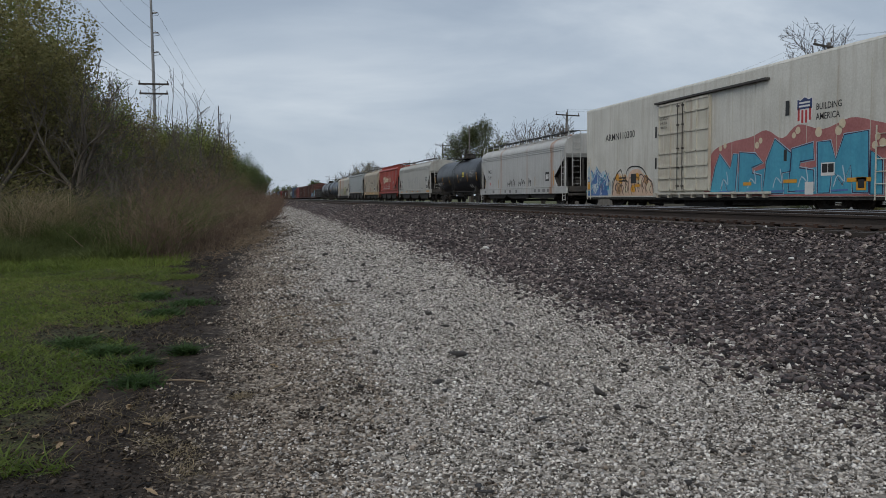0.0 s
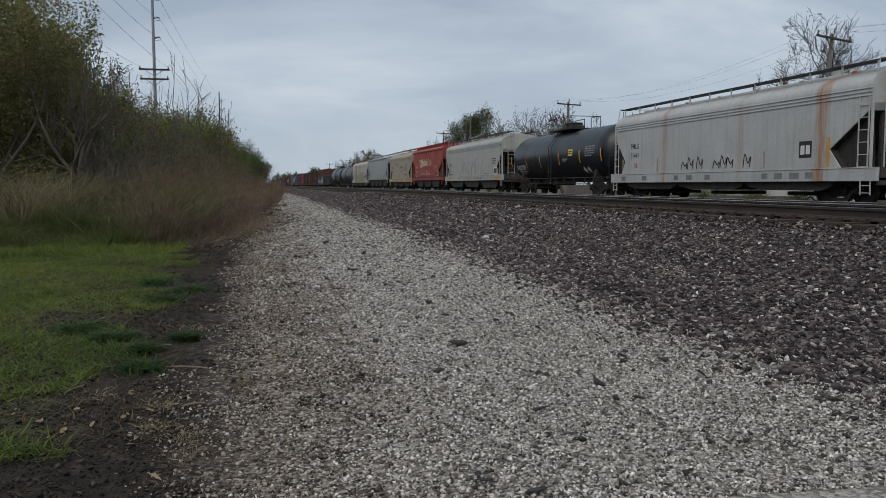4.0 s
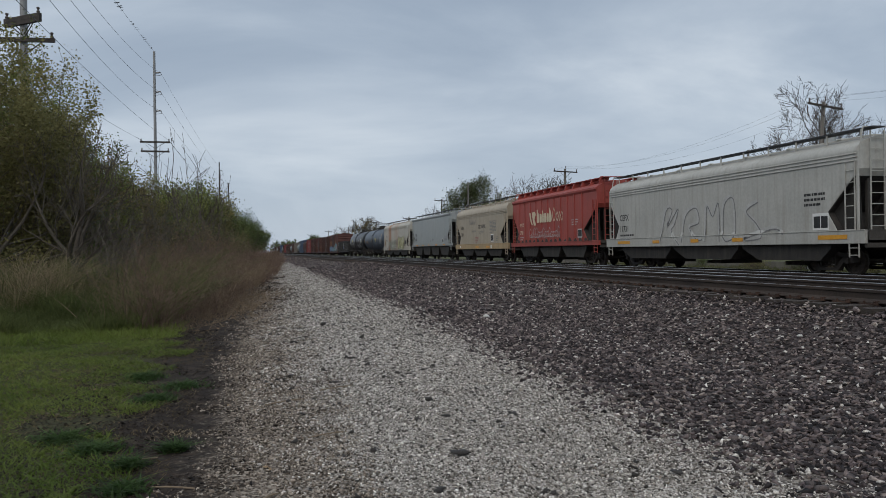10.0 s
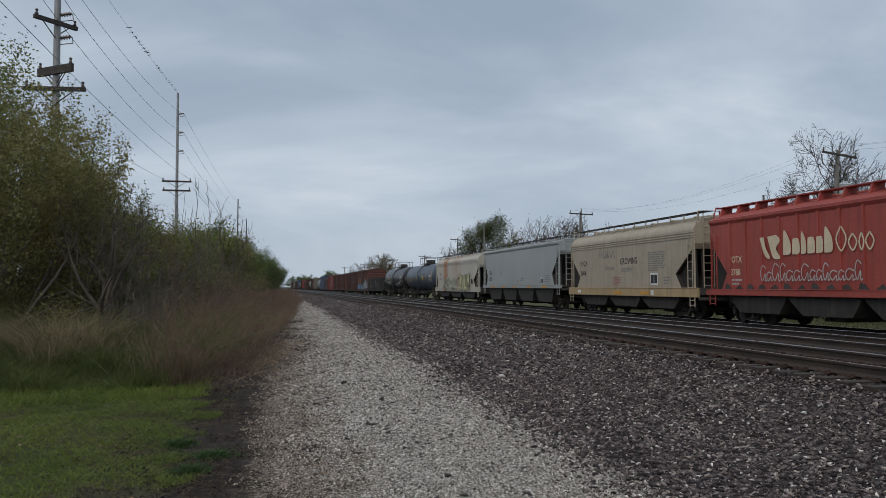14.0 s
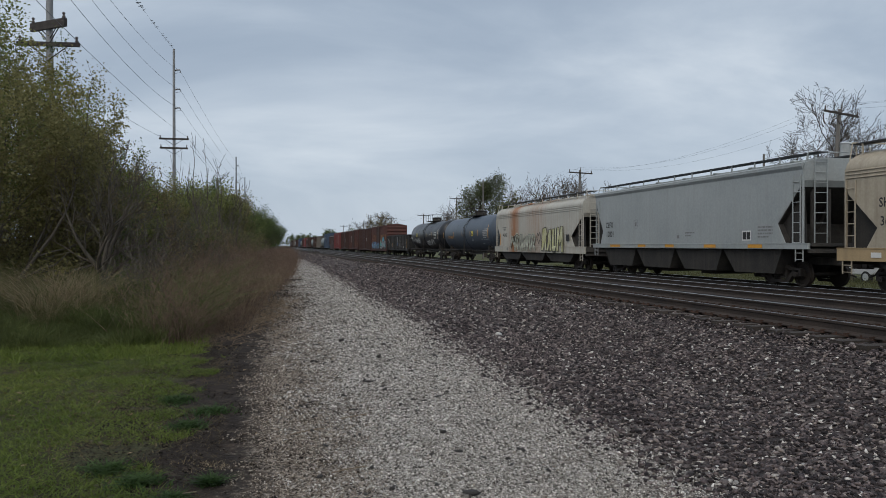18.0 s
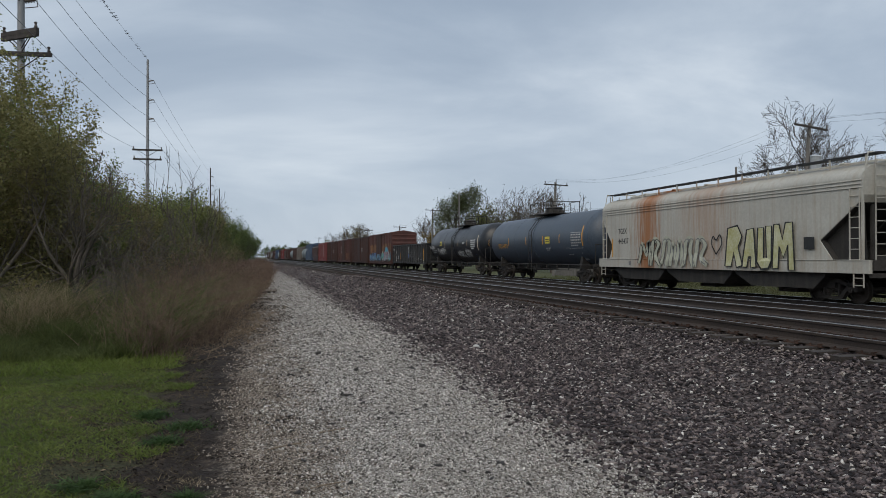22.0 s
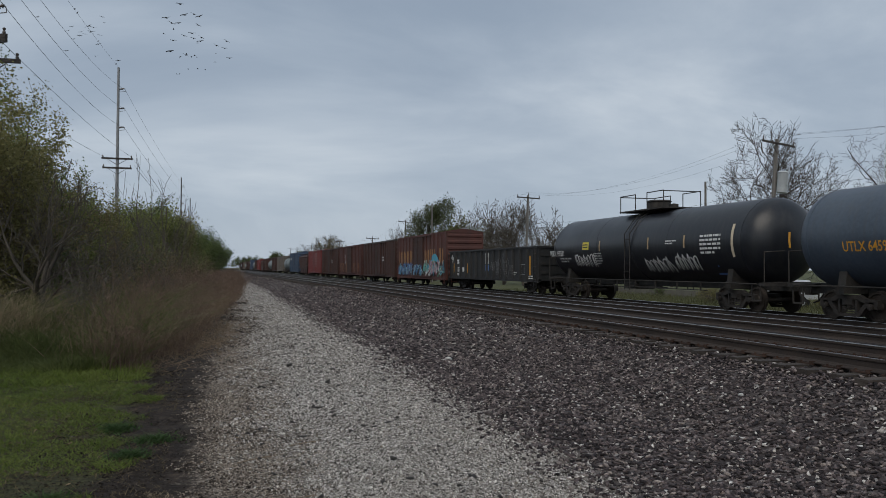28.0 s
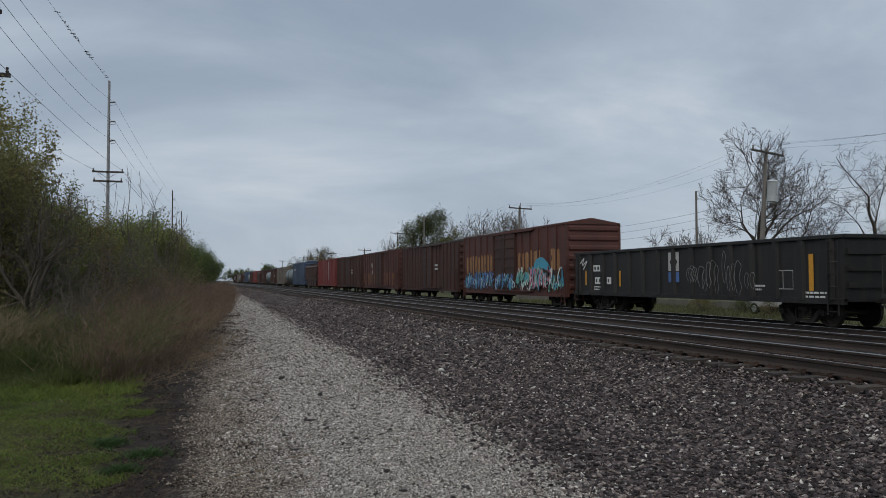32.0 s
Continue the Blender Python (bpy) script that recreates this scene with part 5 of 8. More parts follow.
    s.patch("emblem", curl([(4.2, 3.3), (4.35, 2.9), (4.55, 2.5), (4.95, 2.5), (4.7, 2.85), (4.95, 3.15), (4.7, 3.35)], 3), M["cream"], 0.055)
    for u, w, h in ((5.1, 0.42, 0.86), (5.6, 0.4, 0.56), (6.06, 0.28, 0.76), (6.4, 0.38, 0.56), (6.84, 0.34, 0.56), (7.24, 0.4, 0.84)):
        s.patch("name_shape", curl([(u, 2.6), (u + 0.02, 2.6 + h * 0.9), (u + w * 0.3, 2.6 + h), (u + w * 0.85, 2.6 + min(h, 0.56) * 0.96), (u + w, 2.6 + 0.3), (u + w * 0.9, 2.62), (u, 2.6)], 3), M["cream"], 0.049)
    for u, w, h in ((7.8, 0.46, 0.8), (8.36, 0.36, 0.54), (8.82, 0.2, 0.54), (9.1, 0.34, 0.54)):
        s.stroke("name_shape", curl([(u + w * 0.5, 2.62 + h), (u, 2.62 + h * 0.5), (u + w * 0.5, 2.62), (u + w, 2.62 + h * 0.5), (u + w * 0.5, 2.62 + h)], 4), 0.06, M["cream"], 0.049)
    rng = random.Random(12)
    u = 3.75
    for i in range(14):
        w, hh = rng.uniform(0.26, 0.4), rng.choice([0.3, 0.34, 0.55, 0.6])
        pts = [(u + w, 1.7 + hh * 0.8), (u + w * 0.4, 1.7 + hh), (u, 1.7 + hh * 0.5), (u + w * 0.35, 1.68), (u + w * 0.85, 1.7 + hh * 0.45), (u + w * 0.9, 1.68), (u + w * 1.2, 1.72)]
        s.stroke("chalk_tag", curl(pts, 4), 0.04, M["dim_white"], 0.05)
        u += w + 0.05
    s.bars([(11.55, 1.55, 0.62, 0.5)], M["dim_white"], 0.05, "placard")
    s.bars([(11.62, 1.62, 0.48, 0.36)], M["black"], 0.054)
    s.lines(3, 10.6, 2.25, 0.95, 0.4, M["dim_white"], 10)
    for u in np.linspace(1.6, 12.6, 16):
        s.patch("rust_run", [(u - 0.2, 1.38), (u - 0.12, 1.52 + 0.1 * math.sin(u * 5)), (u + 0.1, 1.55), (u + 0.28, 1.38)], M["void"], 0.05)
    put_car(car, 111.8, 14.3)
    # tan hopper
    car, s = hopper("tan covered hopper car with orange-tan dusty sill", M["hop_tan"], 14.7, 3.92, 4.76, 1.0, 1.55, 1.8, cut_z=3.1, sill_paint=M["tan_sill"])
    o = -0.6
    s.words("SHQX", 2.35 + o, 2.66, 0.40, M["black"], 0.006, 0.95)
    s.words("3604", 2.4 + o, 2.1, 0.40, M["black"], 0.006, 0.95)
    for u, w, h in ((5.0, 0.42, 0.62), (5.5, 0.26, 0.4), (5.83, 0.2, 0.4), (6.1, 0.08, 0.5), (6.25, 0.3, 0.4), (6.62, 0.42, 0.4)):
        s.stroke("name_shape", [(u + o, 3.02), (u + w * 0.5 + o, 3.02 + h), (u + w + o, 3.0)], 0.075, M["grey_ink"])
    s.words("Wholesale", 5.75 + o, 2.36, 0.34, M["grey_ink"], 0.0, 0.85)
    s.words("GROWING", 7.68 + o, 2.62, 0.46, M["black"], 0.008, 0.86)
    s.words("together", 7.75 + o, 2.24, 0.42, M["grey_ink"], 0.0, 0.95)
    s.lines(9, 10.75 + o, 2.2, 1.7, 0.95, M["grey_ink"], 11)
    s.bars([(11.0 + o, 1.55, 0.72, 0.58)], M["white"], 0.007, "placard")
    s.bars([(11.06 + o, 1.62, 0.28, 0.42), (11.38 + o, 1.62, 0.28, 0.42)], M["black"], 0.011)
    s.lines(4, 6.8 + o, 1.5, 0.9, 0.5, M["g_pink"], 13)
    s.lines(3, 12.3 + o, 1.55, 0.6, 0.4, M["grey_ink"], 14)
    s.bars([(2.1 + o, 1.12, 0.42, 0.16), (11.1 + o, 1.05, 0.3, 0.24)], M["white"], 0.012, "placard")
    s.bars([(7.0 + o, 1.1, 0.9, 0.12), (10.0 + o, 1.1, 0.9, 0.12)], M["amber"], 0.012, "reflective_strip")
    put_car(car, 127.2, 14.7)
    # long cool grey hopper with low open bays
    car, s = hopper("smooth cool grey covered hopper car with open bays", M["hop_cool"], 18.0, 4.25, 4.72, 1.36, 1.15, 1.55, sill_h=0.22, bays=4, corrugated=False, bay_paint=M["slope"], cut_z=3.5)
    s.words("CEFX", 1.62, 2.42, 0.42, M["black"], 0.006, 0.92)
    s.words("12801", 1.68, 1.94, 0.42, M["black"], 0.006, 0.92)
    s.bars([(2.3, 1.40, 1.2, 0.13), (5.5, 1.40, 0.8, 0.13), (8.2, 1.40, 0.8, 0.13), (11.5, 1.40, 0.9, 0.13), (14.6, 1.40, 0.9, 0.13)], M["amber"], 0.012, "reflective_strip")
    s.bars([(14.15, 1.68, 0.58, 0.38)], M["white"], 0.007, "placard")
    s.bars([(14.2, 1.72, 0.22, 0.29), (14.46, 1.72, 0.22, 0.29)], M["black"], 0.011)
    s.lines(4, 15.15, 1.75, 0.9, 0.48, M["grey_ink"], 15)
    s.lines(2, 9.9, 1.85, 0.8, 0.25, M["grey_ink"], 16)
    s.stroke("stencil_frame", [(5.0, 2.35), (5.35, 2.35), (5.35, 2.75), (5.0, 2.75)], 0.03, M["grey_ink"], closed=True)
    s.bars([(5.1, 2.45, 0.14, 0.2), (9.2, 1.8, 0.2, 0.14)], M["grey_ink"])
    put_car(car, 146.6, 18.0)
    # off-white hopper with rust and yellow graffiti
    car, s = hopper("off-white covered hopper car with rust and yellow graffiti", M["hop_white"], 18.1, 3.9, 4.66, 0.99, 1.3, 1.95, cut_z=3.13)
    s.words("TGSX", 2.05, 2.62, 0.36, M["black"], 0.005, 0.95)
    s.words("443437", 2.05, 2.14, 0.36, M["black"], 0.005, 0.95)
    rng = random.Random(8)
    wild = [[(4.3, 1.2), (4.5, 2.1), (4.9, 1.6), (5.1, 2.2), (5.3, 1.1)], [(5.4, 1.1), (5.5, 2.2), (6.0, 2.1), (5.7, 1.6), (6.2, 1.1)], [(6.3, 1.2), (6.5, 2.2), (6.9, 2.1), (6.7, 1.1)], [(7.0, 1.1), (7.2, 2.1), (7.5, 1.2), (7.7, 2.2), (8.0, 1.1)], [(8.1, 1.2), (8.2, 2.1), (8.6, 2.2), (8.5, 1.7), (8.8, 1.1)], [(8.9, 1.1), (9.1, 2.2), (9.6, 2.0), (9.3, 1.5), (9.8, 1.2)]]
    for i, t in enumerate(wild):
        s.stroke("graffiti_fill", curl(t, 4), 0.26, M["g_chalk"], 0.0555 + 0.0004 * i)
        s.stroke("graffiti_outline", curl([(a - 0.14, b) for a, b in t], 4), 0.042, M["black"] if i < 2 else M["grey_ink"], 0.060)
        s.stroke("graffiti_outline", curl([(a + 0.14, b) for a, b in t], 4), 0.042, M["black"] if i < 2 else M["grey_ink"], 0.0608)
    heart = [(10.35, 1.6), (10.05, 2.0), (10.15, 2.3), (10.35, 2.15), (10.6, 2.35), (10.72, 2.0)]
    s.stroke("graffiti_outline", curl(heart + heart[:1], 4), 0.06, M["black"], 0.060)
    raum = [
        [(11.0, 1.15), (11.15, 2.75), (11.9, 2.85), (12.25, 2.4), (11.95, 1.95), (12.35, 1.2), (11.9, 1.1), (11.6, 1.75), (11.5, 1.15)],
        [(12.3, 1.15), (12.6, 2.65), (13.1, 2.7), (13.35, 1.15), (12.95, 1.1), (12.9, 1.55), (12.72, 1.55), (12.68, 1.12)],
        [(13.4, 2.7), (13.4, 1.35), (13.7, 1.05), (14.2, 1.1), (14.4, 1.4), (14.35, 2.75), (13.95, 2.75), (14.0, 1.5), (13.8, 1.5), (13.8, 2.7)],
        [(14.45, 1.1), (14.5, 2.8), (14.85, 2.8), (15.05, 2.2), (15.25, 2.85), (15.7, 2.85), (15.9, 1.05), (15.5, 1.05), (15.4, 2.0), (15.1, 1.5), (14.85, 1.95), (14.85, 1.1)],
    ]
    RW = 0.8
    for q in raum:
        block_letter(s, [(11.0 + (a - 11.0) * RW, 1.08 + (b - 1.08) * 0.9) for a, b in q], M["g_lime"], 0.075, M["black"], 0.058, False)
    s.bars([(15.3, 1.75, 0.5, 0.4)], M["black"], 0.06, "placard")
    conspicuity(s, [(1.35, 1.5)], "amber", 0.13, 0.9)
    s.bars([(3.2, 1.1, 0.25, 0.2), (12.0, 1.1, 0.3, 0.2)], M["grey_ink"], 0.012, "sill_mark")
    put_car(car, 165.95, 18.1)


def make_tanks():
    car, s = tank_car("glossy black tank car with amber strips", M["tank"], 16.2, 1.52, 2.42)
    s.words("SHQX 7292", 1.55, 1.68, 0.40, M["white"], 0.006, 0.85)
    s.lines(2, 1.75, 1.36, 1.7, 0.26, M["dim_white"], 20)
    conspicuity(s, [(0.55, 1.9), (3.55, 1.75), (6.1, 1.75), (9.3, 1.85), (12.4, 1.9), (15.2, 1.9)], "amber", 0.12, 0.7)
    s.bars([(10.85, 2.32, 0.64, 0.38)], M["yellow"], 0.012, "placard")
    s.bars([(10.92, 2.42, 0.5, 0.05), (10.92, 2.54, 0.5, 0.05)], M["black"], 0.016)
    s.lines(2, 9.9, 2.0, 0.8, 0.2, M["dim_white"], 21)
    s.lines(5, 13.2, 2.2, 1.3, 0.6, M["chalk"], 22)
    s.patch("diamond_placard", [(12.5, 1.5), (12.7, 1.7), (12.9, 1.5), (12.7, 1.3)], M["white"], 0.012)
    s.patch("diamond_placard", [(13.05, 1.5), (13.25, 1.7), (13.45, 1.5), (13.25, 1.3)], M["white"], 0.012)
    put_car(car, 77.84, 16.2)
    car, s = tank_car("blue-black tank car with amber lettering", M["tank_blue"], 18.2, 1.60, 2.55, True, True, 0.12)
    s.words("UTLX 645933", 2.55, 2.1, 0.42, M["amber"], 0.006, 0.82)
    conspicuity(s, [(0.3, 2.25), (4.7, 2.25), (8.1, 2.25), (11.0, 2.25), (13.6, 2.3)], "amber", 0.1, 0.52)
    conspicuity(s, [(16.75, 2.1)], "amber", 0.13, 1.1)
    s.bars([(11.45, 2.3, 0.75, 0.42)], M["yellow"], 0.012, "placard")
    s.bars([(11.55, 2.4, 0.55, 0.04), (11.55, 2.52, 0.55, 0.05)], M["black"], 0.016)
    s.lines(5, 15.3, 2.05, 1.35, 0.75, M["dim_white"], 23)
    s.stroke("stencil_frame", [(15.25, 1.98), (16.75, 1.98), (16.75, 2.85), (15.25, 2.85)], 0.03, M["dim_white"], closed=True)
    s.stroke("stencil_frame", [(14.5, 1.62), (15.05, 1.62), (15.05, 2.0), (14.5, 2.0)], 0.035, M["dim_white"], closed=True)
    s.lines(2, 11.45, 1.85, 0.8, 0.22, M["dim_white"], 24)
    s.patch("diamond_placard", [(16.0, 1.35), (16.35, 1.75), (16.7, 1.35), (16.35, 0.98)], M["dim_white"], 0.012)
    put_car(car, 184.9, 18.2)
    car, s = tank_car("black tank car with white scrawled tags", M["tank"], 18.0, 1.58, 2.58, True, True, 0.2)
    o = -0.7
    s.words("FURX 159371", 1.2 + o, 2.22, 0.40, M["white"], 0.006, 0.78)
    s.lines(2, 2.4 + o, 1.85, 1.4, 0.3, M["dim_white"], 25)
    s.bars([(5.15 + o, 2.5, 0.66, 0.38)], M["yellow"], 0.012, "placard")
    s.bars([(5.22 + o, 2.6, 0.5, 0.05), (5.22 + o, 2.72, 0.5, 0.05)], M["black"], 0.016)
    conspicuity(s, [(6.9 + o, 2.4), (11.3 + o, 2.4), (14.0 + o, 2.4)], "tan_sill", 0.1, 0.5)
    conspicuity(s, [(17.0 + o, 2.0)], "cream", 0.14, 1.2)
    rng = random.Random(17)
    for u0, n, z in ((4.2, 7, 1.95), (10.9, 6, 1.7), (13.2, 5, 1.8)):
        u = u0 + o
        for i in range(n):
            w = rng.uniform(0.22, 0.4)
            pts = [(u, z - 0.25), (u + w * 0.2, z + rng.uniform(0.1, 0.4)), (u + w * 0.55, z - 0.2), (u + w * 0.4, z + 0.2), (u + w * 1.1, z + rng.uniform(-0.1, 0.3)), (u + w, z - 0.28)]
            s.stroke("graffiti_tag", curl(pts, 4), 0.05, M["white"], 0.008)
            u += w
    s.lines(5, 16.0 + o - 0.9, 2.1, 1.3, 0.8, M["white"], 26)
    s.lines(5, 6.3 + o, 1.75, 0.8, 0.6, M["dim_white"], 27)
    s.lines(2, 12.7 + o, 2.55, 0.8, 0.2, M["white"], 28)
    s.patch("diamond_placard", [(15.55 + o, 1.35), (15.9 + o, 1.72), (16.25 + o, 1.35), (15.9 + o, 1.0)], M["g_deep"], 0.012)
    put_car(car, 203.9, 18.0)


def make_boxes():
    car, s = gondola("black gondola car with white tags and yellow bars", M["gon"], 17.5, 2.76, 0.84, 15)
    o = -0.4
    conspicuity(s, [(1.5 + o, 1.25), (4.8 + o, 1.2), (7.95 + o, 1.2), (10.15 + o, 1.2)], "amber", 0.13, 0.7)
    conspicuity(s, [(16.5 + o, 1.15)], "amber", 0.2, 1.15)
    s.bars([(2.35 + o, 1.9, 0.95, 0.3), (2.5 + o, 1.3, 0.75, 0.32), (3.65 + o, 1.3, 0.42, 0.32)], M["white"], 0.012)
    s.bars([(2.45 + o, 1.97, 0.16, 0.16), (2.75 + o, 1.97, 0.16, 0.16), (3.02 + o, 1.97, 0.16, 0.16), (2.6 + o, 1.38, 0.12, 0.16), (2.9 + o, 1.38, 0.12, 0.16), (3.75 + o, 1.38, 0.1, 0.16)], M["black"], 0.016)
    s.lines(2, 2.4 + o, 0.98, 0.9, 0.24, M["white"], 30)
    s.bars([(8.75 + o, 1.85, 0.75, 0.75)], M["dim_white"], 0.012, "emblem_panel")
    s.patch("emblem", [(8.85 + o, 2.2), (9.12 + o, 2.52), (9.4 + o, 2.2), (9.12 + o, 1.92)], M["gon"], 0.016)
    s.bars([(8.75 + o, 1.4, 0.75, 0.4)], M["g_deep"], 0.012, "emblem_panel")
    rng = random.Random(33)
    for u0, u1, n, z0, z1 in ((10.2, 10.7, 3, 1.3, 2.1), (10.9, 12.1, 5, 1.0, 2.35), (12.3, 13.3, 4, 1.0, 2.6), (13.5, 14.1, 2, 1.2, 2.2)):
        for i in range(n):
            u = u0 + (u1 - u0) * (i + 0.5) / n
            z, h = rng.uniform(z0, z0 + 0.3 * (z1 - z0)), rng.uniform(0.45, 0.75) * (z1 - z0)
            w = rng.uniform(0.12, 0.28)
            pts = [(u, z), (u - w * 0.6, z + h * 0.5), (u, z + h), (u + w, z + h * 0.85), (u + w * 0.5, z + h * 0.5), (u + w, z + h * 0.2), (u + w * 0.4, z - 0.05)]
            s.stroke("graffiti_tag", curl([(a + o, b) for a, b in pts], 4), rng.uniform(0.014, 0.024), M["chalk"], 0.118 + 0.0005 * i)
    s.stroke("stencil_frame", [(14.9 + o, 1.2), (15.8 + o, 1.2), (15.8 + o, 1.8), (14.9 + o, 1.8)], 0.028, M["dim_white"], closed=True)
    s.stroke("stencil_frame", [(15.35 + o, 1.2), (15.35 + o, 1.8)], 0.028, M["dim_white"])
    s.lines(2, 14.0 + o, 1.1, 0.5, 0.25, M["white"], 31)
    s.lines(2, 16.3 + o, 0.9, 1.1, 0.25, M["white"], 32)
    s.stroke("graffiti_tag", curl([(1.2 + o, 2.3), (1.6 + o, 2.55), (1.4 + o, 2.2), (1.9 + o, 2.4), (1.5 + o, 2.0)], 4), 0.05, M["white"], 0.125)
    put_car(car, 222.6, 17.5)
    # rust-brown box car with ochre patches and colourful graffiti
    car, s = box_car("rust-brown box car with ochre patches and colourful graffiti", M["box_worn"], 16.8, 4.42, 4.72, 0.78, 15, (6.4, 9.9), door_paint=M["box_dark"])
    for u0, u1 in ((0.7, 1.7), (1.95, 2.9), (3.1, 4.1), (4.3, 5.2), (5.45, 6.2), (10.2, 11.1), (11.3, 12.3), (12.5, 13.4), (14.8, 15.9)):
        edge = random.Random(int(u0 * 100))
        n = 7
        low = [(u0 + (u1 - u0) * i / n, 1.75 + edge.uniform(0, 0.4)) for i in range(n + 1)]
        high = [(u1 - (u1 - u0) * i / n, 3.1 + edge.uniform(-0.12, 0.1)) for i in range(n + 1)]
        s.patch("ochre_patch", low + high, M["yellowed"], -0.062)
        a, b = edge.uniform(u0, u1 - 0.2), edge.uniform(2.1, 2.9)
        s.patch("rust_spot", curl([(a, b), (a + 0.06, b + 0.12), (a + 0.12, b), (a + 0.05, b - 0.25), (a, b)], 2), M["box_worn"], -0.058)
    rng = random.Random(21)
    for u0, u1, count, tones, top, lift in ((0.4, 6.1, 62, ("g_blue", "g_deep", "g_pale", "g_deep", "g_blue", "black"), 2.15, 0.004), (6.6, 9.7, 34, ("g_blue", "g_pale", "g_deep", "black"), 1.9, 0.07), (10.0, 11.8, 22, ("g_green", "g_green", "g_blue", "black", "white"), 2.3, 0.004), (11.6, 14.8, 40, ("g_rose", "g_rose", "g_green", "white", "g_blue", "black"), 2.3, 0.004), (14.6, 16.3, 18, ("g_green", "g_blue", "white", "black"), 2.2, 0.004)):
        for i in range(count):
            u = u0 + (u1 - u0) * i / count
            z = rng.uniform(0.85, 1.5)
            h = rng.uniform(0.25, top - z)
            pts = [(u, z), (u + rng.uniform(-0.15, 0.2), z + h * 0.5), (u + rng.uniform(0, 0.3), z + h), (u + rng.uniform(0.1, 0.45), z + h * 0.6), (u + rng.uniform(0, 0.35), z + rng.uniform(-0.05, 0.2))]
            s.stroke("graffiti_stroke", curl(pts, 3), rng.uniform(0.035, 0.15), M[tones[i % len(tones)]], lift + 0.0005 * i)
    s.patch("graffiti_fill", curl([(12.6, 2.1), (12.9, 2.6), (13.8, 2.75), (14.6, 2.4), (14.9, 2.0), (13.6, 2.15)], 3), M["g_blue"], 0.004)
    put_car(car, 240.3, 16.8)
    brown2, s2 = box_car("dark rust-brown ribbed box car", M["box_dark"], 17.0, 4.35, 4.68, 0.8, 19, (7.2, 10.2))
    s2.bars([(11.0, 2.6, 0.9, 0.16), (11.0, 2.3, 0.9, 0.16)], M["dim_white"], 0.004)
    put_car(brown2, 258.5, 17.0)
    brown3, s3 = box_car("brown box car with streaked pale stains", M["box_brown"], 17.0, 4.4, 4.7, 0.8, 17, (6.8, 10.0), door_paint=M["box_dark"])
    for i in range(24):
        u = 0.6 + 15.6 * i / 24
        if not 6.5 < u < 10.3:
            s3.patch("pale_run", [(u, 2.2), (u + 0.2, 2.2), (u + 0.15, 1.0), (u + 0.05, 1.0)], M["yellowed"], -0.062)
    s3.stroke("emblem", curl([(4.6, 2.9), (4.9, 3.3), (5.3, 3.0), (5.0, 2.6), (5.4, 2.3), (4.8, 2.2)], 4), 0.16, M["dim_white"], 0.004)
    put_car(brown3, 276.9, 17.0)
    brown4 = copy_thing(brown2, pose(0, 0, 0))
    CARS.append((brown4, 295.4 - 8.5))
    red, s4 = box_car("bright oxide red box car with rails of white marks", M["box_red"], 17.0, 4.45, 4.75, 0.8, 15, (6.8, 10.0))
    s4.bars([(10.6, 1.6 + 0.45 * i, 0.9, 0.26) for i in range(6)], M["dim_white"], 0.004)
    put_car(red, 313.9, 17.0)
    dark, s5 = hopper("dark brown open-bay hopper car", M["box_dark"], 15.0, 3.6, 4.3, 1.5, 1.8, 1.8, sill_h=0.25, ribs=9, corrugated=False, bays=4, bay_paint=M["box_dark"], cut_z=2.6)
    put_car(dark, 330.6, 15.0)
    blue, s6 = box_car("tall navy blue steel box car", M["box_blue"], 17.5, 4.7, 5.0, 0.8, 13, (7.2, 10.2))
    s6.bars([(2.0 + 0.8 * i, 3.2, 0.5, 0.5) for i in range(4)], M["dim_white"], 0.004)
    put_car(blue, 349.6, 17.5)
    teal, s7 = tank_car("dull grey-teal tank car far down the line", M["teal"], 15.5, 1.5, 2.4)
    put_car(teal, 366.5, 15.5)
    grey, s8 = box_car("weathered grey-brown steel box car", M["hop_drab"], 17.0, 4.3, 4.6, 0.8, 13, (7.0, 10.0))
    put_car(grey, 385.2, 17.0)
    # the rest of the train, far off
    kinds = [brown2, teal, brown4, dark, red, brown2, teal, blue, dark, brown2, teal, grey, brown4, teal, dark]
    y = 403.5
    for k in kinds:
        n = copy_thing(k, pose(TRAIN_X, y - 8.6, TRAIN_Z))
        CARS.append((n, y - 8.6))
        y += 18.5


make_reefer()
make_hoppers()
make_tanks()
make_boxes()


# ---- ground ----
def step(v, a, b):
    t = np.clip((v - a) / (b - a), 0, 1)
    return t * t * (3 - 2 * t)


PROFILE_X = [-3000, -60, -12, -8.9, -7.0, -4.9, -2.6, -1.9, -1.0, -0.5, 6.5, 6.9, 7.9, 8.5, 13.4, 14.6, 17, 40, 3000]
PROFILE_Z = [-1.0, -1.0, -0.98, -1.02, -1.0, -0.97, -0.88, -0.68, -0.37, -0.30, -0.26, -0.30, -0.60, -0.575, -0.575, -1.05, -1.2, -1.25, -1.3]


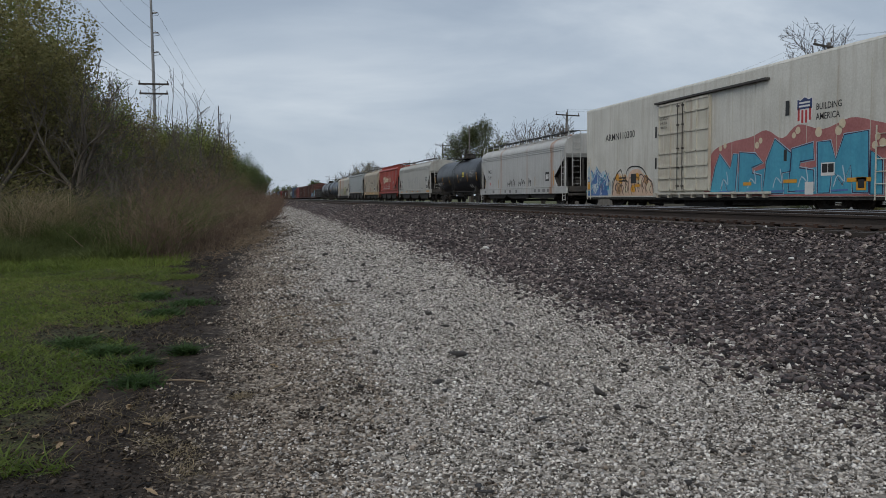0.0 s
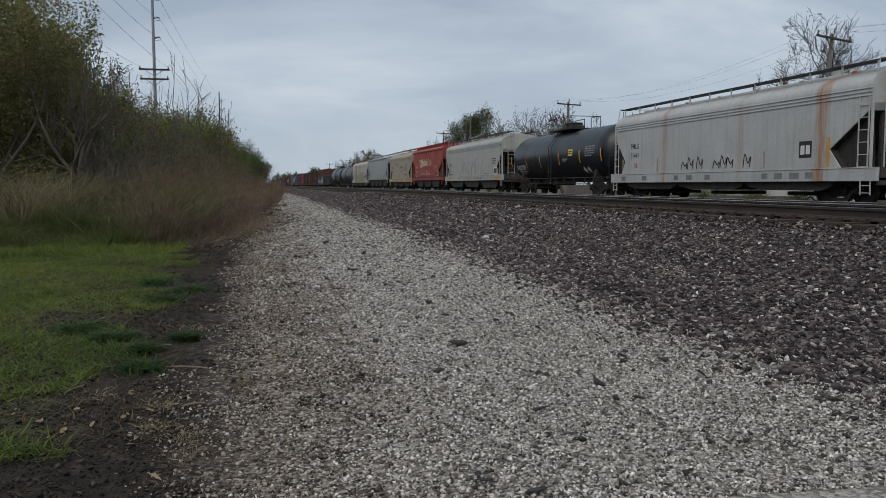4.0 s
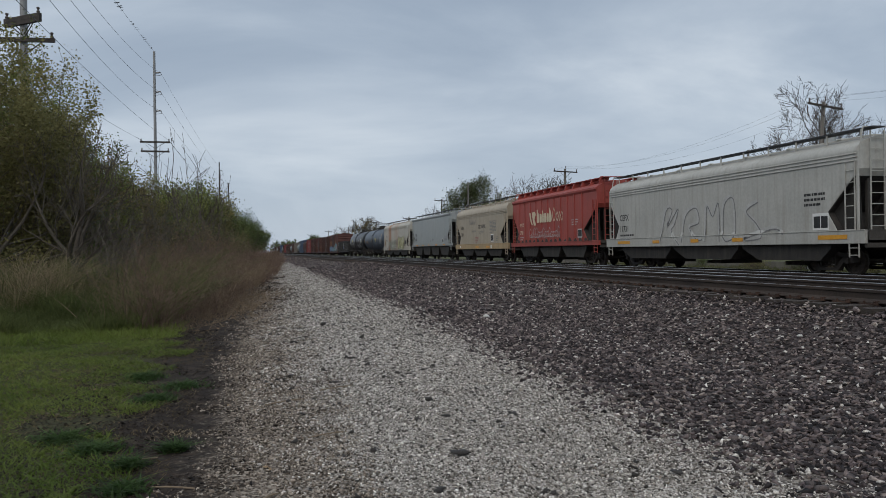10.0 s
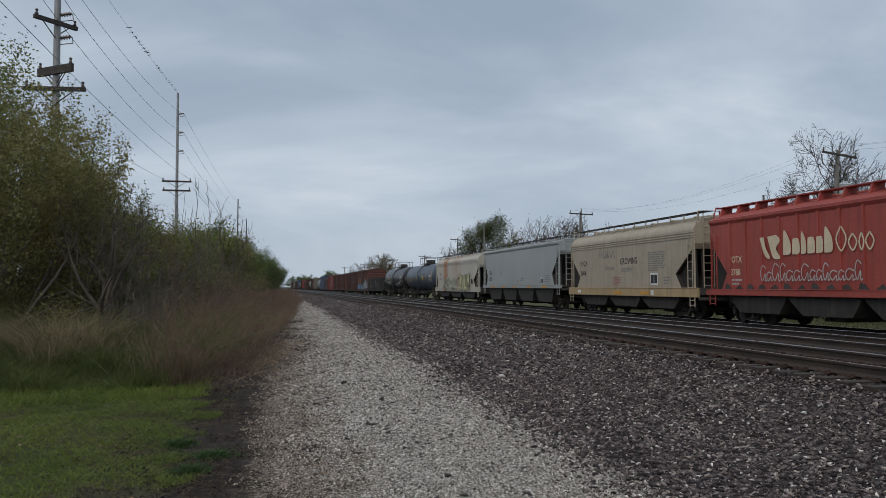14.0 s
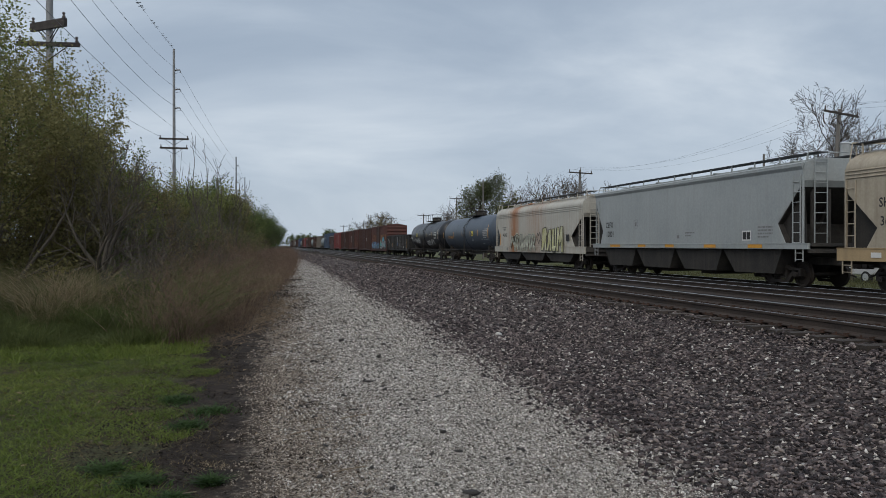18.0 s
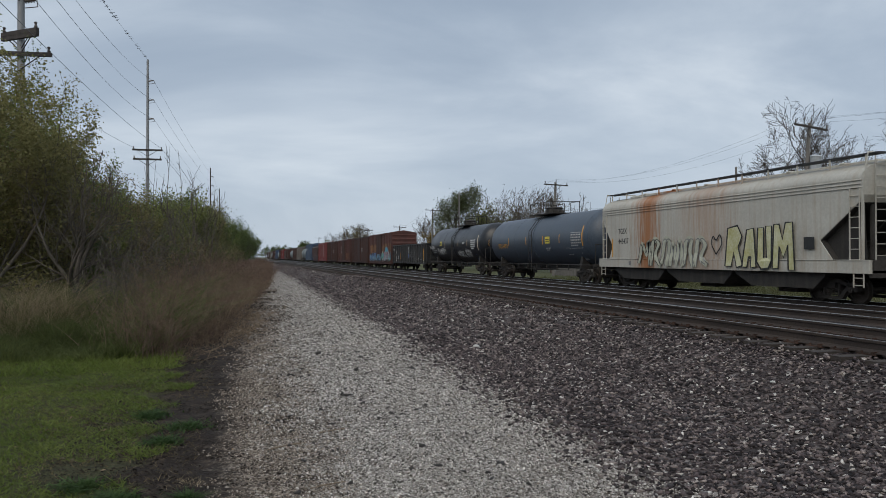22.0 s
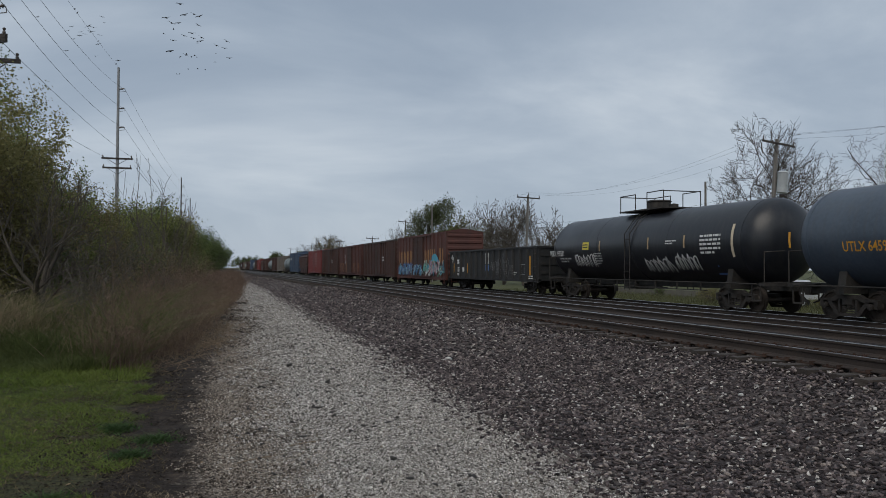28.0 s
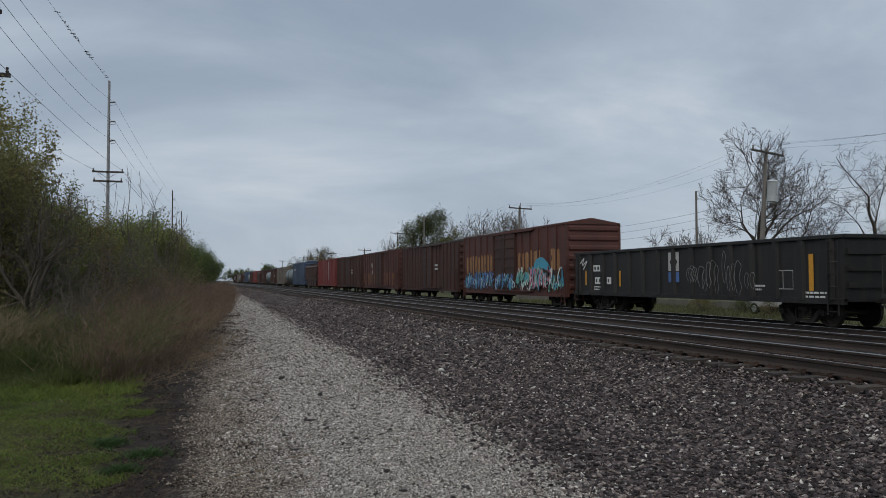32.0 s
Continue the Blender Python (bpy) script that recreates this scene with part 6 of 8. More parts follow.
def ground_z(x, y):
    z = np.interp(x, PROFILE_X, PROFILE_Z)
    z = z + 0.12 * step(y, 6, 19) * (1 - step(x, -4.5, -2.4))
    near = np.exp(-((np.maximum(np.abs(x) - 30, 0) / 30) ** 2)) * np.exp(-((np.maximum(y - 80, 0) / 60) ** 2))
    bump = 0.022 * np.sin(x * 1.7 + 0.6 * np.sin(y * 0.9)) * np.sin(y * 1.3 + x * 0.4) + 0.012 * np.sin(x * 4.1 + y * 2.3) * np.sin(y * 3.7 - x * 1.9)
    soft = 1 - 0.9 * step(x, -1.2, -0.6) * (1 - step(x, 13.4, 15))
    return z + bump * near * soft


def lane_left(y):
    return -8.95 + 0.036 * np.clip(y - 13, 0, 95)


def lane_right(y):
    return -4.95 + 0.02 * np.clip(y - 15, 0, 60)


def ground_material():
    m = bpy.data.materials.new("trackside_ground")
    m.use_nodes = True
    nt = m.node_tree
    N, K = nt.nodes.new, nt.links.new
    b = nt.nodes["Principled BSDF"]
    geo = N("ShaderNodeNewGeometry")
    sep = N("ShaderNodeSeparateXYZ")
    K(geo.outputs["Position"], sep.inputs[0])

    def noise_of(scale, detail=5, rough=0.6):
        n = N("ShaderNodeTexNoise")
        n.inputs["Scale"].default_value, n.inputs["Detail"].default_value, n.inputs["Roughness"].default_value = scale, detail, rough
        K(geo.outputs["Position"], n.inputs["Vector"])
        return n.outputs["Fac"]

    def math_of(op, a, c, d=None):
        n = N("ShaderNodeMath")
        n.operation = op
        for i, v in enumerate((a, c) + ((d,) if d is not None else ())):
            if isinstance(v, (int, float)):
                n.inputs[i].default_value = v
            else:
                K(v, n.inputs[i])
        return n.outputs[0]

    def ramp_of(fac, *stops):
        r = N("ShaderNodeValToRGB")
        e = r.color_ramp.elements
        e[0].position, e[0].color = stops[0][0], (*stops[0][1], 1)
        e[1].position, e[1].color = stops[-1][0], (*stops[-1][1], 1)
        for p, c in stops[1:-1]:
            e.new(p).color = (*c, 1)
        K(fac, r.inputs[0])
        return r.outputs[0]

    def mix(f, a, c):
        n = N("ShaderNodeMix")
        n.data_type = "RGBA"
        K(f, n.inputs["Factor"])
        K(a, n.inputs["A"])
        K(c, n.inputs["B"])
        return n.outputs["Result"]

    def band(v, lo, hi):
        n = N("ShaderNodeMapRange")
        n.interpolation_type = "SMOOTHSTEP"
        n.inputs["From Min"].default_value, n.inputs["From Max"].default_value = lo, hi
        K(v, n.inputs["Value"])
        return n.outputs[0]

    def voro(scale):
        v = N("ShaderNodeTexVoronoi")
        v.inputs["Scale"].default_value = scale
        K(geo.outputs["Position"], v.inputs["Vector"])
        v.inputs["Randomness"].default_value = 1.0
        return v

    x, y = sep.outputs["X"], sep.outputs["Y"]
    ragged = math_of("MULTIPLY_ADD", noise_of(1.1, 9, 0.75), 2.0, -1.0)
    xs = math_of("ADD", x, ragged)
    chips, rocks, dust = voro(42), voro(17), noise_of(6, 6)
    chip_tone = N("ShaderNodeSeparateColor")
    K(chips.outputs["Color"], chip_tone.inputs[0])
    rock_tone = N("ShaderNodeSeparateColor")
    K(rocks.outputs["Color"], rock_tone.inputs[0])
    gravel = ramp_of(chip_tone.outputs[0], (0.0, (0.05, 0.045, 0.038)), (0.35, (0.17, 0.153, 0.135)), (1.0, (0.52, 0.478, 0.43)))
    stain = ramp_of(noise_of(0.7, 5), (0.38, (0.12, 0.095, 0.075)), (0.58, (0.35, 0.325, 0.285)))
    half = N("ShaderNodeMix")
    half.data_type = "RGBA"
    half.inputs["Factor"].default_value = 0.28
    K(gravel, half.inputs["A"])
    K(stain, half.inputs["B"])
    gravel = half.outputs["Result"]
    dirty = ramp_of(chip_tone.outputs[0], (0.0, (0.045, 0.034, 0.027)), (0.5, (0.17, 0.136, 0.108)), (1.0, (0.42, 0.37, 0.31)))
    ballast = ramp_of(rock_tone.outputs[0], (0.0, (0.028, 0.023, 0.023)), (0.55, (0.075, 0.062, 0.06)), (0.93, (0.13, 0.11, 0.105)), (1.0, (0.36, 0.34, 0.32)))
    dirt = ramp_of(dust, (0.35, (0.013, 0.009, 0.0068)), (0.52, (0.027, 0.0195, 0.015)), (0.74, (0.075, 0.055, 0.041)))
    lawn = ramp_of(noise_of(5.0, 10, 0.8), (0.38, (0.026, 0.022, 0.015)), (0.5, (0.045, 0.046, 0.02)), (0.64, (0.085, 0.08, 0.036)))
    far_grass = ramp_of(noise_of(0.8, 8, 0.7), (0.35, (0.055, 0.065, 0.028)), (0.65, (0.11, 0.11, 0.052)))
    # lane edges move towards the tracks with distance
    lane = math_of("MULTIPLY", math_of("MINIMUM", math_of("MAXIMUM", math_of("SUBTRACT", y, 13.0), 0.0), 95.0), 0.036)
    rel = math_of("SUBTRACT", xs, lane)
    c = mix(band(math_of("SUBTRACT", math_of("ADD", rel, math_of("MULTIPLY_ADD", noise_of(11, 8, 0.8), 1.6, -0.8)), math_of("MULTIPLY", ragged, 0.2)), -9.05, -8.5), dirt, dirty)
    c = mix(band(math_of("ADD", rel, math_of("MULTIPLY_ADD", noise_of(5, 9, 0.8), 2.8, -1.4)), -8.75, -7.35), c, gravel)
    c = mix(math_of("MULTIPLY", band(noise_of(2.2, 12, 0.8), 0.56, 0.6), band(x, -6.9, -8.0)), c, dirt)
    c = mix(band(rel, -9.75, -10.0), c, lawn)
    fringe = math_of("MULTIPLY", band(math_of("ADD", y, math_of("MULTIPLY", ragged, 3.0)), 15.2, 17.2), band(rel, -8.6, -9.4))
    c = mix(fringe, c, dirt)
    c = mix(band(math_of("SUBTRACT", xs, math_of("MULTIPLY", math_of("MINIMUM", math_of("MAXIMUM", math_of("SUBTRACT", y, 15.0), 0.0), 60.0), 0.02)), -5.5, -4.4), c, ballast)
    bed = ramp_of(rock_tone.outputs[0], (0.0, (0.012, 0.010, 0.010)), (0.6, (0.032, 0.026, 0.025)), (1.0, (0.085, 0.072, 0.066)))
    c = mix(band(x, -0.75, -0.25), c, bed)
    c = mix(band(xs, 14.0, 15.2), c, far_grass)
    K(c, b.inputs["Base Color"])
    b.inputs["Roughness"].default_value = 0.92
    b.inputs["Specular IOR Level"].default_value = 0.25
    bp = N("ShaderNodeBump")
    bp.inputs["Strength"].default_value, bp.inputs["Distance"].default_value = 0.8, 0.03
    K(math_of("ADD", math_of("MULTIPLY", chips.outputs["Distance"], -0.5), math_of("MULTIPLY", rocks.outputs["Distance"], -0.5)), bp.inputs["Height"])
    K(bp.outputs[0], b.inputs["Normal"])
    return m


def make_ground():
    xs = np.concatenate([[-3000, -1200, -500, -200, -100, -60, -40, -30, -24], np.arange(-20, -12, 0.8), np.arange(-12, -0.6, 0.16), [-0.6, -0.45, -0.3, 0, 2, 4, 6, 6.5], np.arange(6.7, 9, 0.25), [9.5, 11, 12.5, 13.4], np.arange(13.8, 18, 0.5), [20, 25, 30, 40, 60, 100, 200, 500, 1200, 3000]])
    ys = np.concatenate([[-3000, -800, -200, -60, -20, -8, -3], np.arange(-1, 26, 0.18), np.arange(26, 60, 0.8), np.arange(60, 140, 4), [150, 180, 220, 300, 400, 600, 1000, 1800, 3000]])
    X, Y = np.meshgrid(xs, ys, indexing="ij")
    Z = ground_z(X, Y)
    n, k = X.shape
    V = np.stack([X, Y, Z], -1).reshape(-1, 3)
    i = (np.arange(n - 1)[:, None] * k + np.arange(k - 1)[None]).ravel()
    F = np.stack([i, i + k, i + k + 1, i + 1], 1)
    ob = new("ground", fast_mesh("ground", V, F, ground_material(), True))
    return tagged(ob, "gravel lane between dark ballast, bare dirt and green lawn", "ground", kind="structure")


GROUND = make_ground()


# ---- tracks ----
RAIL_PROFILE = [(-0.076, -0.185), (0.076, -0.185), (0.076, -0.172), (0.03, -0.155), (0.010, -0.13), (0.010, -0.052), (0.034, -0.04), (0.036, -0.008), (0.028, 0.0), (-0.028, 0.0), (-0.036, -0.008), (-0.034, -0.04), (-0.010, -0.052), (-0.010, -0.13), (-0.03, -0.155), (-0.076, -0.172)]


def make_tracks():
    rails, ys = [], (-40.0, 900.0)
    tie = Geo().box(-1.3, 1.3, -0.115, 0.115, -0.385, -0.21).mesh("tie", M["tie"])
    plate = Geo().box(-0.1, 0.1, -0.17, 0.17, -0.21, -0.185)
    for a, b in ((-0.09, -0.11), (-0.09, 0.08), (0.09, -0.08), (0.09, 0.11)):
        plate.box(a - 0.012, a + 0.012, b - 0.012, b + 0.012, -0.19, -0.155)
    plate.box(-0.095, 0.095, -0.155, -0.125, -0.21, -0.15)
    plate = plate.mesh("tie_plate", M["plate"])
    rng = random.Random(2)
    for centre, z, near, far in ((0.7525, 0.0, 300, 700), (5.03, -0.10, 60, 160), (TRAIN_X, TRAIN_Z, 60, 200)):
        tr = thing("track", "worn steel rails on dark creosoted wooden ties", "railway track", pose(centre, 0, z), kind="structure")
        for s in (-1, 1):
            g = Geo().prism([(p + s * 0.7525, q) for p, q in RAIL_PROFILE], "y", *ys)
            r = part("rail", g, M["rail"], tr)
            w = 0.02 if centre < 1 and s < 0 else 0.031
            g = Geo().prism([(s * 0.7525 - w - 0.002, -0.006), (s * 0.7525 - w, 0.002), (s * 0.7525 + w, 0.002), (s * 0.7525 + w + 0.002, -0.006)] if w > 0.03 else [(s * 0.7525 - w, 0.0), (s * 0.7525 - w, 0.0015), (s * 0.7525 + w, 0.0015), (s * 0.7525 + w, 0.0)], "y", *ys)
            part("rail_head", g, M["rail_top"], r, "polished bright running surface")
        segs = []
        for i in range(far):
            y = -6 + 0.53 * i
            if i < near and centre < 1:
                part("tie", tie, None, tr, m=pose(rng.uniform(-0.06, 0.06), y, rng.uniform(-0.012, 0.006), 0, 0, rng.uniform(-1.2, 1.2)))
                if i < 150:
                    for s in (-1, 1):
                        part("tie_plate", plate, None, tr, m=pose(s * 0.7525, y, 0))
            else:
                segs.append((rng.uniform(-0.06, 0.06), y))
        if segs:
            g = Geo()
            for a, y in segs:
                g.box(a - 1.3, a + 1.3, y - 0.115, y + 0.115, -0.385, -0.21)
            ob = part("tie_row", g, M["tie"], tr)
            ob["kind"] = "stuff"


make_tracks()


# ---- stones ----
def rock_shapes(rng, n, corners=9, low=(0.9, 0.6, 0.4), high=(1.25, 0.95, 0.7)):
    """Angular unit rocks: the hulls of a few random points, as corners and triangles."""
    out = []
    for _ in range(n):
        bm = bmesh.new()
        p = rng.normal(0, 1, (corners, 3))
        p = p / np.linalg.norm(p, axis=1)[:, None] * rng.uniform(0.75, 1.1, (corners, 1)) * rng.uniform(low, high)
        for q in p:
            bm.verts.new(q)
        bmesh.ops.convex_hull(bm, input=bm.verts)
        loose = [v for v in bm.verts if not v.link_faces]
        bmesh.ops.delete(bm, geom=loose, context="VERTS")
        bmesh.ops.recalc_face_normals(bm, faces=bm.faces)
        bm.verts.index_update()
        out.append((np.array([v.co for v in bm.verts]), np.array([[v.index for v in f.verts] for f in bm.faces])))
        bm.free()
    return out


def scatter(rng, shapes, places, sizes, sink=0.35):
    which = rng.integers(0, len(shapes), len(places))
    VV, FF, n = [], [], 0
    for w, (v, f) in enumerate(shapes):
        sel = which == w
        pl, sz = places[sel], sizes[sel]
        k = len(pl)
        if not k:
            continue
        ang, tilt = rng.uniform(0, 2 * np.pi, k), rng.uniform(-0.6, 0.6, k)
        S = v[None] * sz[:, None, None]
        c, s = np.cos(tilt)[:, None], np.sin(tilt)[:, None]
        X, Y, Z = S[..., 0] * c - S[..., 2] * s, S[..., 1], S[..., 0] * s + S[..., 2] * c
        c, s = np.cos(ang)[:, None], np.sin(ang)[:, None]
        P = np.stack([X * c - Y * s, X * s + Y * c, Z], -1)
        base = np.column_stack([pl, ground_z(pl[:, 0], pl[:, 1]) + sz * (0.5 - sink)])
        VV.append((P + base[:, None]).reshape(-1, 3))
        FF.append(((np.arange(k) * len(v))[:, None, None] + f[None]).reshape(-1, 3) + n)
        n += k * len(v)
    return np.concatenate(VV), np.concatenate(FF)


def make_stones():
    rng = np.random.default_rng(5)
    shapes = rock_shapes(rng, 16, 7)
    chips = rock_shapes(rng, 10, 5)

    def strip(n, x0, x1, y0, y1, power=1.0):
        return np.column_stack([rng.uniform(x0, x1, n), y0 + (y1 - y0) * rng.random(n) ** power])

    # dark ballast
    p = np.concatenate([strip(40000, -5.6, -0.3, 2.6, 17, 1.2), strip(17000, -5.4, -0.3, 17, 60, 1.3), strip(6000, -4.6, -0.4, 60, 170, 1.3)])
    edge = lane_right(p[:, 1])
    keep = rng.random(len(p)) < np.clip((p[:, 0] - edge + 0.55) / 1.0, 0.02, 1)
    p = p[keep]
    size = rng.uniform(0.022, 0.058, len(p)) * np.interp(p[:, 1], [16, 18, 60, 170], [1, 1.4, 1.8, 3.6])
    V, F = scatter(rng, shapes, p, size)
    ob = new("ballast_stones", fast_mesh("ballast_stones", V, F, M["ballast"]))
    tagged(ob, "dark grey-purple crushed ballast stones beside the track", "ballast", kind="stuff")
    # stones heaped between the ends of the ties
    q = strip(9500, -0.8, 0.5, 5, 60, 1.4)
    off = (q[:, 1] + 6) / 0.53
    q = q[(np.abs(off - np.round(off)) * 0.53 > 0.10) | (q[:, 0] < -0.6)]
    V, F = scatter(rng, shapes, q, rng.uniform(0.03, 0.055, len(q)) * np.interp(q[:, 1], [16, 60], [1, 1.6]), -0.75)
    tagged(new("crib_stones", fast_mesh("crib_stones", V, F, M["ballast"])), "dark ballast heaped between the tie ends", "ballast", kind="stuff")
    # pale chips among the ballast and on the lane
    q = strip(1500, -5.2, -0.6, 2.5, 30, 1.2)
    V, F = scatter(rng, shapes, q, rng.uniform(0.02, 0.045, len(q)), 0.2)
    tagged(new("pale_ballast_chips", fast_mesh("pale_ballast_chips", V, F, M["pale_stone"])), "pale chips lying in dark ballast", "ballast", kind="stuff")
    pebbles = rock_shapes(rng, 14, 6, (0.9, 0.8, 0.65), (1.2, 1.05, 0.95))

    def lane_share(g):
        """How much of the ground at these places is covered with gravel, and how soiled that is."""
        lo, hi = lane_left(g[:, 1]), lane_right(g[:, 1])
        w = np.array([noise.noise((a * 0.8, b * 0.55, 4.0)) + 0.6 * noise.noise((a * 2.6, b * 2.0, 1.0)) for a, b in g])
        d = g[:, 0] - lo + 0.75 * w
        return np.clip((d + 0.25) / 1.0, 0.0, 1) * np.clip((hi + 0.5 - g[:, 0]) / 0.9, 0.04, 1), np.clip(1.12 - d / 1.45, 0.035, 1)

    g = np.concatenate([strip(62000, -9.3, -4.3, 3.1, 8, 1.15), strip(50000, -9.3, -4.3, 8, 14, 1.1), strip(28000, -9.1, -4.1, 14, 24, 1.1), strip(13000, -8.7, -3.9, 24, 45, 1.2), strip(6000, -7.4, -3.2, 45, 110, 1.3)])
    cover, soiled = lane_share(g)
    keep = rng.random(len(g)) < cover
    g, soiled = g[keep], soiled[keep]
    size = rng.uniform(0.0075, 0.0155, len(g)) * rng.choice([1, 1, 1, 1.5], len(g)) * np.interp(g[:, 1], [7, 18, 42, 110], [1, 1.7, 2.7, 5])
    brown = rng.random(len(g)) < soiled
    for name, sel, paint, label in (("lane_gravel", ~brown, "pale_stone", "pale limestone gravel chips on the lane"), ("soiled_gravel", brown, "soiled_stone", "gravel chips browned by soil along the lane's edge")):
        V, F = scatter(rng, pebbles, g[sel], size[sel], 0.25)
        tagged(new(name, fast_mesh(name, V, F, M[paint])), label, "gravel", kind="stuff")
    # crumbs of dark soil along the dirt and in drifts on the gravel
    c = np.concatenate([strip(52000, -10.7, -7.4, 3.0, 17, 1.2), strip(18000, -8.4, -5.4, 3.4, 20, 1.0)])
    w = np.array([noise.noise((a * 1.1, b * 0.9, 2.0)) + 0.6 * noise.noise((a * 4, b * 3, 9.0)) for a, b in c])
    c = c[w > np.clip((c[:, 0] - lane_left(c[:, 1])) * 0.36 + 0.0, -0.3, 0.95) + 0.12 * rng.random(len(c))]
    d = strip(16000, -8.4, -5.6, 19, 52, 1.2)
    w = np.array([noise.noise((a * 0.9, b * 0.35, 6.0)) + 0.5 * noise.noise((a * 3, b * 1.2, 3.0)) for a, b in d])
    d = d[w > np.clip((d[:, 0] - lane_left(d[:, 1])) * 0.3 - 0.12, -0.2, 0.9)]
    c = np.concatenate([c, d])
    V, F = scatter(rng, chips, c, rng.uniform(0.005, 0.015, len(c)) * rng.choice([1, 1, 1, 1, 1, 2.2], len(c)) * np.interp(c[:, 1], [14, 24, 52], [1, 2.0, 3.6]), 0.2)
    tagged(new("soil_crumbs", fast_mesh("soil_crumbs", V, F, M["soil"])), "dark crumbs of soil strewn over the gravel edge", "soil", kind="stuff")
    # single rocks that can be told apart
    one = []
    for v, faces in shapes[:8]:
        me = fast_mesh("rock", v, faces, M["ballast_one"])
        one.append(me)
    for i in range(300):
        x, y = rng.uniform(-5.0, -1.2), 2.8 + 8.5 * rng.random()
        s = rng.uniform(0.045, 0.075)
        o = new("ballast_stone", one[i % 8])
        o.parent = GROUND
        o.matrix_basis = pose(x, y, float(ground_z(x, y)) + s * 0.3, rng.uniform(-20, 20), rng.uniform(-20, 20), rng.uniform(0, 360)) @ Matrix.Diagonal((s, s, s, 1))
    dark = [fast_mesh("dark_rock", v * (1.1, 1, 0.75), f, M["dark_stone"]) for v, f in shapes[8:12]]
    white = [fast_mesh("white_rock", v, f, M["white_stone"]) for v, f in shapes[12:]]
    spots = [(-6.96, 6.59, 0.07), (-6.71, 8.78, 0.065), (-6.38, 5.1, 0.075), (-7.84, 14.37, 0.08), (-7.12, 12.11, 0.08), (-7.11, 16.92, 0.1), (-6.63, 14.54, 0.1)]
    for i in range(290):
        y = 3.4 + 22 * rng.random() ** 1.25
        x = rng.uniform(-8.4, -5.0)
        spots.append((x, y, rng.uniform(0.016, 0.042) * (1 + 0.03 * y)))
    for i, (x, y, s) in enumerate(spots):
        o = new("rock", dark[i % 4])
        o.matrix_basis = pose(x, y, float(ground_z(x, y)) + s * 0.42, 0, 0, 47 * i % 360) @ Matrix.Diagonal((s * 1.25, s * 1.1, s, 1))
        tagged(o, "dark angular rock lying on pale lane gravel", "rock", "dark rocks on the lane")
    for i, (x, y, s) in enumerate([(-3.63, 16.85, 0.10), (-2.37, 10.97, 0.06), (-2.28, 10.8, 0.05), (-2.5, 11.15, 0.045), (-2.2, 11.1, 0.04), (-2.52, 8.19, 0.06), (-2.0, 6.9, 0.05), (-3.1, 7.4, 0.045), (-1.6, 9.4, 0.05), (-3.6, 9.9, 0.04), (-2.9, 13.4, 0.05)]):
        o = new("rock", white[i % len(white)])
        o.matrix_basis = pose(x, y, float(ground_z(x, y)) + s * 0.35, 0, 0, 61 * i) @ Matrix.Diagonal((s, s, s, 1))
        tagged(o, "white limestone lump lying in dark ballast", "rock", "white rocks in the ballast")


make_stones()


# ---- plants ----
def grow(rng, p, d, length, radius, level, out, tips, wander=0.2, kids=4, spread=0.0, least=0.0):
    """A limb and its smaller limbs, as rows for tubes(); tips: pieces of the finest twigs."""
    n = 5 if level > 1 else 4 if wander > 0.2 else 3
    pts, dirs = [p], [d]
    for i in range(n):
        d = d + rng.normal(0, wander if level > 1 or wander > 0.2 else wander * 0.6, 3) + np.array([0, 0, 0.05])
        d = d / np.linalg.norm(d)
        q = pts[-1] + d * length / n
        a, b = radius * (1 - 0.65 * i / n), radius * (1 - 0.65 * (i + 1) / n)
        out.append((*pts[-1], *q, max(a, least), max(b, least)))
        if level < 2:
            tips.append((pts[-1], q))
        pts.append(q)
        dirs.append(d)
    if level == 0:
        return
    for i in range(kids + 1):
        last = i == kids
        k = n if last else min(n, 1 + int((i + rng.random()) * n / kids))
        side = rng.normal(0, 1, 3)
        side -= side @ dirs[k] * dirs[k]
        side /= np.linalg.norm(side)
        lean = 0.35 if last else rng.uniform(0.6, 1.15) * (1 + 0.4 * spread)
        e = dirs[k] + side * lean + np.array([0, 0, 0.12 * (1 - spread)])
        grow(rng, pts[k], e / np.linalg.norm(e), length * (0.66 if last else rng.uniform(0.5, 0.72) * (1.05 - 0.3 * k / n)), radius * (1 - 0.65 * k / n) * (0.9 if last else 0.6), level - 1, out, tips, wander, kids, spread, least)


def leaves(rng, tips, spread, count, size):
    """Small pointed leaves along the fine twigs."""
    k = rng.integers(0, len(tips), count)
    a, b = tips[k, 0], tips[k, 1]
    c = a + (b - a) * rng.random((count, 1)) + rng.normal(0, 1, (count, 3)) * spread
    a = rng.normal(0, 1, (count, 3)) * (1, 1, 0.7)
    a /= np.linalg.norm(a, axis=1)[:, None]
    b = np.cross(a, rng.normal(0, 1, (count, 3)))
    b /= np.linalg.norm(b, axis=1)[:, None] + 1e-9
    s = rng.uniform(0.55, 1.35, (count, 1)) * size
    V = np.stack([c - a * s, c + b * s * 0.55, c + a * s, c - b * s * 0.55], 1).reshape(-1, 3)
    return V, np.arange(count * 4).reshape(-1, 4)


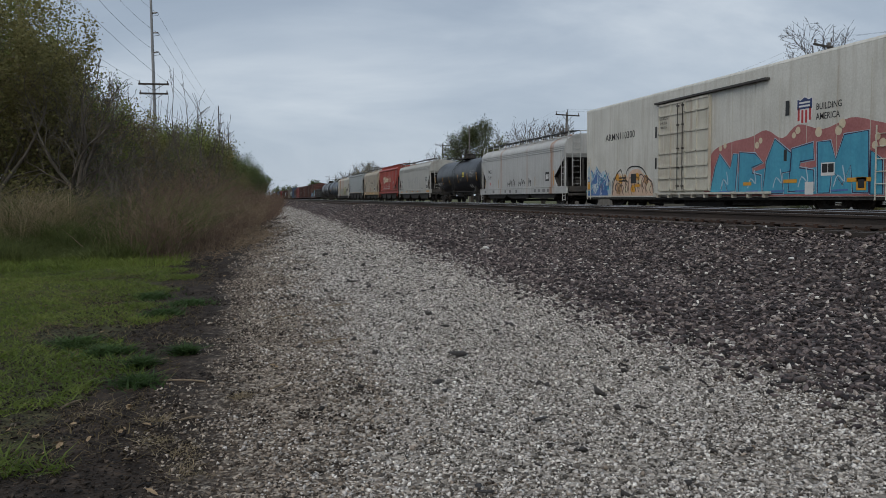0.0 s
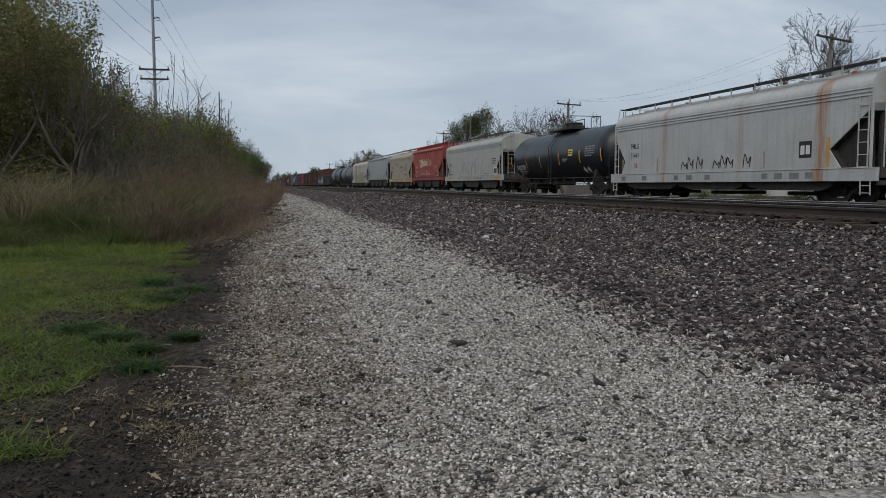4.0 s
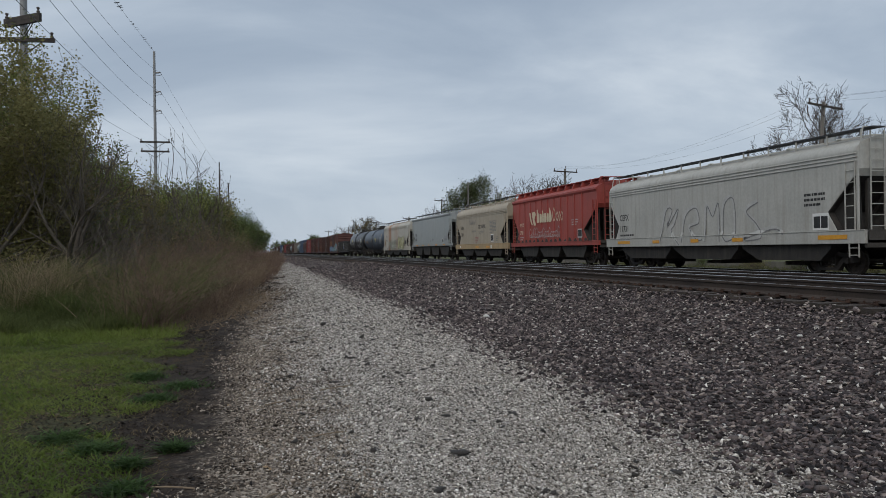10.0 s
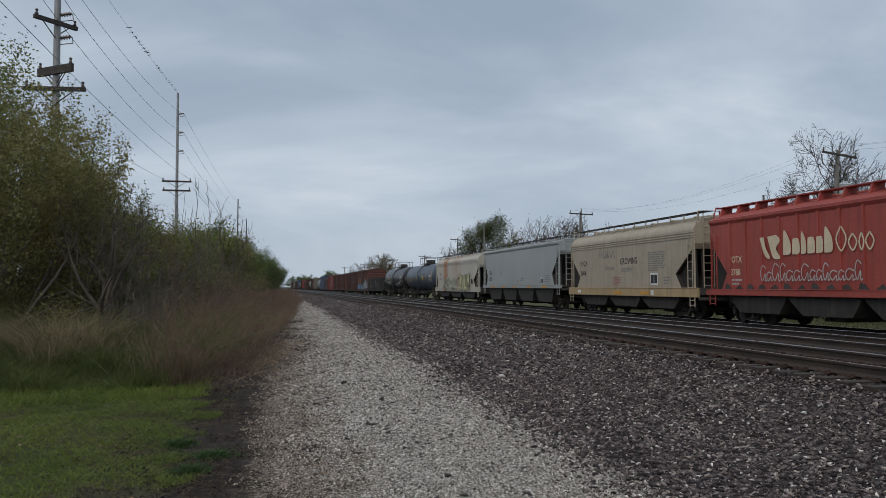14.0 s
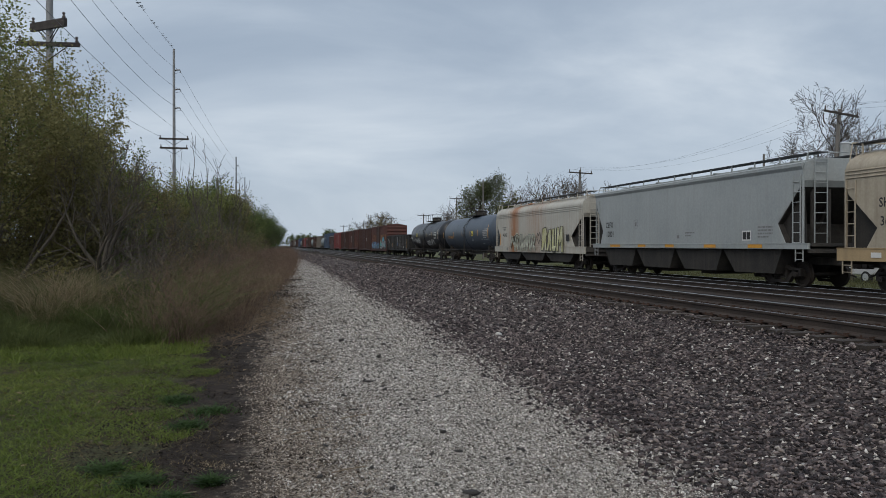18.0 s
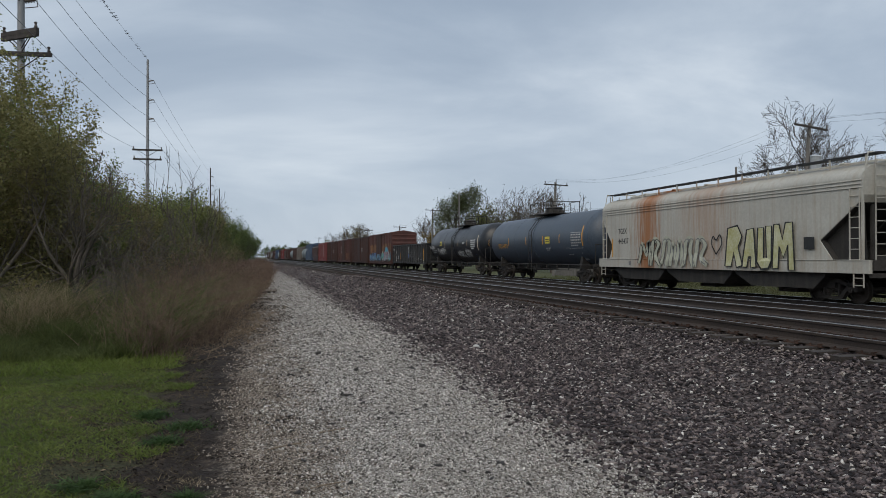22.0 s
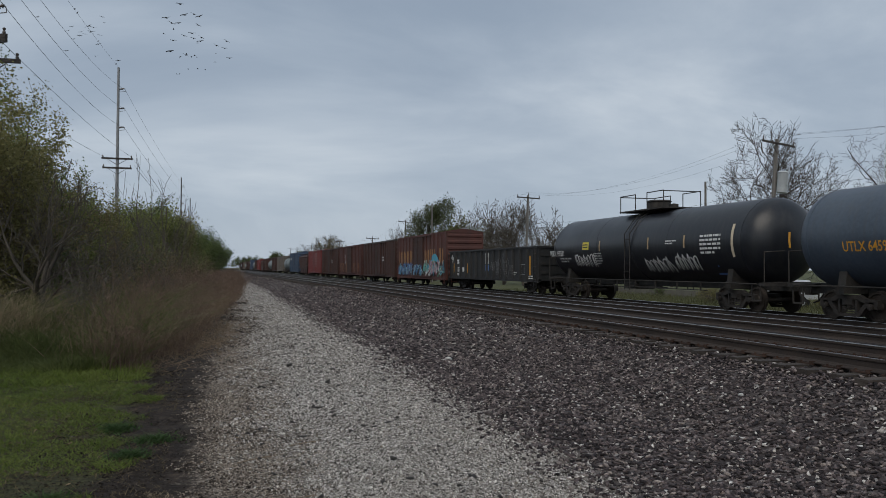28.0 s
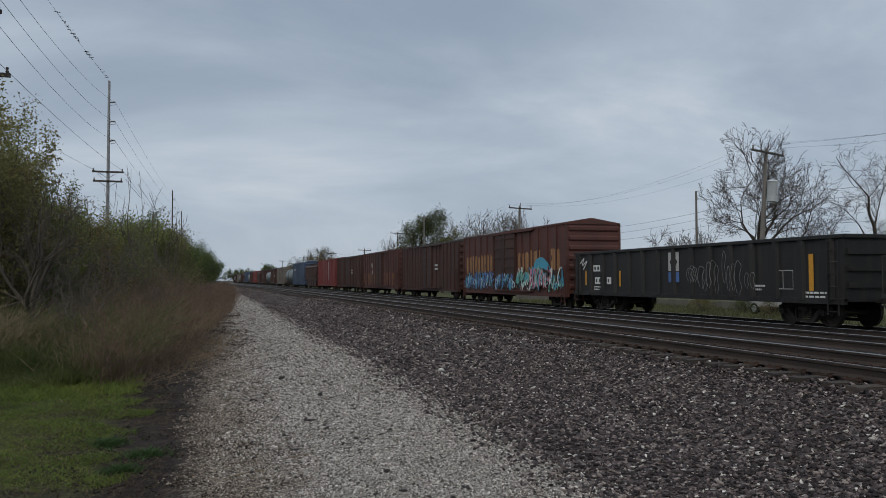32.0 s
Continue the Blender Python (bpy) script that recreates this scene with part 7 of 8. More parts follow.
def tree(name, label, seed, x, y, height, trunk_r, leaf=None, count=0, leaf_size=0.04, levels=4, kids=4, bark="bark", spread=0.08, trunk=0.22, stems=1, wander=0.14, reach=0.5, open_form=0.0, least=0.004, width=0.36, limbs=()):
    rng = np.random.default_rng(seed)
    z = float(ground_z(np.array(x), np.array(y)))
    t = thing(name, label, "tree" if height > 3 else "shrub", pose(x, y, z))
    out, tips = [], []
    for k in range(0 if limbs else stems):
        lean = 0.08 + 0.3 * (stems > 1)
        d = np.array([rng.normal(0, lean), rng.normal(0, lean), 1.0])
        d /= np.linalg.norm(d)
        top = d * height * trunk
        out.append((0, 0, -0.05, *top, trunk_r * 1.2, trunk_r * 0.95))
        for j in range(2 if stems > 1 else 4):
            a = 2.1 * j + rng.uniform(0, 1.2)
            e = d * (1.1 - 0.25 * open_form) + np.array([math.cos(a), math.sin(a), 0]) * rng.uniform(0.25, 0.6 + 0.5 * open_form) * (j > 0 or stems > 1)
            grow(rng, top * rng.uniform(0.85, 1), e / np.linalg.norm(e), height * reach * rng.uniform(0.75, 1.0), trunk_r * (0.85 if j == 0 else 0.6), levels - 1, out, tips, wander, kids, open_form, least)
    if limbs:
        out.append((0, 0, -0.05, 0, 0, height * trunk, trunk_r * 1.2, trunk_r * 0.95))
        for h, d, length, r in limbs:
            d = np.array(d, float)
            grow(rng, np.array([0, 0, height * h]), d / np.linalg.norm(d), length, r, levels - 1, out, tips, wander, kids, open_form, least)
    rows, tips = np.array(out), np.array(tips)
    # the crown keeps a rounded, uneven outline
    centre, size = np.array([0, 0, height * 0.56]), np.array([height * width, height * width, height * 0.45])

    def inside(p):
        q = (p - centre) / size
        a = np.arctan2(q[:, 1], q[:, 0])
        edge = 1 + 0.1 * np.sin(3 * a + seed) + 0.08 * np.sin(5 * a + 2 * seed + 4 * q[:, 2])
        low = p[:, 2] < height * 0.5
        q[:, 2] = np.where(low, 0, q[:, 2])
        return np.linalg.norm(q, axis=1) < edge

    rows = rows[inside(rows[:, 3:6])]
    if leaf:
        rows = rows[(rows[:, 6] > trunk_r * 0.12) | (rng.random(len(rows)) < 0.3)]
    tips = tips[inside(tips[:, 1])]
    thick = rows[:, 6] > trunk_r * 0.3
    for nm, sel in (("trunk", thick), ("branch", ~thick)):
        if sel.any():
            V, F = tubes(rows[sel], 6 if nm == "trunk" else 3)
            V[:, 2] = np.maximum(V[:, 2], -0.05)
            ob = part(nm, fast_mesh(nm, V, F, M[bark]), None, t)
            if nm == "branch":
                ob["kind"] = "stuff"
    if leaf:
        V, F = leaves(rng, tips, spread, count, leaf_size)
        V[:, 2] = np.maximum(V[:, 2], 0.05)
        part("crown", fast_mesh("crown", V, F, M[leaf]), None, t)
    return t


def stems_mesh(rng, n, xy, h, material, name, lean=0.25, r=0.004, twigs=4):
    """Bent upright stems, each of four pieces with thin side twigs."""
    x, y = xy
    z = ground_z(x, y)
    p = np.column_stack([x, y, z])
    d = np.column_stack([rng.normal(0, lean, n), rng.normal(0, lean, n), np.ones(n)])
    bend = np.column_stack([rng.normal(0, lean * 0.5, n), rng.normal(0, lean * 0.5, n), -0.08 * np.ones(n)])
    segs, rad = [], r * rng.uniform(0.6, 1.6, n)
    for i in range(4):
        d = d + bend + np.column_stack([rng.normal(0, lean * 0.35, n), rng.normal(0, lean * 0.35, n), np.zeros(n)])
        q = p + d / np.linalg.norm(d, axis=1)[:, None] * (h / 4)[:, None]
        segs.append(np.column_stack([p, q, rad * (1 - 0.2 * i), rad * (1 - 0.2 * (i + 1))]))
        for j in range(twigs if i else 0):
            if j < twigs - 1 or i > 1:
                f = rng.random((n, 1))
                a = p + (q - p) * f
                e = a + np.column_stack([rng.normal(0, 0.22, n), rng.normal(0, 0.22, n), rng.uniform(0.08, 0.42, n)]) * h[:, None] * rng.uniform(0.25, 0.65, (n, 1))
                segs.append(np.column_stack([a, e, rad * 0.5, rad * 0.2]))
        p = q
    V, F = tubes(np.concatenate(segs), 3)
    return fast_mesh(name, V, F, material)


def blades_mesh(rng, x, y, h, material, name, lean=0.5, w=0.006):
    n = len(x)
    z = ground_z(x, y)
    a = rng.uniform(0, 2 * np.pi, n)
    side = np.column_stack([np.cos(a), np.sin(a), np.zeros(n)]) * (w * rng.uniform(0.7, 1.4, n))[:, None]
    tip = np.column_stack([rng.normal(0, lean, n), rng.normal(0, lean, n), np.ones(n)])
    base = np.column_stack([x, y, z - 0.01])
    mid = base + tip * (h * 0.55)[:, None]
    end = base + (tip * (1.5, 1.5, 0.88) + np.column_stack([rng.normal(0, lean * 0.6, n), rng.normal(0, lean * 0.6, n), np.zeros(n)])) * h[:, None]
    V = np.stack([base - side, base + side, mid + side * 0.7, mid - side * 0.7, end], 1).reshape(-1, 3)
    k = np.arange(n)[:, None] * 5
    F = np.concatenate([k + np.array([[0, 1, 2]]), k + np.array([[0, 2, 3]]), k + np.array([[3, 2, 4]])])
    return fast_mesh(name, V, F, material)


def brush_edge(y):
    """The brush's edge towards the lane."""
    return np.interp(y, [15, 16.5, 19, 28, 42, 64, 128, 240], [-12.5, -10.4, -9.3, -8.4, -7.5, -6.2, -3.7, -2.5])


def field(x, y, scale, seed=0.0):
    return np.array([noise.noise((a * scale, b * scale, seed)) for a, b in zip(x, y)])


def make_plants():
    rng = np.random.default_rng(11)
    # red-brown brush along the lane, in clumps of uneven height
    cy = 17.2 + 34 * rng.random(150) ** 1.5
    cx = brush_edge(cy) - 0.25 - 3.0 * rng.random(150) ** 1.1
    ch = rng.uniform(0.35, 1.3, 150)
    n = 5000
    k = rng.integers(0, 150, n)
    x, y = cx[k] + rng.normal(0, 0.24, n), cy[k] + rng.normal(0, 0.3, n)
    left = -10.7 - 0.06 * (y - 18)
    keep = (rng.random(n) < np.clip((x - left) / 0.8 + 0.5, 0, 1)) & (x < brush_edge(y) + 0.3)
    x, y, k = x[keep], y[keep], k[keep]
    h = ch[k] * rng.uniform(0.55, 1.0, len(x)) * np.clip(1.25 + 0.75 * (brush_edge(y) - x), 0.85, 2.35)
    tagged(new("brush", stems_mesh(rng, len(x), (x, y), h, M["stem"], "brush", 0.27, 0.0046, 4)), "dense red-brown leafless brush beside the lane", "brush", kind="stuff")
    n = 1100
    y = 17.5 + 20 * rng.random(n) ** 1.2
    x = brush_edge(y) - 0.2 - 1.7 * rng.random(n)
    tagged(new("pale_brush", stems_mesh(rng, n, (x, y), rng.uniform(0.5, 1.7, n), M["stem_pale"], "pale_brush", 0.32, 0.004, 3)), "tan dead stems standing among the brush", "brush", kind="stuff")
    n = 3600
    y = 50 + 150 * rng.random(n) ** 1.3
    x = brush_edge(y) - 4.5 * rng.random(n)
    tagged(new("far_brush", stems_mesh(rng, n, (x, y), rng.uniform(0.7, 1.9, n), M["stem"], "far_brush", 0.25, 0.013, 2)), "red-brown brush running on beside the tracks", "brush", kind="stuff")
    # dead canes leaning and lying at the edge of the brush
    n = 420
    y = 16.6 + 13 * rng.random(n)
    x = brush_edge(y) + rng.normal(0.15, 0.35, n)
    tagged(new("dead_canes", stems_mesh(rng, n, (x, y), rng.uniform(0.25, 0.8, n), M["stem_pale"], "dead_canes", 1.3, 0.005, 2)), "pale dead canes leaning out of the brush", "brush", kind="stuff")
    # tall dry grass in drifts, over green weeds
    n = 12500
    cx, cy = -12.6 - 6.2 * rng.random(46), 19.3 + 2.8 * rng.random(46)
    ch = rng.uniform(0.6, 1.75, 46)
    k = rng.integers(0, 46, n)
    x, y = cx[k] + rng.normal(0, 0.26, n), cy[k] + rng.normal(0, 0.26, n)
    tagged(new("dry_grass", blades_mesh(rng, x, y, ch[k] * rng.uniform(0.7, 1.35, n), M["straw"], "dry_grass", 0.42, 0.0075)), "tall pale dry grass before the thicket", "grass", kind="stuff")
    n = 66000
    y = 16.3 + 8.0 * rng.random(n) ** 1.25
    x = rng.uniform(-19, -9.9, n)
    w = field(x, y, 0.7, 3.0)
    keep = (x < -10.2 - 0.5 * (y < 17.6)) & (y > 16.9 + 0.9 * field(x, y, 0.6, 1.0)) & (w + 0.35 > -0.35 * rng.random(n))
    x, y, w = x[keep], y[keep], w[keep]
    h = rng.uniform(0.2, 0.9, len(x)) * (0.15 + 0.4 * np.clip(y - 16.3, 0, 4.0)) * (1 + 1.1 * w)
    m = 9000
    x2, y2 = rng.uniform(-18, -9.9, m), 15.2 + 3.0 * rng.random(m)
    keep = field(x2, y2, 0.8, 8.0) > -0.1 * (y2 - 15.4)
    tagged(new("long_grass", blades_mesh(rng, x2[keep], y2[keep], rng.uniform(0.06, 0.22, keep.sum()), M["blade"], "long_grass", 0.7, 0.007)), "longer green grass where the lawn ends", "grass", kind="stuff")
    tagged(new("weeds", blades_mesh(rng, x, y, h, M["blade_dark"], "weeds", 0.5, 0.009)), "green weeds at the edge of the lawn", "weeds", kind="stuff")
    # lawn
    n = 100000
    y = 4.2 + 13.2 * rng.random(n) ** 1.05
    x = -9.45 - 6.2 * rng.random(n) ** 1.1
    w = field(x, y, 1.2) + 0.5 * field(x, y, 3.5, 7.0)
    bay = np.exp(-(((x + 9.9) / 0.6) ** 2 + ((y - 8.6) / 0.5) ** 2)) + np.exp(-(((x + 9.7) / 0.5) ** 2 + ((y - 5.2) / 0.6) ** 2))
    keep = w + np.clip((-9.75 - x) * 1.3, -0.6, 0.75) - 0.75 * bay > 0.02 + 0.25 * rng.random(n)
    x, y, w = x[keep], y[keep], w[keep]
    tagged(new("lawn", blades_mesh(rng, x, y, rng.uniform(0.02, 0.062, len(x)) * (1.1 + 0.8 * w), M["blade"], "lawn", 0.9, 0.0065)), "short green lawn with bare patches", "lawn", kind="stuff")
    n = 34000
    y = 4.2 + 13 * rng.random(n)
    x = -9.2 - 5.5 * rng.random(n)
    w = field(x, y, 0.9, 5.0)
    keep = w > 0.3 - 0.6 * rng.random(n)
    x, y = x[keep], y[keep]
    tagged(new("dead_grass", blades_mesh(rng, x, y, rng.uniform(0.02, 0.06, len(x)), M["straw_dull"], "dead_grass", 1.2, 0.004)), "dry straw in the lawn and dirt", "grass", kind="stuff")
    # low leafy tufts on the dirt
    for i, (a, b, r) in enumerate([(-9.45, 6.45, 0.24), (-9.85, 7.6, 0.3), (-9.62, 9.8, 0.3), (-9.4, 10.6, 0.42), (-10.2, 8.1, 0.3), (-9.5, 7.05, 0.12), (-9.2, 7.5, 0.1), (-9.9, 11.4, 0.32)]):
        k = 420
        q = np.abs(rng.normal(0, 0.45, k))
        a0 = rng.uniform(0, 2 * np.pi, k)
        t = blades_mesh(rng, a + r * q * np.cos(a0), b + r * q * np.sin(a0), rng.uniform(0.03, 0.11, k) * (1.2 - 0.5 * np.clip(q, 0, 1)), M["weed_leaf"], "weed_tuft", 0.75, 0.011)
        tagged(new("weed_tuft", t), "low green weed tuft on bare dirt", "weed", kind="stuff")
    for i, (a, b, r) in enumerate([(-9.0, 4.62, 0.13), (-9.16, 4.85, 0.09), (-8.94, 4.35, 0.14), (-9.62, 5.75, 0.26), (-9.2, 5.3, 0.1), (-8.72, 5.75, 0.07), (-9.2, 8.1, 0.2)]):
        k = 110
        t = blades_mesh(rng, a + rng.normal(0, r * 0.5, k), b + rng.normal(0, r * 0.5, k), rng.uniform(0.02, 0.06, k), M["straw"], "straw_tuft", 1.3, 0.003)
        tagged(new("straw_tuft", t), "tuft of dry straw on dark dirt", "dry grass", "straw tufts on the dirt")
    # green thicket
    words = {"leaf": "bushy tree in fresh spring leaf", "leaf_dark": "dense dark green bushy tree", "leaf_olive": "olive-green thicket tree with thin twigs", "leaf_brown": "brownish twiggy tree with few small leaves"}
    spec = [(-15.4, 21.8, 7.4, "leaf_olive"), (-17.6, 24.5, 9.8, "leaf"), (-14.0, 24.2, 5.6, "leaf_brown"), (-19.4, 28.0, 11.6, "leaf_dark"), (-16.2, 28.0, 8.6, "leaf_olive"), (-13.8, 28.5, 5.2, "leaf"), (-17.9, 32.0, 9.8, "leaf"), (-14.6, 32.5, 6.4, "leaf_brown"), (-20.0, 36.0, 11.8, "leaf_olive"), (-16.4, 37.0, 7.8, "leaf_dark"), (-13.9, 36.5, 5.3, "leaf_olive"), (-18.6, 41.0, 9.4, "leaf"), (-14.6, 42.0, 6.2, "leaf_dark"), (-16.8, 47.0, 7.6, "leaf_olive"), (-13.6, 47.5, 5.8, "leaf"), (-19.5, 50.0, 9.4, "leaf_dark"), (-15.0, 53.0, 6.6, "leaf"), (-13.0, 52.0, 5.7, "leaf"), (-18.0, 58.0, 7.8, "leaf_dark")]
    for i, (a, b, h, k) in enumerate(spec):
        near = b < 40
        tree("tree", words[k], 100 + i, a, b, h, 0.075, k, (27000 if k != "leaf_brown" else 13000) if near else 12000, 0.046 if near else 0.062, 4, 4, "bark_mid", 0.13 if near else 0.17, 0.1, 4, 0.16, 0.55, 0.25, 0.004, 0.37)
    # low leafy and twiggy shrubs that close the thicket towards the lawn
    shrubs = [tree("shrub", "tangled grey-brown shrub with sparse olive leaves", 150 + i, -14.6 - 1.2 * i, 23.0 + 1.2 * i, 2.9, 0.03, k, 4200, 0.04, 4, 3, "twigs", 0.12, 0.08, 5, 0.22, 0.6, 0.6, 0.004, 0.5) for i, k in enumerate(("leaf_olive", "leaf_brown", "leaf_dark"))]
    spots = [(-16.0, 22.6), (-18.2, 22.4), (-13.6, 25.6), (-12.2, 28.4), (-12.6, 31.0), (-11.6, 33.6), (-12.2, 36.8), (-11.2, 40.0), (-12.0, 44.0), (-10.8, 47.0), (-11.6, 51.5), (-10.6, 56.0), (-11.4, 61.0), (-17.4, 22.8), (-12.8, 39.5), (-10.2, 66.0), (-11.0, 72.0)]
    for i, (a, b) in enumerate(spots):
        s = rng.uniform(0.75, 1.25)
        copy_thing(shrubs[i % 3], pose(a, b, float(ground_z(np.array(a), np.array(b))), 0, 0, 77 * i) @ Matrix.Diagonal((s * 1.1, s * 1.1, s, 1)))
    for i, (a, b) in enumerate([(26.0, 38.5), (25.4, 41.5), (26.6, 45.5), (25.8, 49.0), (28.5, 53.0), (29.0, 61.0), (28.6, 70.0), (29.2, 77.0)]):
        s = 0.34 + 0.05 * (i % 4)
        copy_thing(shrubs[i % 3], pose(a, b, float(ground_z(np.array(a), np.array(b))), 0, 0, 50 * i) @ Matrix.Diagonal((s * 1.5, s * 1.5, s, 1)))
    # the rounded far end of the tree belt
    for i, (a, b, h, k) in enumerate([(-14.0, 74, 6.6, "leaf"), (-15.2, 84, 7.4, "leaf_fresh"), (-12.9, 90, 6.7, "leaf_olive"), (-15.5, 100, 8.0, "leaf"), (-12.8, 108, 7.5, "leaf_fresh"), (-11.6, 122, 7.7, "leaf_dark"), (-13.5, 135, 8.6, "leaf"), (-10.4, 140, 7.5, "leaf_dark"), (-11.5, 155, 8.4, "leaf_dark"), (-9.0, 160, 7.2, "leaf_dark"), (-9.6, 178, 8.0, "leaf_dark"), (-7.2, 186, 6.8, "leaf_dark"), (-6.4, 204, 6.6, "leaf_dark"), (-12.0, 200, 9.0, "leaf_dark")]):
        tree("tree", "rounded green tree beside the line, far along the lane", 140 + i, a, b, h * 1.22, 0.12, k, 10500, 0.115, 4, 4, "bark_mid", 0.36, 0.1, 4, 0.16, 0.55, 0.3, 0.01, 0.42)
    # bare small trees standing before the thicket: a large forked one, then whippy saplings along the brush
    tree("bare_tree", "forked leafless small tree with wide grey-brown limbs", 171, -12.7, 21.4, 4.9, 0.1, None, 0, 0.1, 4, 4, "bark_mid", 0.3, 0.3, 1, 0.14, 0.5, 0.45, 0.006, 0.36, [(0.29, (0.08, 0, 1), 1.9, 0.075), (0.26, (-0.6, 0.1, 1.0), 1.8, 0.065), (0.28, (0.6, -0.1, 1.0), 1.7, 0.06), (0.25, (-0.25, -0.5, 1.0), 1.7, 0.055), (0.22, (0.9, -0.1, 0.5), 1.3, 0.045)])
    for i, (a, b, h, s) in enumerate([(-11.4, 20.2, 2.7, 1), (-13.9, 23.6, 5.6, 2), (-11.5, 24.5, 3.2, 1), (-12.2, 28.0, 4.8, 1), (-10.9, 33.0, 4.6, 2), (-10.4, 30.0, 2.6, 1)]):
        tree("bare_tree", "slender leafless tree with grey-brown branches", 172 + i, a, b, h, 0.04, None, 0, 0.1, 4, 4, "bark_pale", 0.3, 0.12, s, 0.17, 0.5, 0.5, 0.005, 0.42)
    for i, (a, b, h) in enumerate([(-11.7, 39.5, 7.4), (-11.1, 40.5, 6.4), (-10.7, 43.0, 6.6), (-10.3, 46.5, 5.6), (-10.9, 57.0, 5.8)]):
        tree("bare_tree", "upright leafless sapling with whippy shoots", 190 + i, a, b, h, 0.05, None, 0, 0.1, 3, 4, "bark_mid", 0.3, 0.15, 1, 0.1, 0.5, 0.1, 0.009, 0.3, [(0.12, (0.05, 0, 1), h * 0.72, 0.04), (0.1, (0.3, 0.1, 1), h * 0.5, 0.03), (0.14, (-0.32, -0.1, 1), h * 0.48, 0.03)])
    # across the tracks
    tree("bare_tree", "large leafless tree with dark spreading limbs", 41, 40.6, 61.0, 16.6, 0.42, None, 0, 0.1, 5, 4, "bark", 0.3, 0.3, 1, 0.17, 0.5, 0.75, 0.014, 0.36, [(0.3, (0.08, 0, 1), 6.4, 0.24), (0.3, (-0.62, 0.3, 1.1), 5.2, 0.14), (0.3, (-0.85, -0.25, 0.9), 4.6, 0.13), (0.31, (0.5, 0.3, 1.1), 6.2, 0.19), (0.33, (-0.25, -0.5, 1), 6.0, 0.17), (0.3, (0.9, -0.2, 0.7), 5.2, 0.16)])
    tree("bare_tree", "leafless tree leaning on a forked trunk", 33, 43.6, 62.0, 14.4, 0.28, None, 0, 0.1, 5, 4, "bark", 0.3, 0.16, 1, 0.19, 0.5, 0.7, 0.012, 0.46, [(0.15, (0.45, 0, 1), 5.2, 0.23), (0.16, (0.8, 0.1, 0.8), 5.0, 0.2)])
    tree("bare_tree", "leafless tree with fine twigs", 34, 49.3, 56.5, 15.5, 0.28, None, 0, 0.1, 5, 4, "bark", 0.3, 0.2, 1, 0.25, 0.48, 0.9, 0.011, 0.42)
    tree("tree", "tall leafy tree with an open green crown", 35, 33.0, 147.0, 16.6, 0.42, "leaf_far", 15000, 0.13, 5, 4, "bark", 0.4, 0.3, 1, 0.15, 0.54, 0.5, 0.03, 0.34)
    tree("tree", "broad olive-green tree coming into leaf", 36, 35.0, 128.0, 12.6, 0.3, "leaf_far_olive", 14000, 0.15, 4, 5, "bark_mid", 0.34, 0.12, 3, 0.17, 0.52, 0.4, 0.02, 0.48)
    tree("tree", "low olive-green tree behind the train", 38, 34.0, 140.0, 9.0, 0.25, "leaf_far_olive", 8000, 0.14, 4, 5, "bark_mid", 0.34, 0.12, 3, 0.17, 0.5, 0.4, 0.02, 0.5)
    tree("tree", "thin tree with golden leaves", 37, 34.0, 172.0, 9.0, 0.2, "leaf_gold", 4500, 0.15, 4, 4, "bark", 0.3, 0.25, 1, 0.17)
    for i, (a, b, h) in enumerate([(34, 122, 12.6), (34, 112, 12.8), (34, 104, 11.6), (34, 97, 9.4), (36, 117, 12.0), (36, 107, 12.4), (34, 178, 11), (37, 196, 12), (33, 305, 14), (37, 318, 15), (30, 330, 13), (52, 95, 9), (62, 98, 10)]):
        tree("bare_tree", "leafless tree with a haze of fine twigs", 180 + i, a, b, h + 1.0, 0.19, None, 0, 0.1, 4, 5, "bark_mid", 0.3, 0.18, 2, 0.15, 0.5, 0.35, 0.024, 0.4)
    for i, (a, b, h) in enumerate([(28.4, 262, 13.0), (31, 270, 13.6)]):
        tree("bare_tree", "distant round tree with dense bare twigs", 200 + i, a, b, h, 0.3, "leaf_brown", 2600, 0.16, 4, 5, "bark", 0.5, 0.2, 2, 0.17, 0.5, 0.4, 0.04, 0.42)
    for i, (a, b, h) in enumerate([(24, 420, 10), (30, 470, 11), (22, 560, 11), (34, 380, 10), (14, 700, 12), (24, 720, 13), (34, 690, 12), (5, 760, 12), (-4, 800, 12), (-14, 780, 12)]):
        tree("tree", "distant dark tree beside the line", 210 + i, a, b, h, 0.3, "leaf_dark", 2600, 0.3, 4, 4, "bark_mid", 0.6, 0.2, 2, 0.17, 0.5, 0.3, 0.04, 0.45)
    n = 20000
    x, y = rng.uniform(14.6, 30.5, n), rng.uniform(18, 80, n)
    tagged(new("verge_grass", blades_mesh(rng, x, y, rng.uniform(0.1, 0.55, n), M["blade_dull"], "verge_grass", 0.5, 0.015)), "rough green grass beyond the tracks", "grass", kind="stuff")


make_plants()


# ---- poles and wires ----
def sag(a, b, drop, n=14):
    a, b = Vector(a), Vector(b)
    return [a.lerp(b, i / n) - Vector((0, 0, drop * 4 * (i / n) * (1 - i / n))) for i in range(n + 1)]


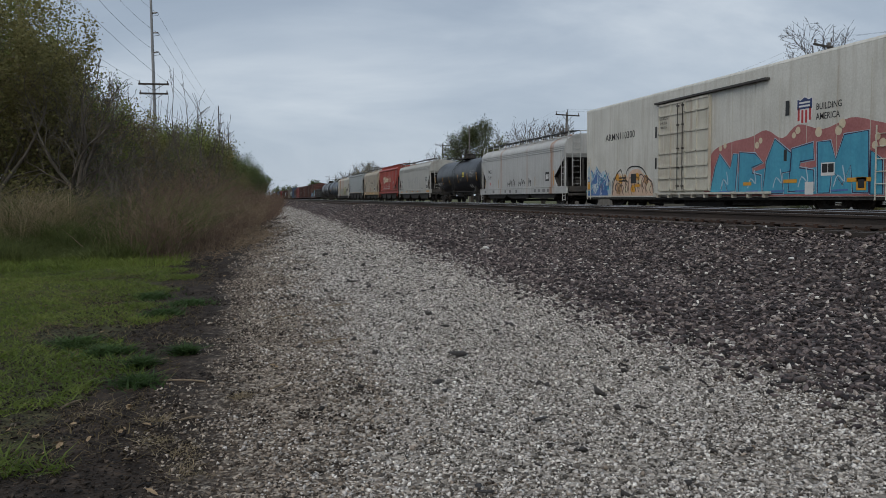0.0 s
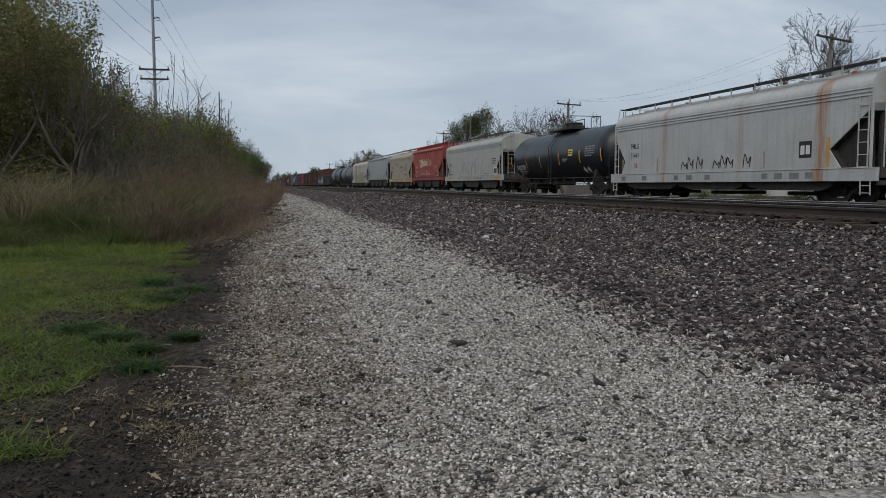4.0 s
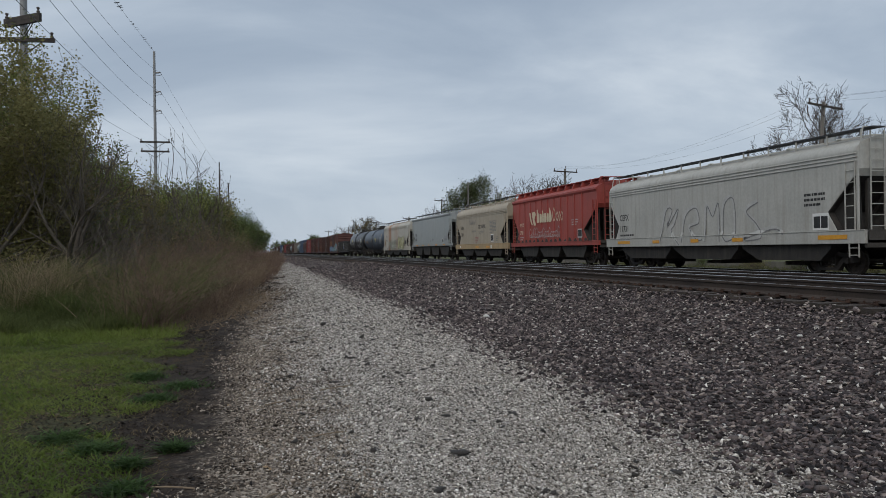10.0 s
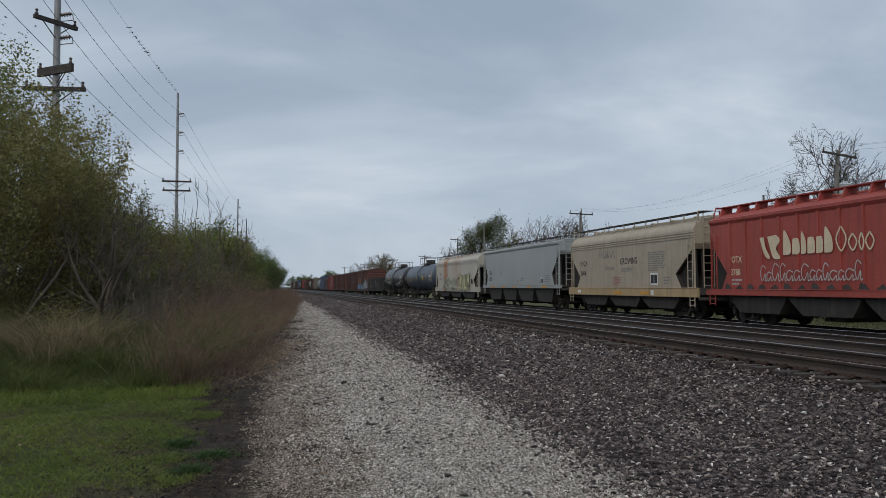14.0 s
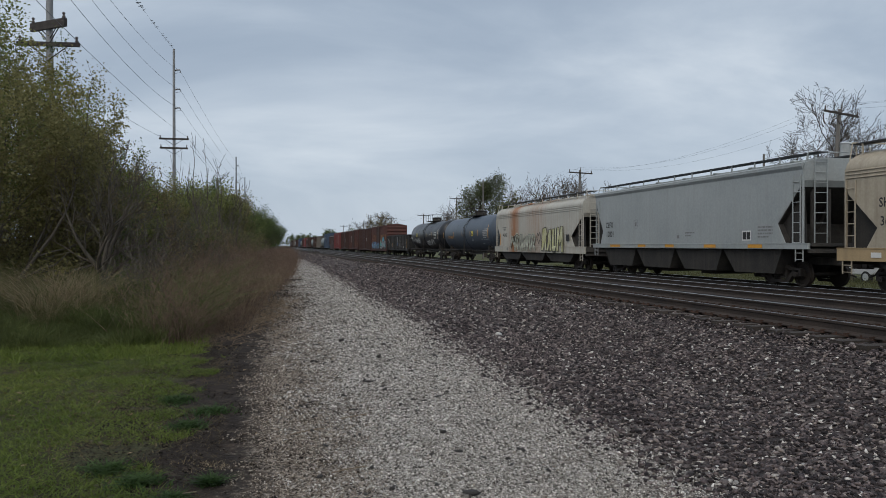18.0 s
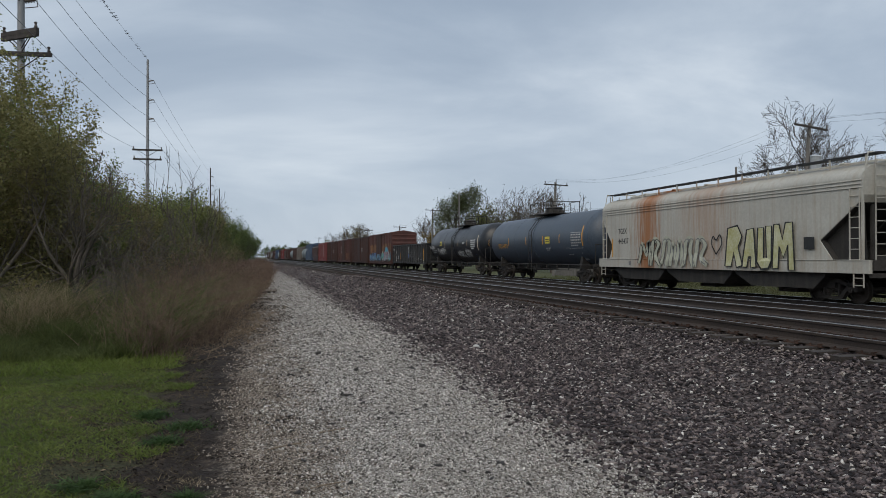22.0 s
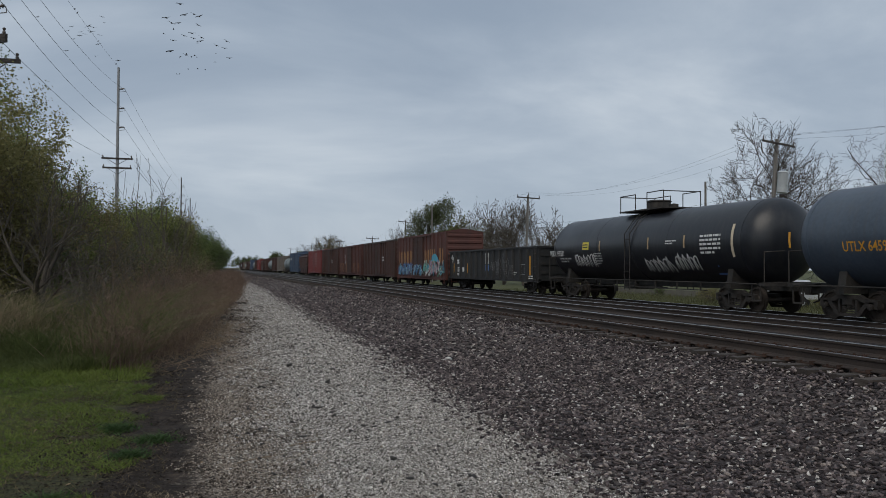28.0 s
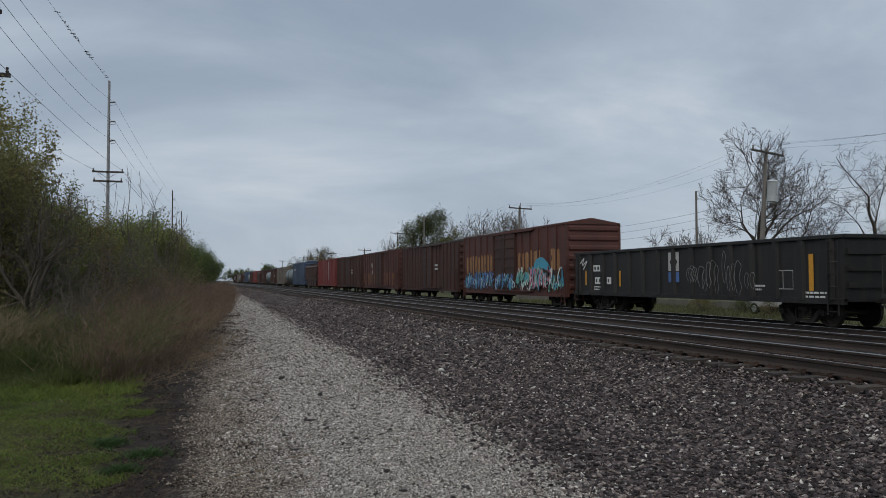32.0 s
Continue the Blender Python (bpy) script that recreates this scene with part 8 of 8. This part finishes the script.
def wire(label, runs, r=0.012):
    for p in runs:
        V = [(q.x + r * math.cos(a), q.y, q.z + r * math.sin(a)) for q in p for a in (0.8, 2.9, 5.0)]
        F = [(3 * i + j, 3 * i + (j + 1) % 3, 3 * i + 3 + (j + 1) % 3, 3 * i + 3 + j) for i in range(len(p) - 1) for j in range(3)]
        tagged(new("overhead_wire", fast_mesh("overhead_wire", V, F, M["wire"])), label, "overhead wire", "overhead wires")


def tall_pole(x, y, top, arms, posts, r=0.26, paint="pole_steel"):
    t = thing("utility_pole", "tall grey transmission pole with dark crossarms", "utility pole", pose(x, y, -1.1), group="tall poles behind the thicket")
    part("pole", Geo().cyl((0, 0, 0), (0, 0, top + 1.1), r, 14, r * 0.6), M[paint], t, smooth=True)
    for z, half, turn in arms:
        g = Geo().box(-half, half, -0.09, 0.09, z + 1.0, z + 1.22)
        arm = part("crossarm", g, M["dark_wood"], t, m=pose(0, -0.25, 0, 0, 0, turn))
        for s in (-1, 1):
            part("insulator", Geo().lathe([(z + 1.22, 0.05), (z + 1.3, 0.1), (z + 1.38, 0.05), (z + 1.5, 0.09), (z + 1.55, 0.03)], "z", (s * (half - 0.15), 0, 0), 10), M["insulator"], arm)
            part("brace", Geo().bar([(s * half * 0.6, 0, z + 1.0), (0, 0.1, z + 0.3)], 0.03), M["dark_wood"], arm)
    for z in posts:
        g = Geo().cyl((0, 0, z + 1.1), (0.75, -0.1, z + 1.22), 0.07, 8)
        for i in range(4):
            g.cyl((0.2 + 0.14 * i, -0.03 * i, z + 1.12 + 0.02 * i), (0.25 + 0.14 * i, -0.03 * i, z + 1.13 + 0.02 * i), 0.13, 8)
        g.bar([(0.8, -0.1, z + 1.2), (0.85, -0.1, z + 0.85), (0.2, -0.05, z + 0.75)], 0.025)
        part("post_insulator", g, M["insulator"], t)
    return t


def small_pole(x, y, top, arm=1.65, turn=0, can=False, r=0.15, lean=0):
    t = thing("utility_pole", "weathered wooden utility pole with one crossarm", "utility pole", pose(x - math.sin(radians(lean)) * (top + 1.3), y, -1.3, 0, lean, 0), group="wooden poles across the tracks")
    part("pole", Geo().cyl((0, 0, 0), (0, 0, top + 1.3), r * 1.2, 12, r * 0.8), M["pole_grey"], t, smooth=True)
    if arm:
        a = part("crossarm", Geo().box(-arm, arm, -0.06, 0.06, top + 0.88, top + 1.02), M["dark_wood"], t, m=pose(0, -0.2, 0, 0, 0, turn))
        for u in (-arm + 0.1, 0.0, arm - 0.1):
            part("insulator", Geo().lathe([(top + 1.02, 0.03), (top + 1.12, 0.07), (top + 1.2, 0.04), (top + 1.3, 0.06), (top + 1.33, 0.02)], "z", (u, 0, 0.3 if u == 0 else 0), 8), M["insulator"], a)
        for s in (-1, 1):
            part("brace", Geo().bar([(s * arm * 0.45, 0, top + 0.9), (0, 0.05, top + 0.2)], 0.022), M["dark_wood"], a)
    if can:
        part("transformer", Geo().lathe([(top - 2.7, 0.0), (top - 2.7, 0.38), (top - 1.3, 0.38), (top - 1.2, 0.42), (top - 1.1, 0.3), (top - 1.05, 0.0)], "z", (0.42, -0.35, 0), 18), M["can"], t, "pale grey transformer can", smooth=True)
        part("cutout", Geo().bar([(-1.5, -0.2, top + 0.85), (-1.45, -0.25, top + 0.3), (-1.3, -0.2, top + 0.1)], 0.05), M["insulator"], t)
    return t


TOP_WIRE = sag((-20.1, 46.9, 21.2), (-20.1, 108.6, 26.75), 0.25, 30)


def make_lines():
    P = [(-20.1, 46.9, 21.2), (-20.1, 108.6, 26.75), (-16.4, 235, 26.5), (-15.5, 305, 26.5), (-20.3, -14.0, 26.0), (-15.0, 400, 26.5)]
    posts = (24.9, 22.6, 20.3)
    tall_pole(*P[0], [(12.1, 1.62, -6), (13.02, 1.35, -38), (13.25, 1.35, -38), (15.8, 1.3, 48)], (17.6, 16.3, 15.0), 0.25)
    tall_pole(*P[1], [(15.0, 1.85, 0), (13.8, 1.75, 0)], (23.95, 21.45, 19.0), 0.25)
    tall_pole(*P[2], [], (24.0, 21.5, 19), 0.24, "dark_wood")
    tall_pole(*P[3], [], (22.5, 20.0), 0.24, "dark_wood")
    tall_pole(-18.6, 172, 13.0, [(12.6, 1.9, 0)], (), 0.2, "dark_wood")
    runs = []
    order = [P[4], P[0], P[1], P[2], P[3], P[5]]
    lo = {P[0]: (17.9, 16.5, 15.0), P[1]: (23.95, 21.45, 19.0)}
    for a, b in zip(order, order[1:]):
        za, zb = lo.get(a, (24.0, 21.5, 19.0)), lo.get(b, (24.0, 21.5, 19.0))
        for u, v in zip(za, zb):
            runs.append(sag((a[0] + 0.8, a[1], u), (b[0] + 0.8, b[1], v), 0.9))
        for off, zz in ((1.7, 0.35), (-1.7, 0.3)):
            runs.append(sag((a[0] + off, a[1], 12.1 if a != P[1] else 15.3), (b[0] + off, b[1], 15.3 if b == P[1] else 12.1), 0.35))
    wire("slack grey overhead wires between tall poles", runs, 0.017)
    wire("thin shield wire strung between pole tops", [TOP_WIRE], 0.012)
    R = [(31.7, 49.2, 10.95), (29.05, 90.75, 10.3), (29.5, 156, 10.9), (29.5, 190, 8.7), (29.5, 240, 9.5), (29.5, 310, 10), (29.5, 390, 10.6), (29.5, 470, 10.6)]
    for i, (x, y, z) in enumerate(R):
        small_pole(x, y, z, 1.65, 9, i == 0, 0.17, 4.5 if i == 0 else 1.5)
    small_pole(40.0, 70.0, 10.2, 0, 0, False, 0.13)
    small_pole(28.3, 132.0, 12.3, 0, 0, False, 0.14)
    front = (36.5, 7.0, 11.6)
    runs = []
    for a, b in zip([front] + R, R):
        for off in (-1.55, 0.0, 1.55):
            h = 0.35 if off == 0 else 0.1
            runs.append(sag((a[0] + off, a[1], a[2] + h), (b[0] + off, b[1], b[2] + h), 1.5))
    wire("thin wires along the wooden poles", runs, 0.006)
    runs = []
    for z, d in ((7.4, 0.5), (6.8, 0.5), (6.2, 0.6), (5.2, 0.7)):
        runs.append(sag((36.5, 7.0, z + 0.6), (31.8, 49.2, z), d))
        runs.append(sag((31.8, 49.2, z), (29.2, 90.7, z - 0.4), d + 0.4))
    wire("slack dark cables low on the wooden poles", runs, 0.012)


make_lines()


# ---- beyond the tracks ----
def pickup(x, y, turn, label):
    t = thing("pickup_truck", label, "pickup truck", pose(x, y, -1.22, 0, 0, turn))
    g = Geo().prism([(-2.7, 0.55), (-2.7, 1.1), (-1.0, 1.12), (-0.55, 1.75), (0.75, 1.78), (1.25, 1.15), (2.55, 1.05), (2.7, 0.85), (2.7, 0.5)], "x", -0.92, 0.92)
    part("body", g, M["car_white"], t, bevel=0.06)
    for s in (-1, 1):
        part("window", Geo().prism([(-0.75, 1.18), (-0.42, 1.68), (0.1, 1.7), (0.1, 1.18)], "x", *sorted((s * 0.90, s * 0.935))), M["glass"], t)
        part("window", Geo().prism([(0.18, 1.18), (0.18, 1.7), (0.68, 1.7), (1.08, 1.18)], "x", *sorted((s * 0.90, s * 0.935))), M["glass"], t)
        for y0 in (-1.75, 1.75):
            w = part("wheel", Geo().lathe([(s * 0.68, 0.0), (s * 0.68, 0.36), (s * 0.72, 0.39), (s * 0.9, 0.39), (s * 0.94, 0.36), (s * 0.94, 0.0)], "x", (0, y0, 0.39), 20), M["rubber"], t, smooth=True)
            part("rim", Geo().lathe([(s * 0.935, 0.0), (s * 0.935, 0.24), (s * 0.955, 0.22), (s * 0.955, 0.0)], "x", (0, y0, 0.39), 16), M["can"], w)
    part("bumper", Geo().box(-0.9, 0.9, 2.66, 2.8, 0.5, 0.75), M["void"], t)
    part("windscreen", Geo().prism([(0.80, 1.74), (1.22, 1.18), (1.25, 1.2), (0.83, 1.77)], "x", -0.75, 0.75), M["glass"], t)
    return t


def make_far_side():
    pickup(28.2, 43.5, 4, "white pickup truck parked on grass beyond the tracks")
    w = thing("low_wall", "weathered pale concrete wall beyond the tracks", "wall", pose(31.0, 0, -1.25))
    for i in range(13):
        part("wall_panel", Geo().box(-0.09, 0.09, 47 + 2.4 * i, 47 + 2.4 * i + 2.37, 0, 0.6 + 0.02 * (i % 3)), M["concrete"], w)
    f = thing("fence", "grey weathered board fence", "fence", pose(30.0, 0, -1.25))
    for i in range(46):
        part("board", Geo().box(-0.02, 0.02, 80 + 0.3 * i, 80 + 0.3 * i + 0.24, 0.05, 1.5 + 0.03 * (i % 4)), M["pole_grey"], f)
    for z in (0.4, 1.2):
        part("fence_rail", Geo().box(0.02, 0.07, 80, 93.8, z, z + 0.09), M["pole_grey"], f)
    h = thing("house", "small pale house with a dark gable roof", "house", pose(62, 96, -1.3))
    part("wall", Geo().box(-5, 5, -4, 4, 0, 3.4), M["siding"], h)
    part("roof", Geo().prism([(-4.5, 3.3), (0, 6.4), (4.5, 3.3)], "x", -5.4, 5.4), M["roofing"], h)
    for y in (-1.6, 1.6):
        wd = part("window", Geo().box(-5.04, -4.98, y - 0.5, y + 0.5, 1.2, 2.4), M["glass"], h)
        part("frame", Geo().box(-5.06, -5.0, y - 0.58, y + 0.58, 1.1, 1.2).box(-5.06, -5.0, y - 0.58, y + 0.58, 2.4, 2.5), M["car_white"], wd)


make_far_side()


# ---- small litter on the dirt ----
def make_litter():
    rng = np.random.default_rng(3)
    for i, (x, y, a, n) in enumerate([(-9.12, 6.35, -25, 0.32), (-9.5, 7.15, 22, 0.42), (-8.2, 9.3, 25, 0.5), (-9.8, 5.9, 60, 0.2), (-7.9, 7.6, 20, 0.4), (-8.45, 5.9, 40, 0.16), (-9.0, 5.3, 10, 0.14), (-7.6, 9.9, 24, 0.45)]):
        z = float(ground_z(np.array(x), np.array(y))) + 0.012
        g = Geo().bar([(-n / 2, 0, 0), (-n / 6, 0.012, 0.006), (n / 6, 0.004, 0.01), (n / 2, 0.02, 0)], 0.007, 6)
        o = new("twig", g.mesh("twig", M["twig"]))
        o.matrix_basis = pose(x, y, z, 0, 0, a)
        tagged(o, "dry broken twig lying on dirt", "twig", "twigs on the dirt")
    leaf = Geo().put([(-0.042, 0, 0), (-0.014, 0.024, 0.009), (0.035, 0.02, 0.014), (0.05, 0, 0.005), (0.02, -0.024, 0.011), (-0.02, -0.02, 0.003), (0, 0, -0.003)], [(0, 1, 6), (1, 2, 6), (2, 3, 6), (3, 4, 6), (4, 5, 6), (5, 0, 6)]).mesh("dry_leaf", M["dry_leaf"])
    for i in range(80):
        if i < 18:
            x, y = -9.6 + rng.normal(0, 0.25), 5.2 + rng.normal(0, 0.45)
        else:
            x, y = rng.uniform(-12.5, -8.2), rng.uniform(5, 18)
        z = float(ground_z(np.array(x), np.array(y))) + 0.02
        o = new("dry_leaf", leaf)
        k = rng.uniform(0.45, 0.9)
        o.matrix_basis = pose(x, y, z - 0.008, rng.uniform(-25, 25), rng.uniform(-25, 25), rng.uniform(0, 360)) @ Matrix.Diagonal((k, k, k, 1))
        tagged(o, "curled dry brown leaf on the ground", "leaf", "dry leaves on the ground")


make_litter()


# ---- birds ----
BIRDS = []


def bird_meshes():
    body = Geo().lathe([(-0.17, 0.004), (-0.12, 0.03), (0.0, 0.05), (0.08, 0.045), (0.12, 0.03), (0.16, 0.008)], "y", (0, 0, 0), 8)
    body.put([(-0.03, -0.16, 0), (0.03, -0.16, 0), (0.05, -0.27, 0.005), (-0.05, -0.27, 0.005), (0, -0.16, 0.015)], [(0, 1, 2, 3), (0, 4, 1), (1, 4, 2), (2, 4, 3), (3, 4, 0)])
    wing = Geo().put([(0, 0.07, 0), (0, -0.07, 0), (0.2, -0.08, 0.015), (0.38, -0.06, 0.0), (0.22, 0.07, 0.02), (0.12, 0, 0.025)], [(0, 1, 5), (1, 2, 5), (2, 3, 5), (3, 4, 5), (4, 0, 5), (0, 4, 3, 2, 1)])
    out = body.mesh("bird", M["bird"], True), wing.mesh("wing", M["bird"])
    for me in out:
        me.transform(Matrix.Scale(0.72, 4))
    return out


def make_birds():
    body, wing = bird_meshes()
    rng = random.Random(40)

    def one(label, flap, group):
        b = thing("bird", label, "bird", group=group)
        part("body", body, None, b)
        part("wing", wing, None, b, m=pose(0.02, 0, 0.02, 0, -flap, 0))
        part("wing", wing, None, b, m=pose(-0.02, 0, 0.02, 0, flap, 180))
        return b

    # a flock that rises from beyond the train and passes overhead
    for i in range(24):
        b = one("small dark bird in flight with spread wings", rng.uniform(-15, 35), "flying flock")
        o = Vector((rng.gauss(0, 1.1), rng.gauss(0, 5), rng.gauss(0, 1.3)))
        rest = Vector((16 + rng.uniform(-1, 1), 78 + rng.uniform(-6, 6), -1.1))
        spots = [(27.5, Vector((-5.6, 62, 17.3)) + o), (28.1, Vector((-10.9, 48, 15.7)) + o * 0.9), (28.4, Vector((-13.6, 40, 15.6)) + o), (29.5, Vector((-24, 6, 19)) + o), (32.0, Vector((-48, -70, 24)) + o)]
        BIRDS.append((b, rest, 25.5, spots))
    # a farther flock drifting to the left
    for i in range(16):
        b = one("tiny dark bird in flight far off", rng.uniform(-15, 35), "far flying flock")
        o = Vector((rng.gauss(0, 1.7), rng.gauss(0, 5), rng.gauss(0, 1.6)))
        rest = Vector((21 + rng.uniform(-1, 1), 120 + rng.uniform(-6, 6), -1.15))
        spots = [(27.7, Vector((-7.0, 120, 32.1)) + o), (28.1, Vector((-12.4, 120, 31.0)) + o), (28.5, Vector((-16.8, 120, 30.5)) + o), (30.0, Vector((-36, 122, 20)) + o), (32.0, Vector((-60, 125, 4)) + o)]
        BIRDS.append((b, rest, 25.5, spots))
    # birds that leave the wire above the thicket, wheel beside the pole and settle again
    for i in range(22):
        b = one("small dark bird leaving and regaining the wire", rng.uniform(-15, 35), "birds leaving the wire")
        o = Vector((rng.gauss(0, 2.4), rng.gauss(0, 3), rng.gauss(0, 1.2)))
        k = 11.5 + 18 * (i + rng.uniform(-0.35, 0.35)) / 22
        if 17.5 < k < 19.5 or 22.5 < k < 23.6:
            k -= 2.3
        rest = TOP_WIRE[int(k)].lerp(TOP_WIRE[int(k) + 1], k % 1) + Vector((0, 0, 0.05))
        spots = [(28.1, Vector((-20.6, 84, 23.6)) + o), (28.6, Vector((-22.0, 84, 20.6)) + o), (29.4, Vector((-18.9, 86, 19.9)) + o * 0.8)]
        if i % 2:
            spots += [(30.2, Vector((-25.9, 82, 22.0)) + o), (31.0, Vector((-22.0, 84, 24.0)) + o), (31.75, rest)]
        else:
            spots += [(30.2, Vector((-20.4, 90, 20.8)) + o * 0.8), (30.8, rest)]
        BIRDS.append((b, rest, 27.5, spots + [(32.0, rest)]))
    # birds that stay on the wire
    for k in (13.2, 13.9, 20.6, 28.6):
        b = one("small dark bird perched on the top wire", 70, "birds perched on the wire")
        p = TOP_WIRE[int(k)].lerp(TOP_WIRE[int(k) + 1], k % 1)
        b.matrix_basis = Matrix.Translation(p + Vector((0, 0, 0.05))) @ pose(0, 0, 0, 30, 0, 90 + rng.uniform(-30, 30)) @ Matrix.Diagonal((0.6, 0.6, 0.6, 1))


make_birds()


# ---- what moves ----
def motions():
    times = [0, 4, 8, 12, 16, 20, 24, 28, 32]

    def run(t):
        return SPEED * t - 0.5 * EASE * ((t - 16) ** 2 - 256)

    for car, y in CARS:
        walk(car, [(t, pose(TRAIN_X, y - run(t), TRAIN_Z)) for t in times])
    rows = [i / 10 for i in range(321)]
    for w, y in WHEELS:
        walk(w, [(t, pose(0, y, 0.457, math.degrees(run(t) / 0.457))) for t in rows])
    for b, rest, leave, spots in BIRDS:
        rows, last, q = [], rest, None
        for t, p in spots:
            if (p - last).length > 0.01:
                q = (p - last).to_track_quat("Y", "Z").to_matrix().to_4x4()
            if not rows:
                rows = [(0, Matrix.Translation(rest) @ q), (leave, Matrix.Translation(rest) @ q)]
            rows.append((t, Matrix.Translation(p) @ q))
            last = p
        walk(b, rows)


motions()
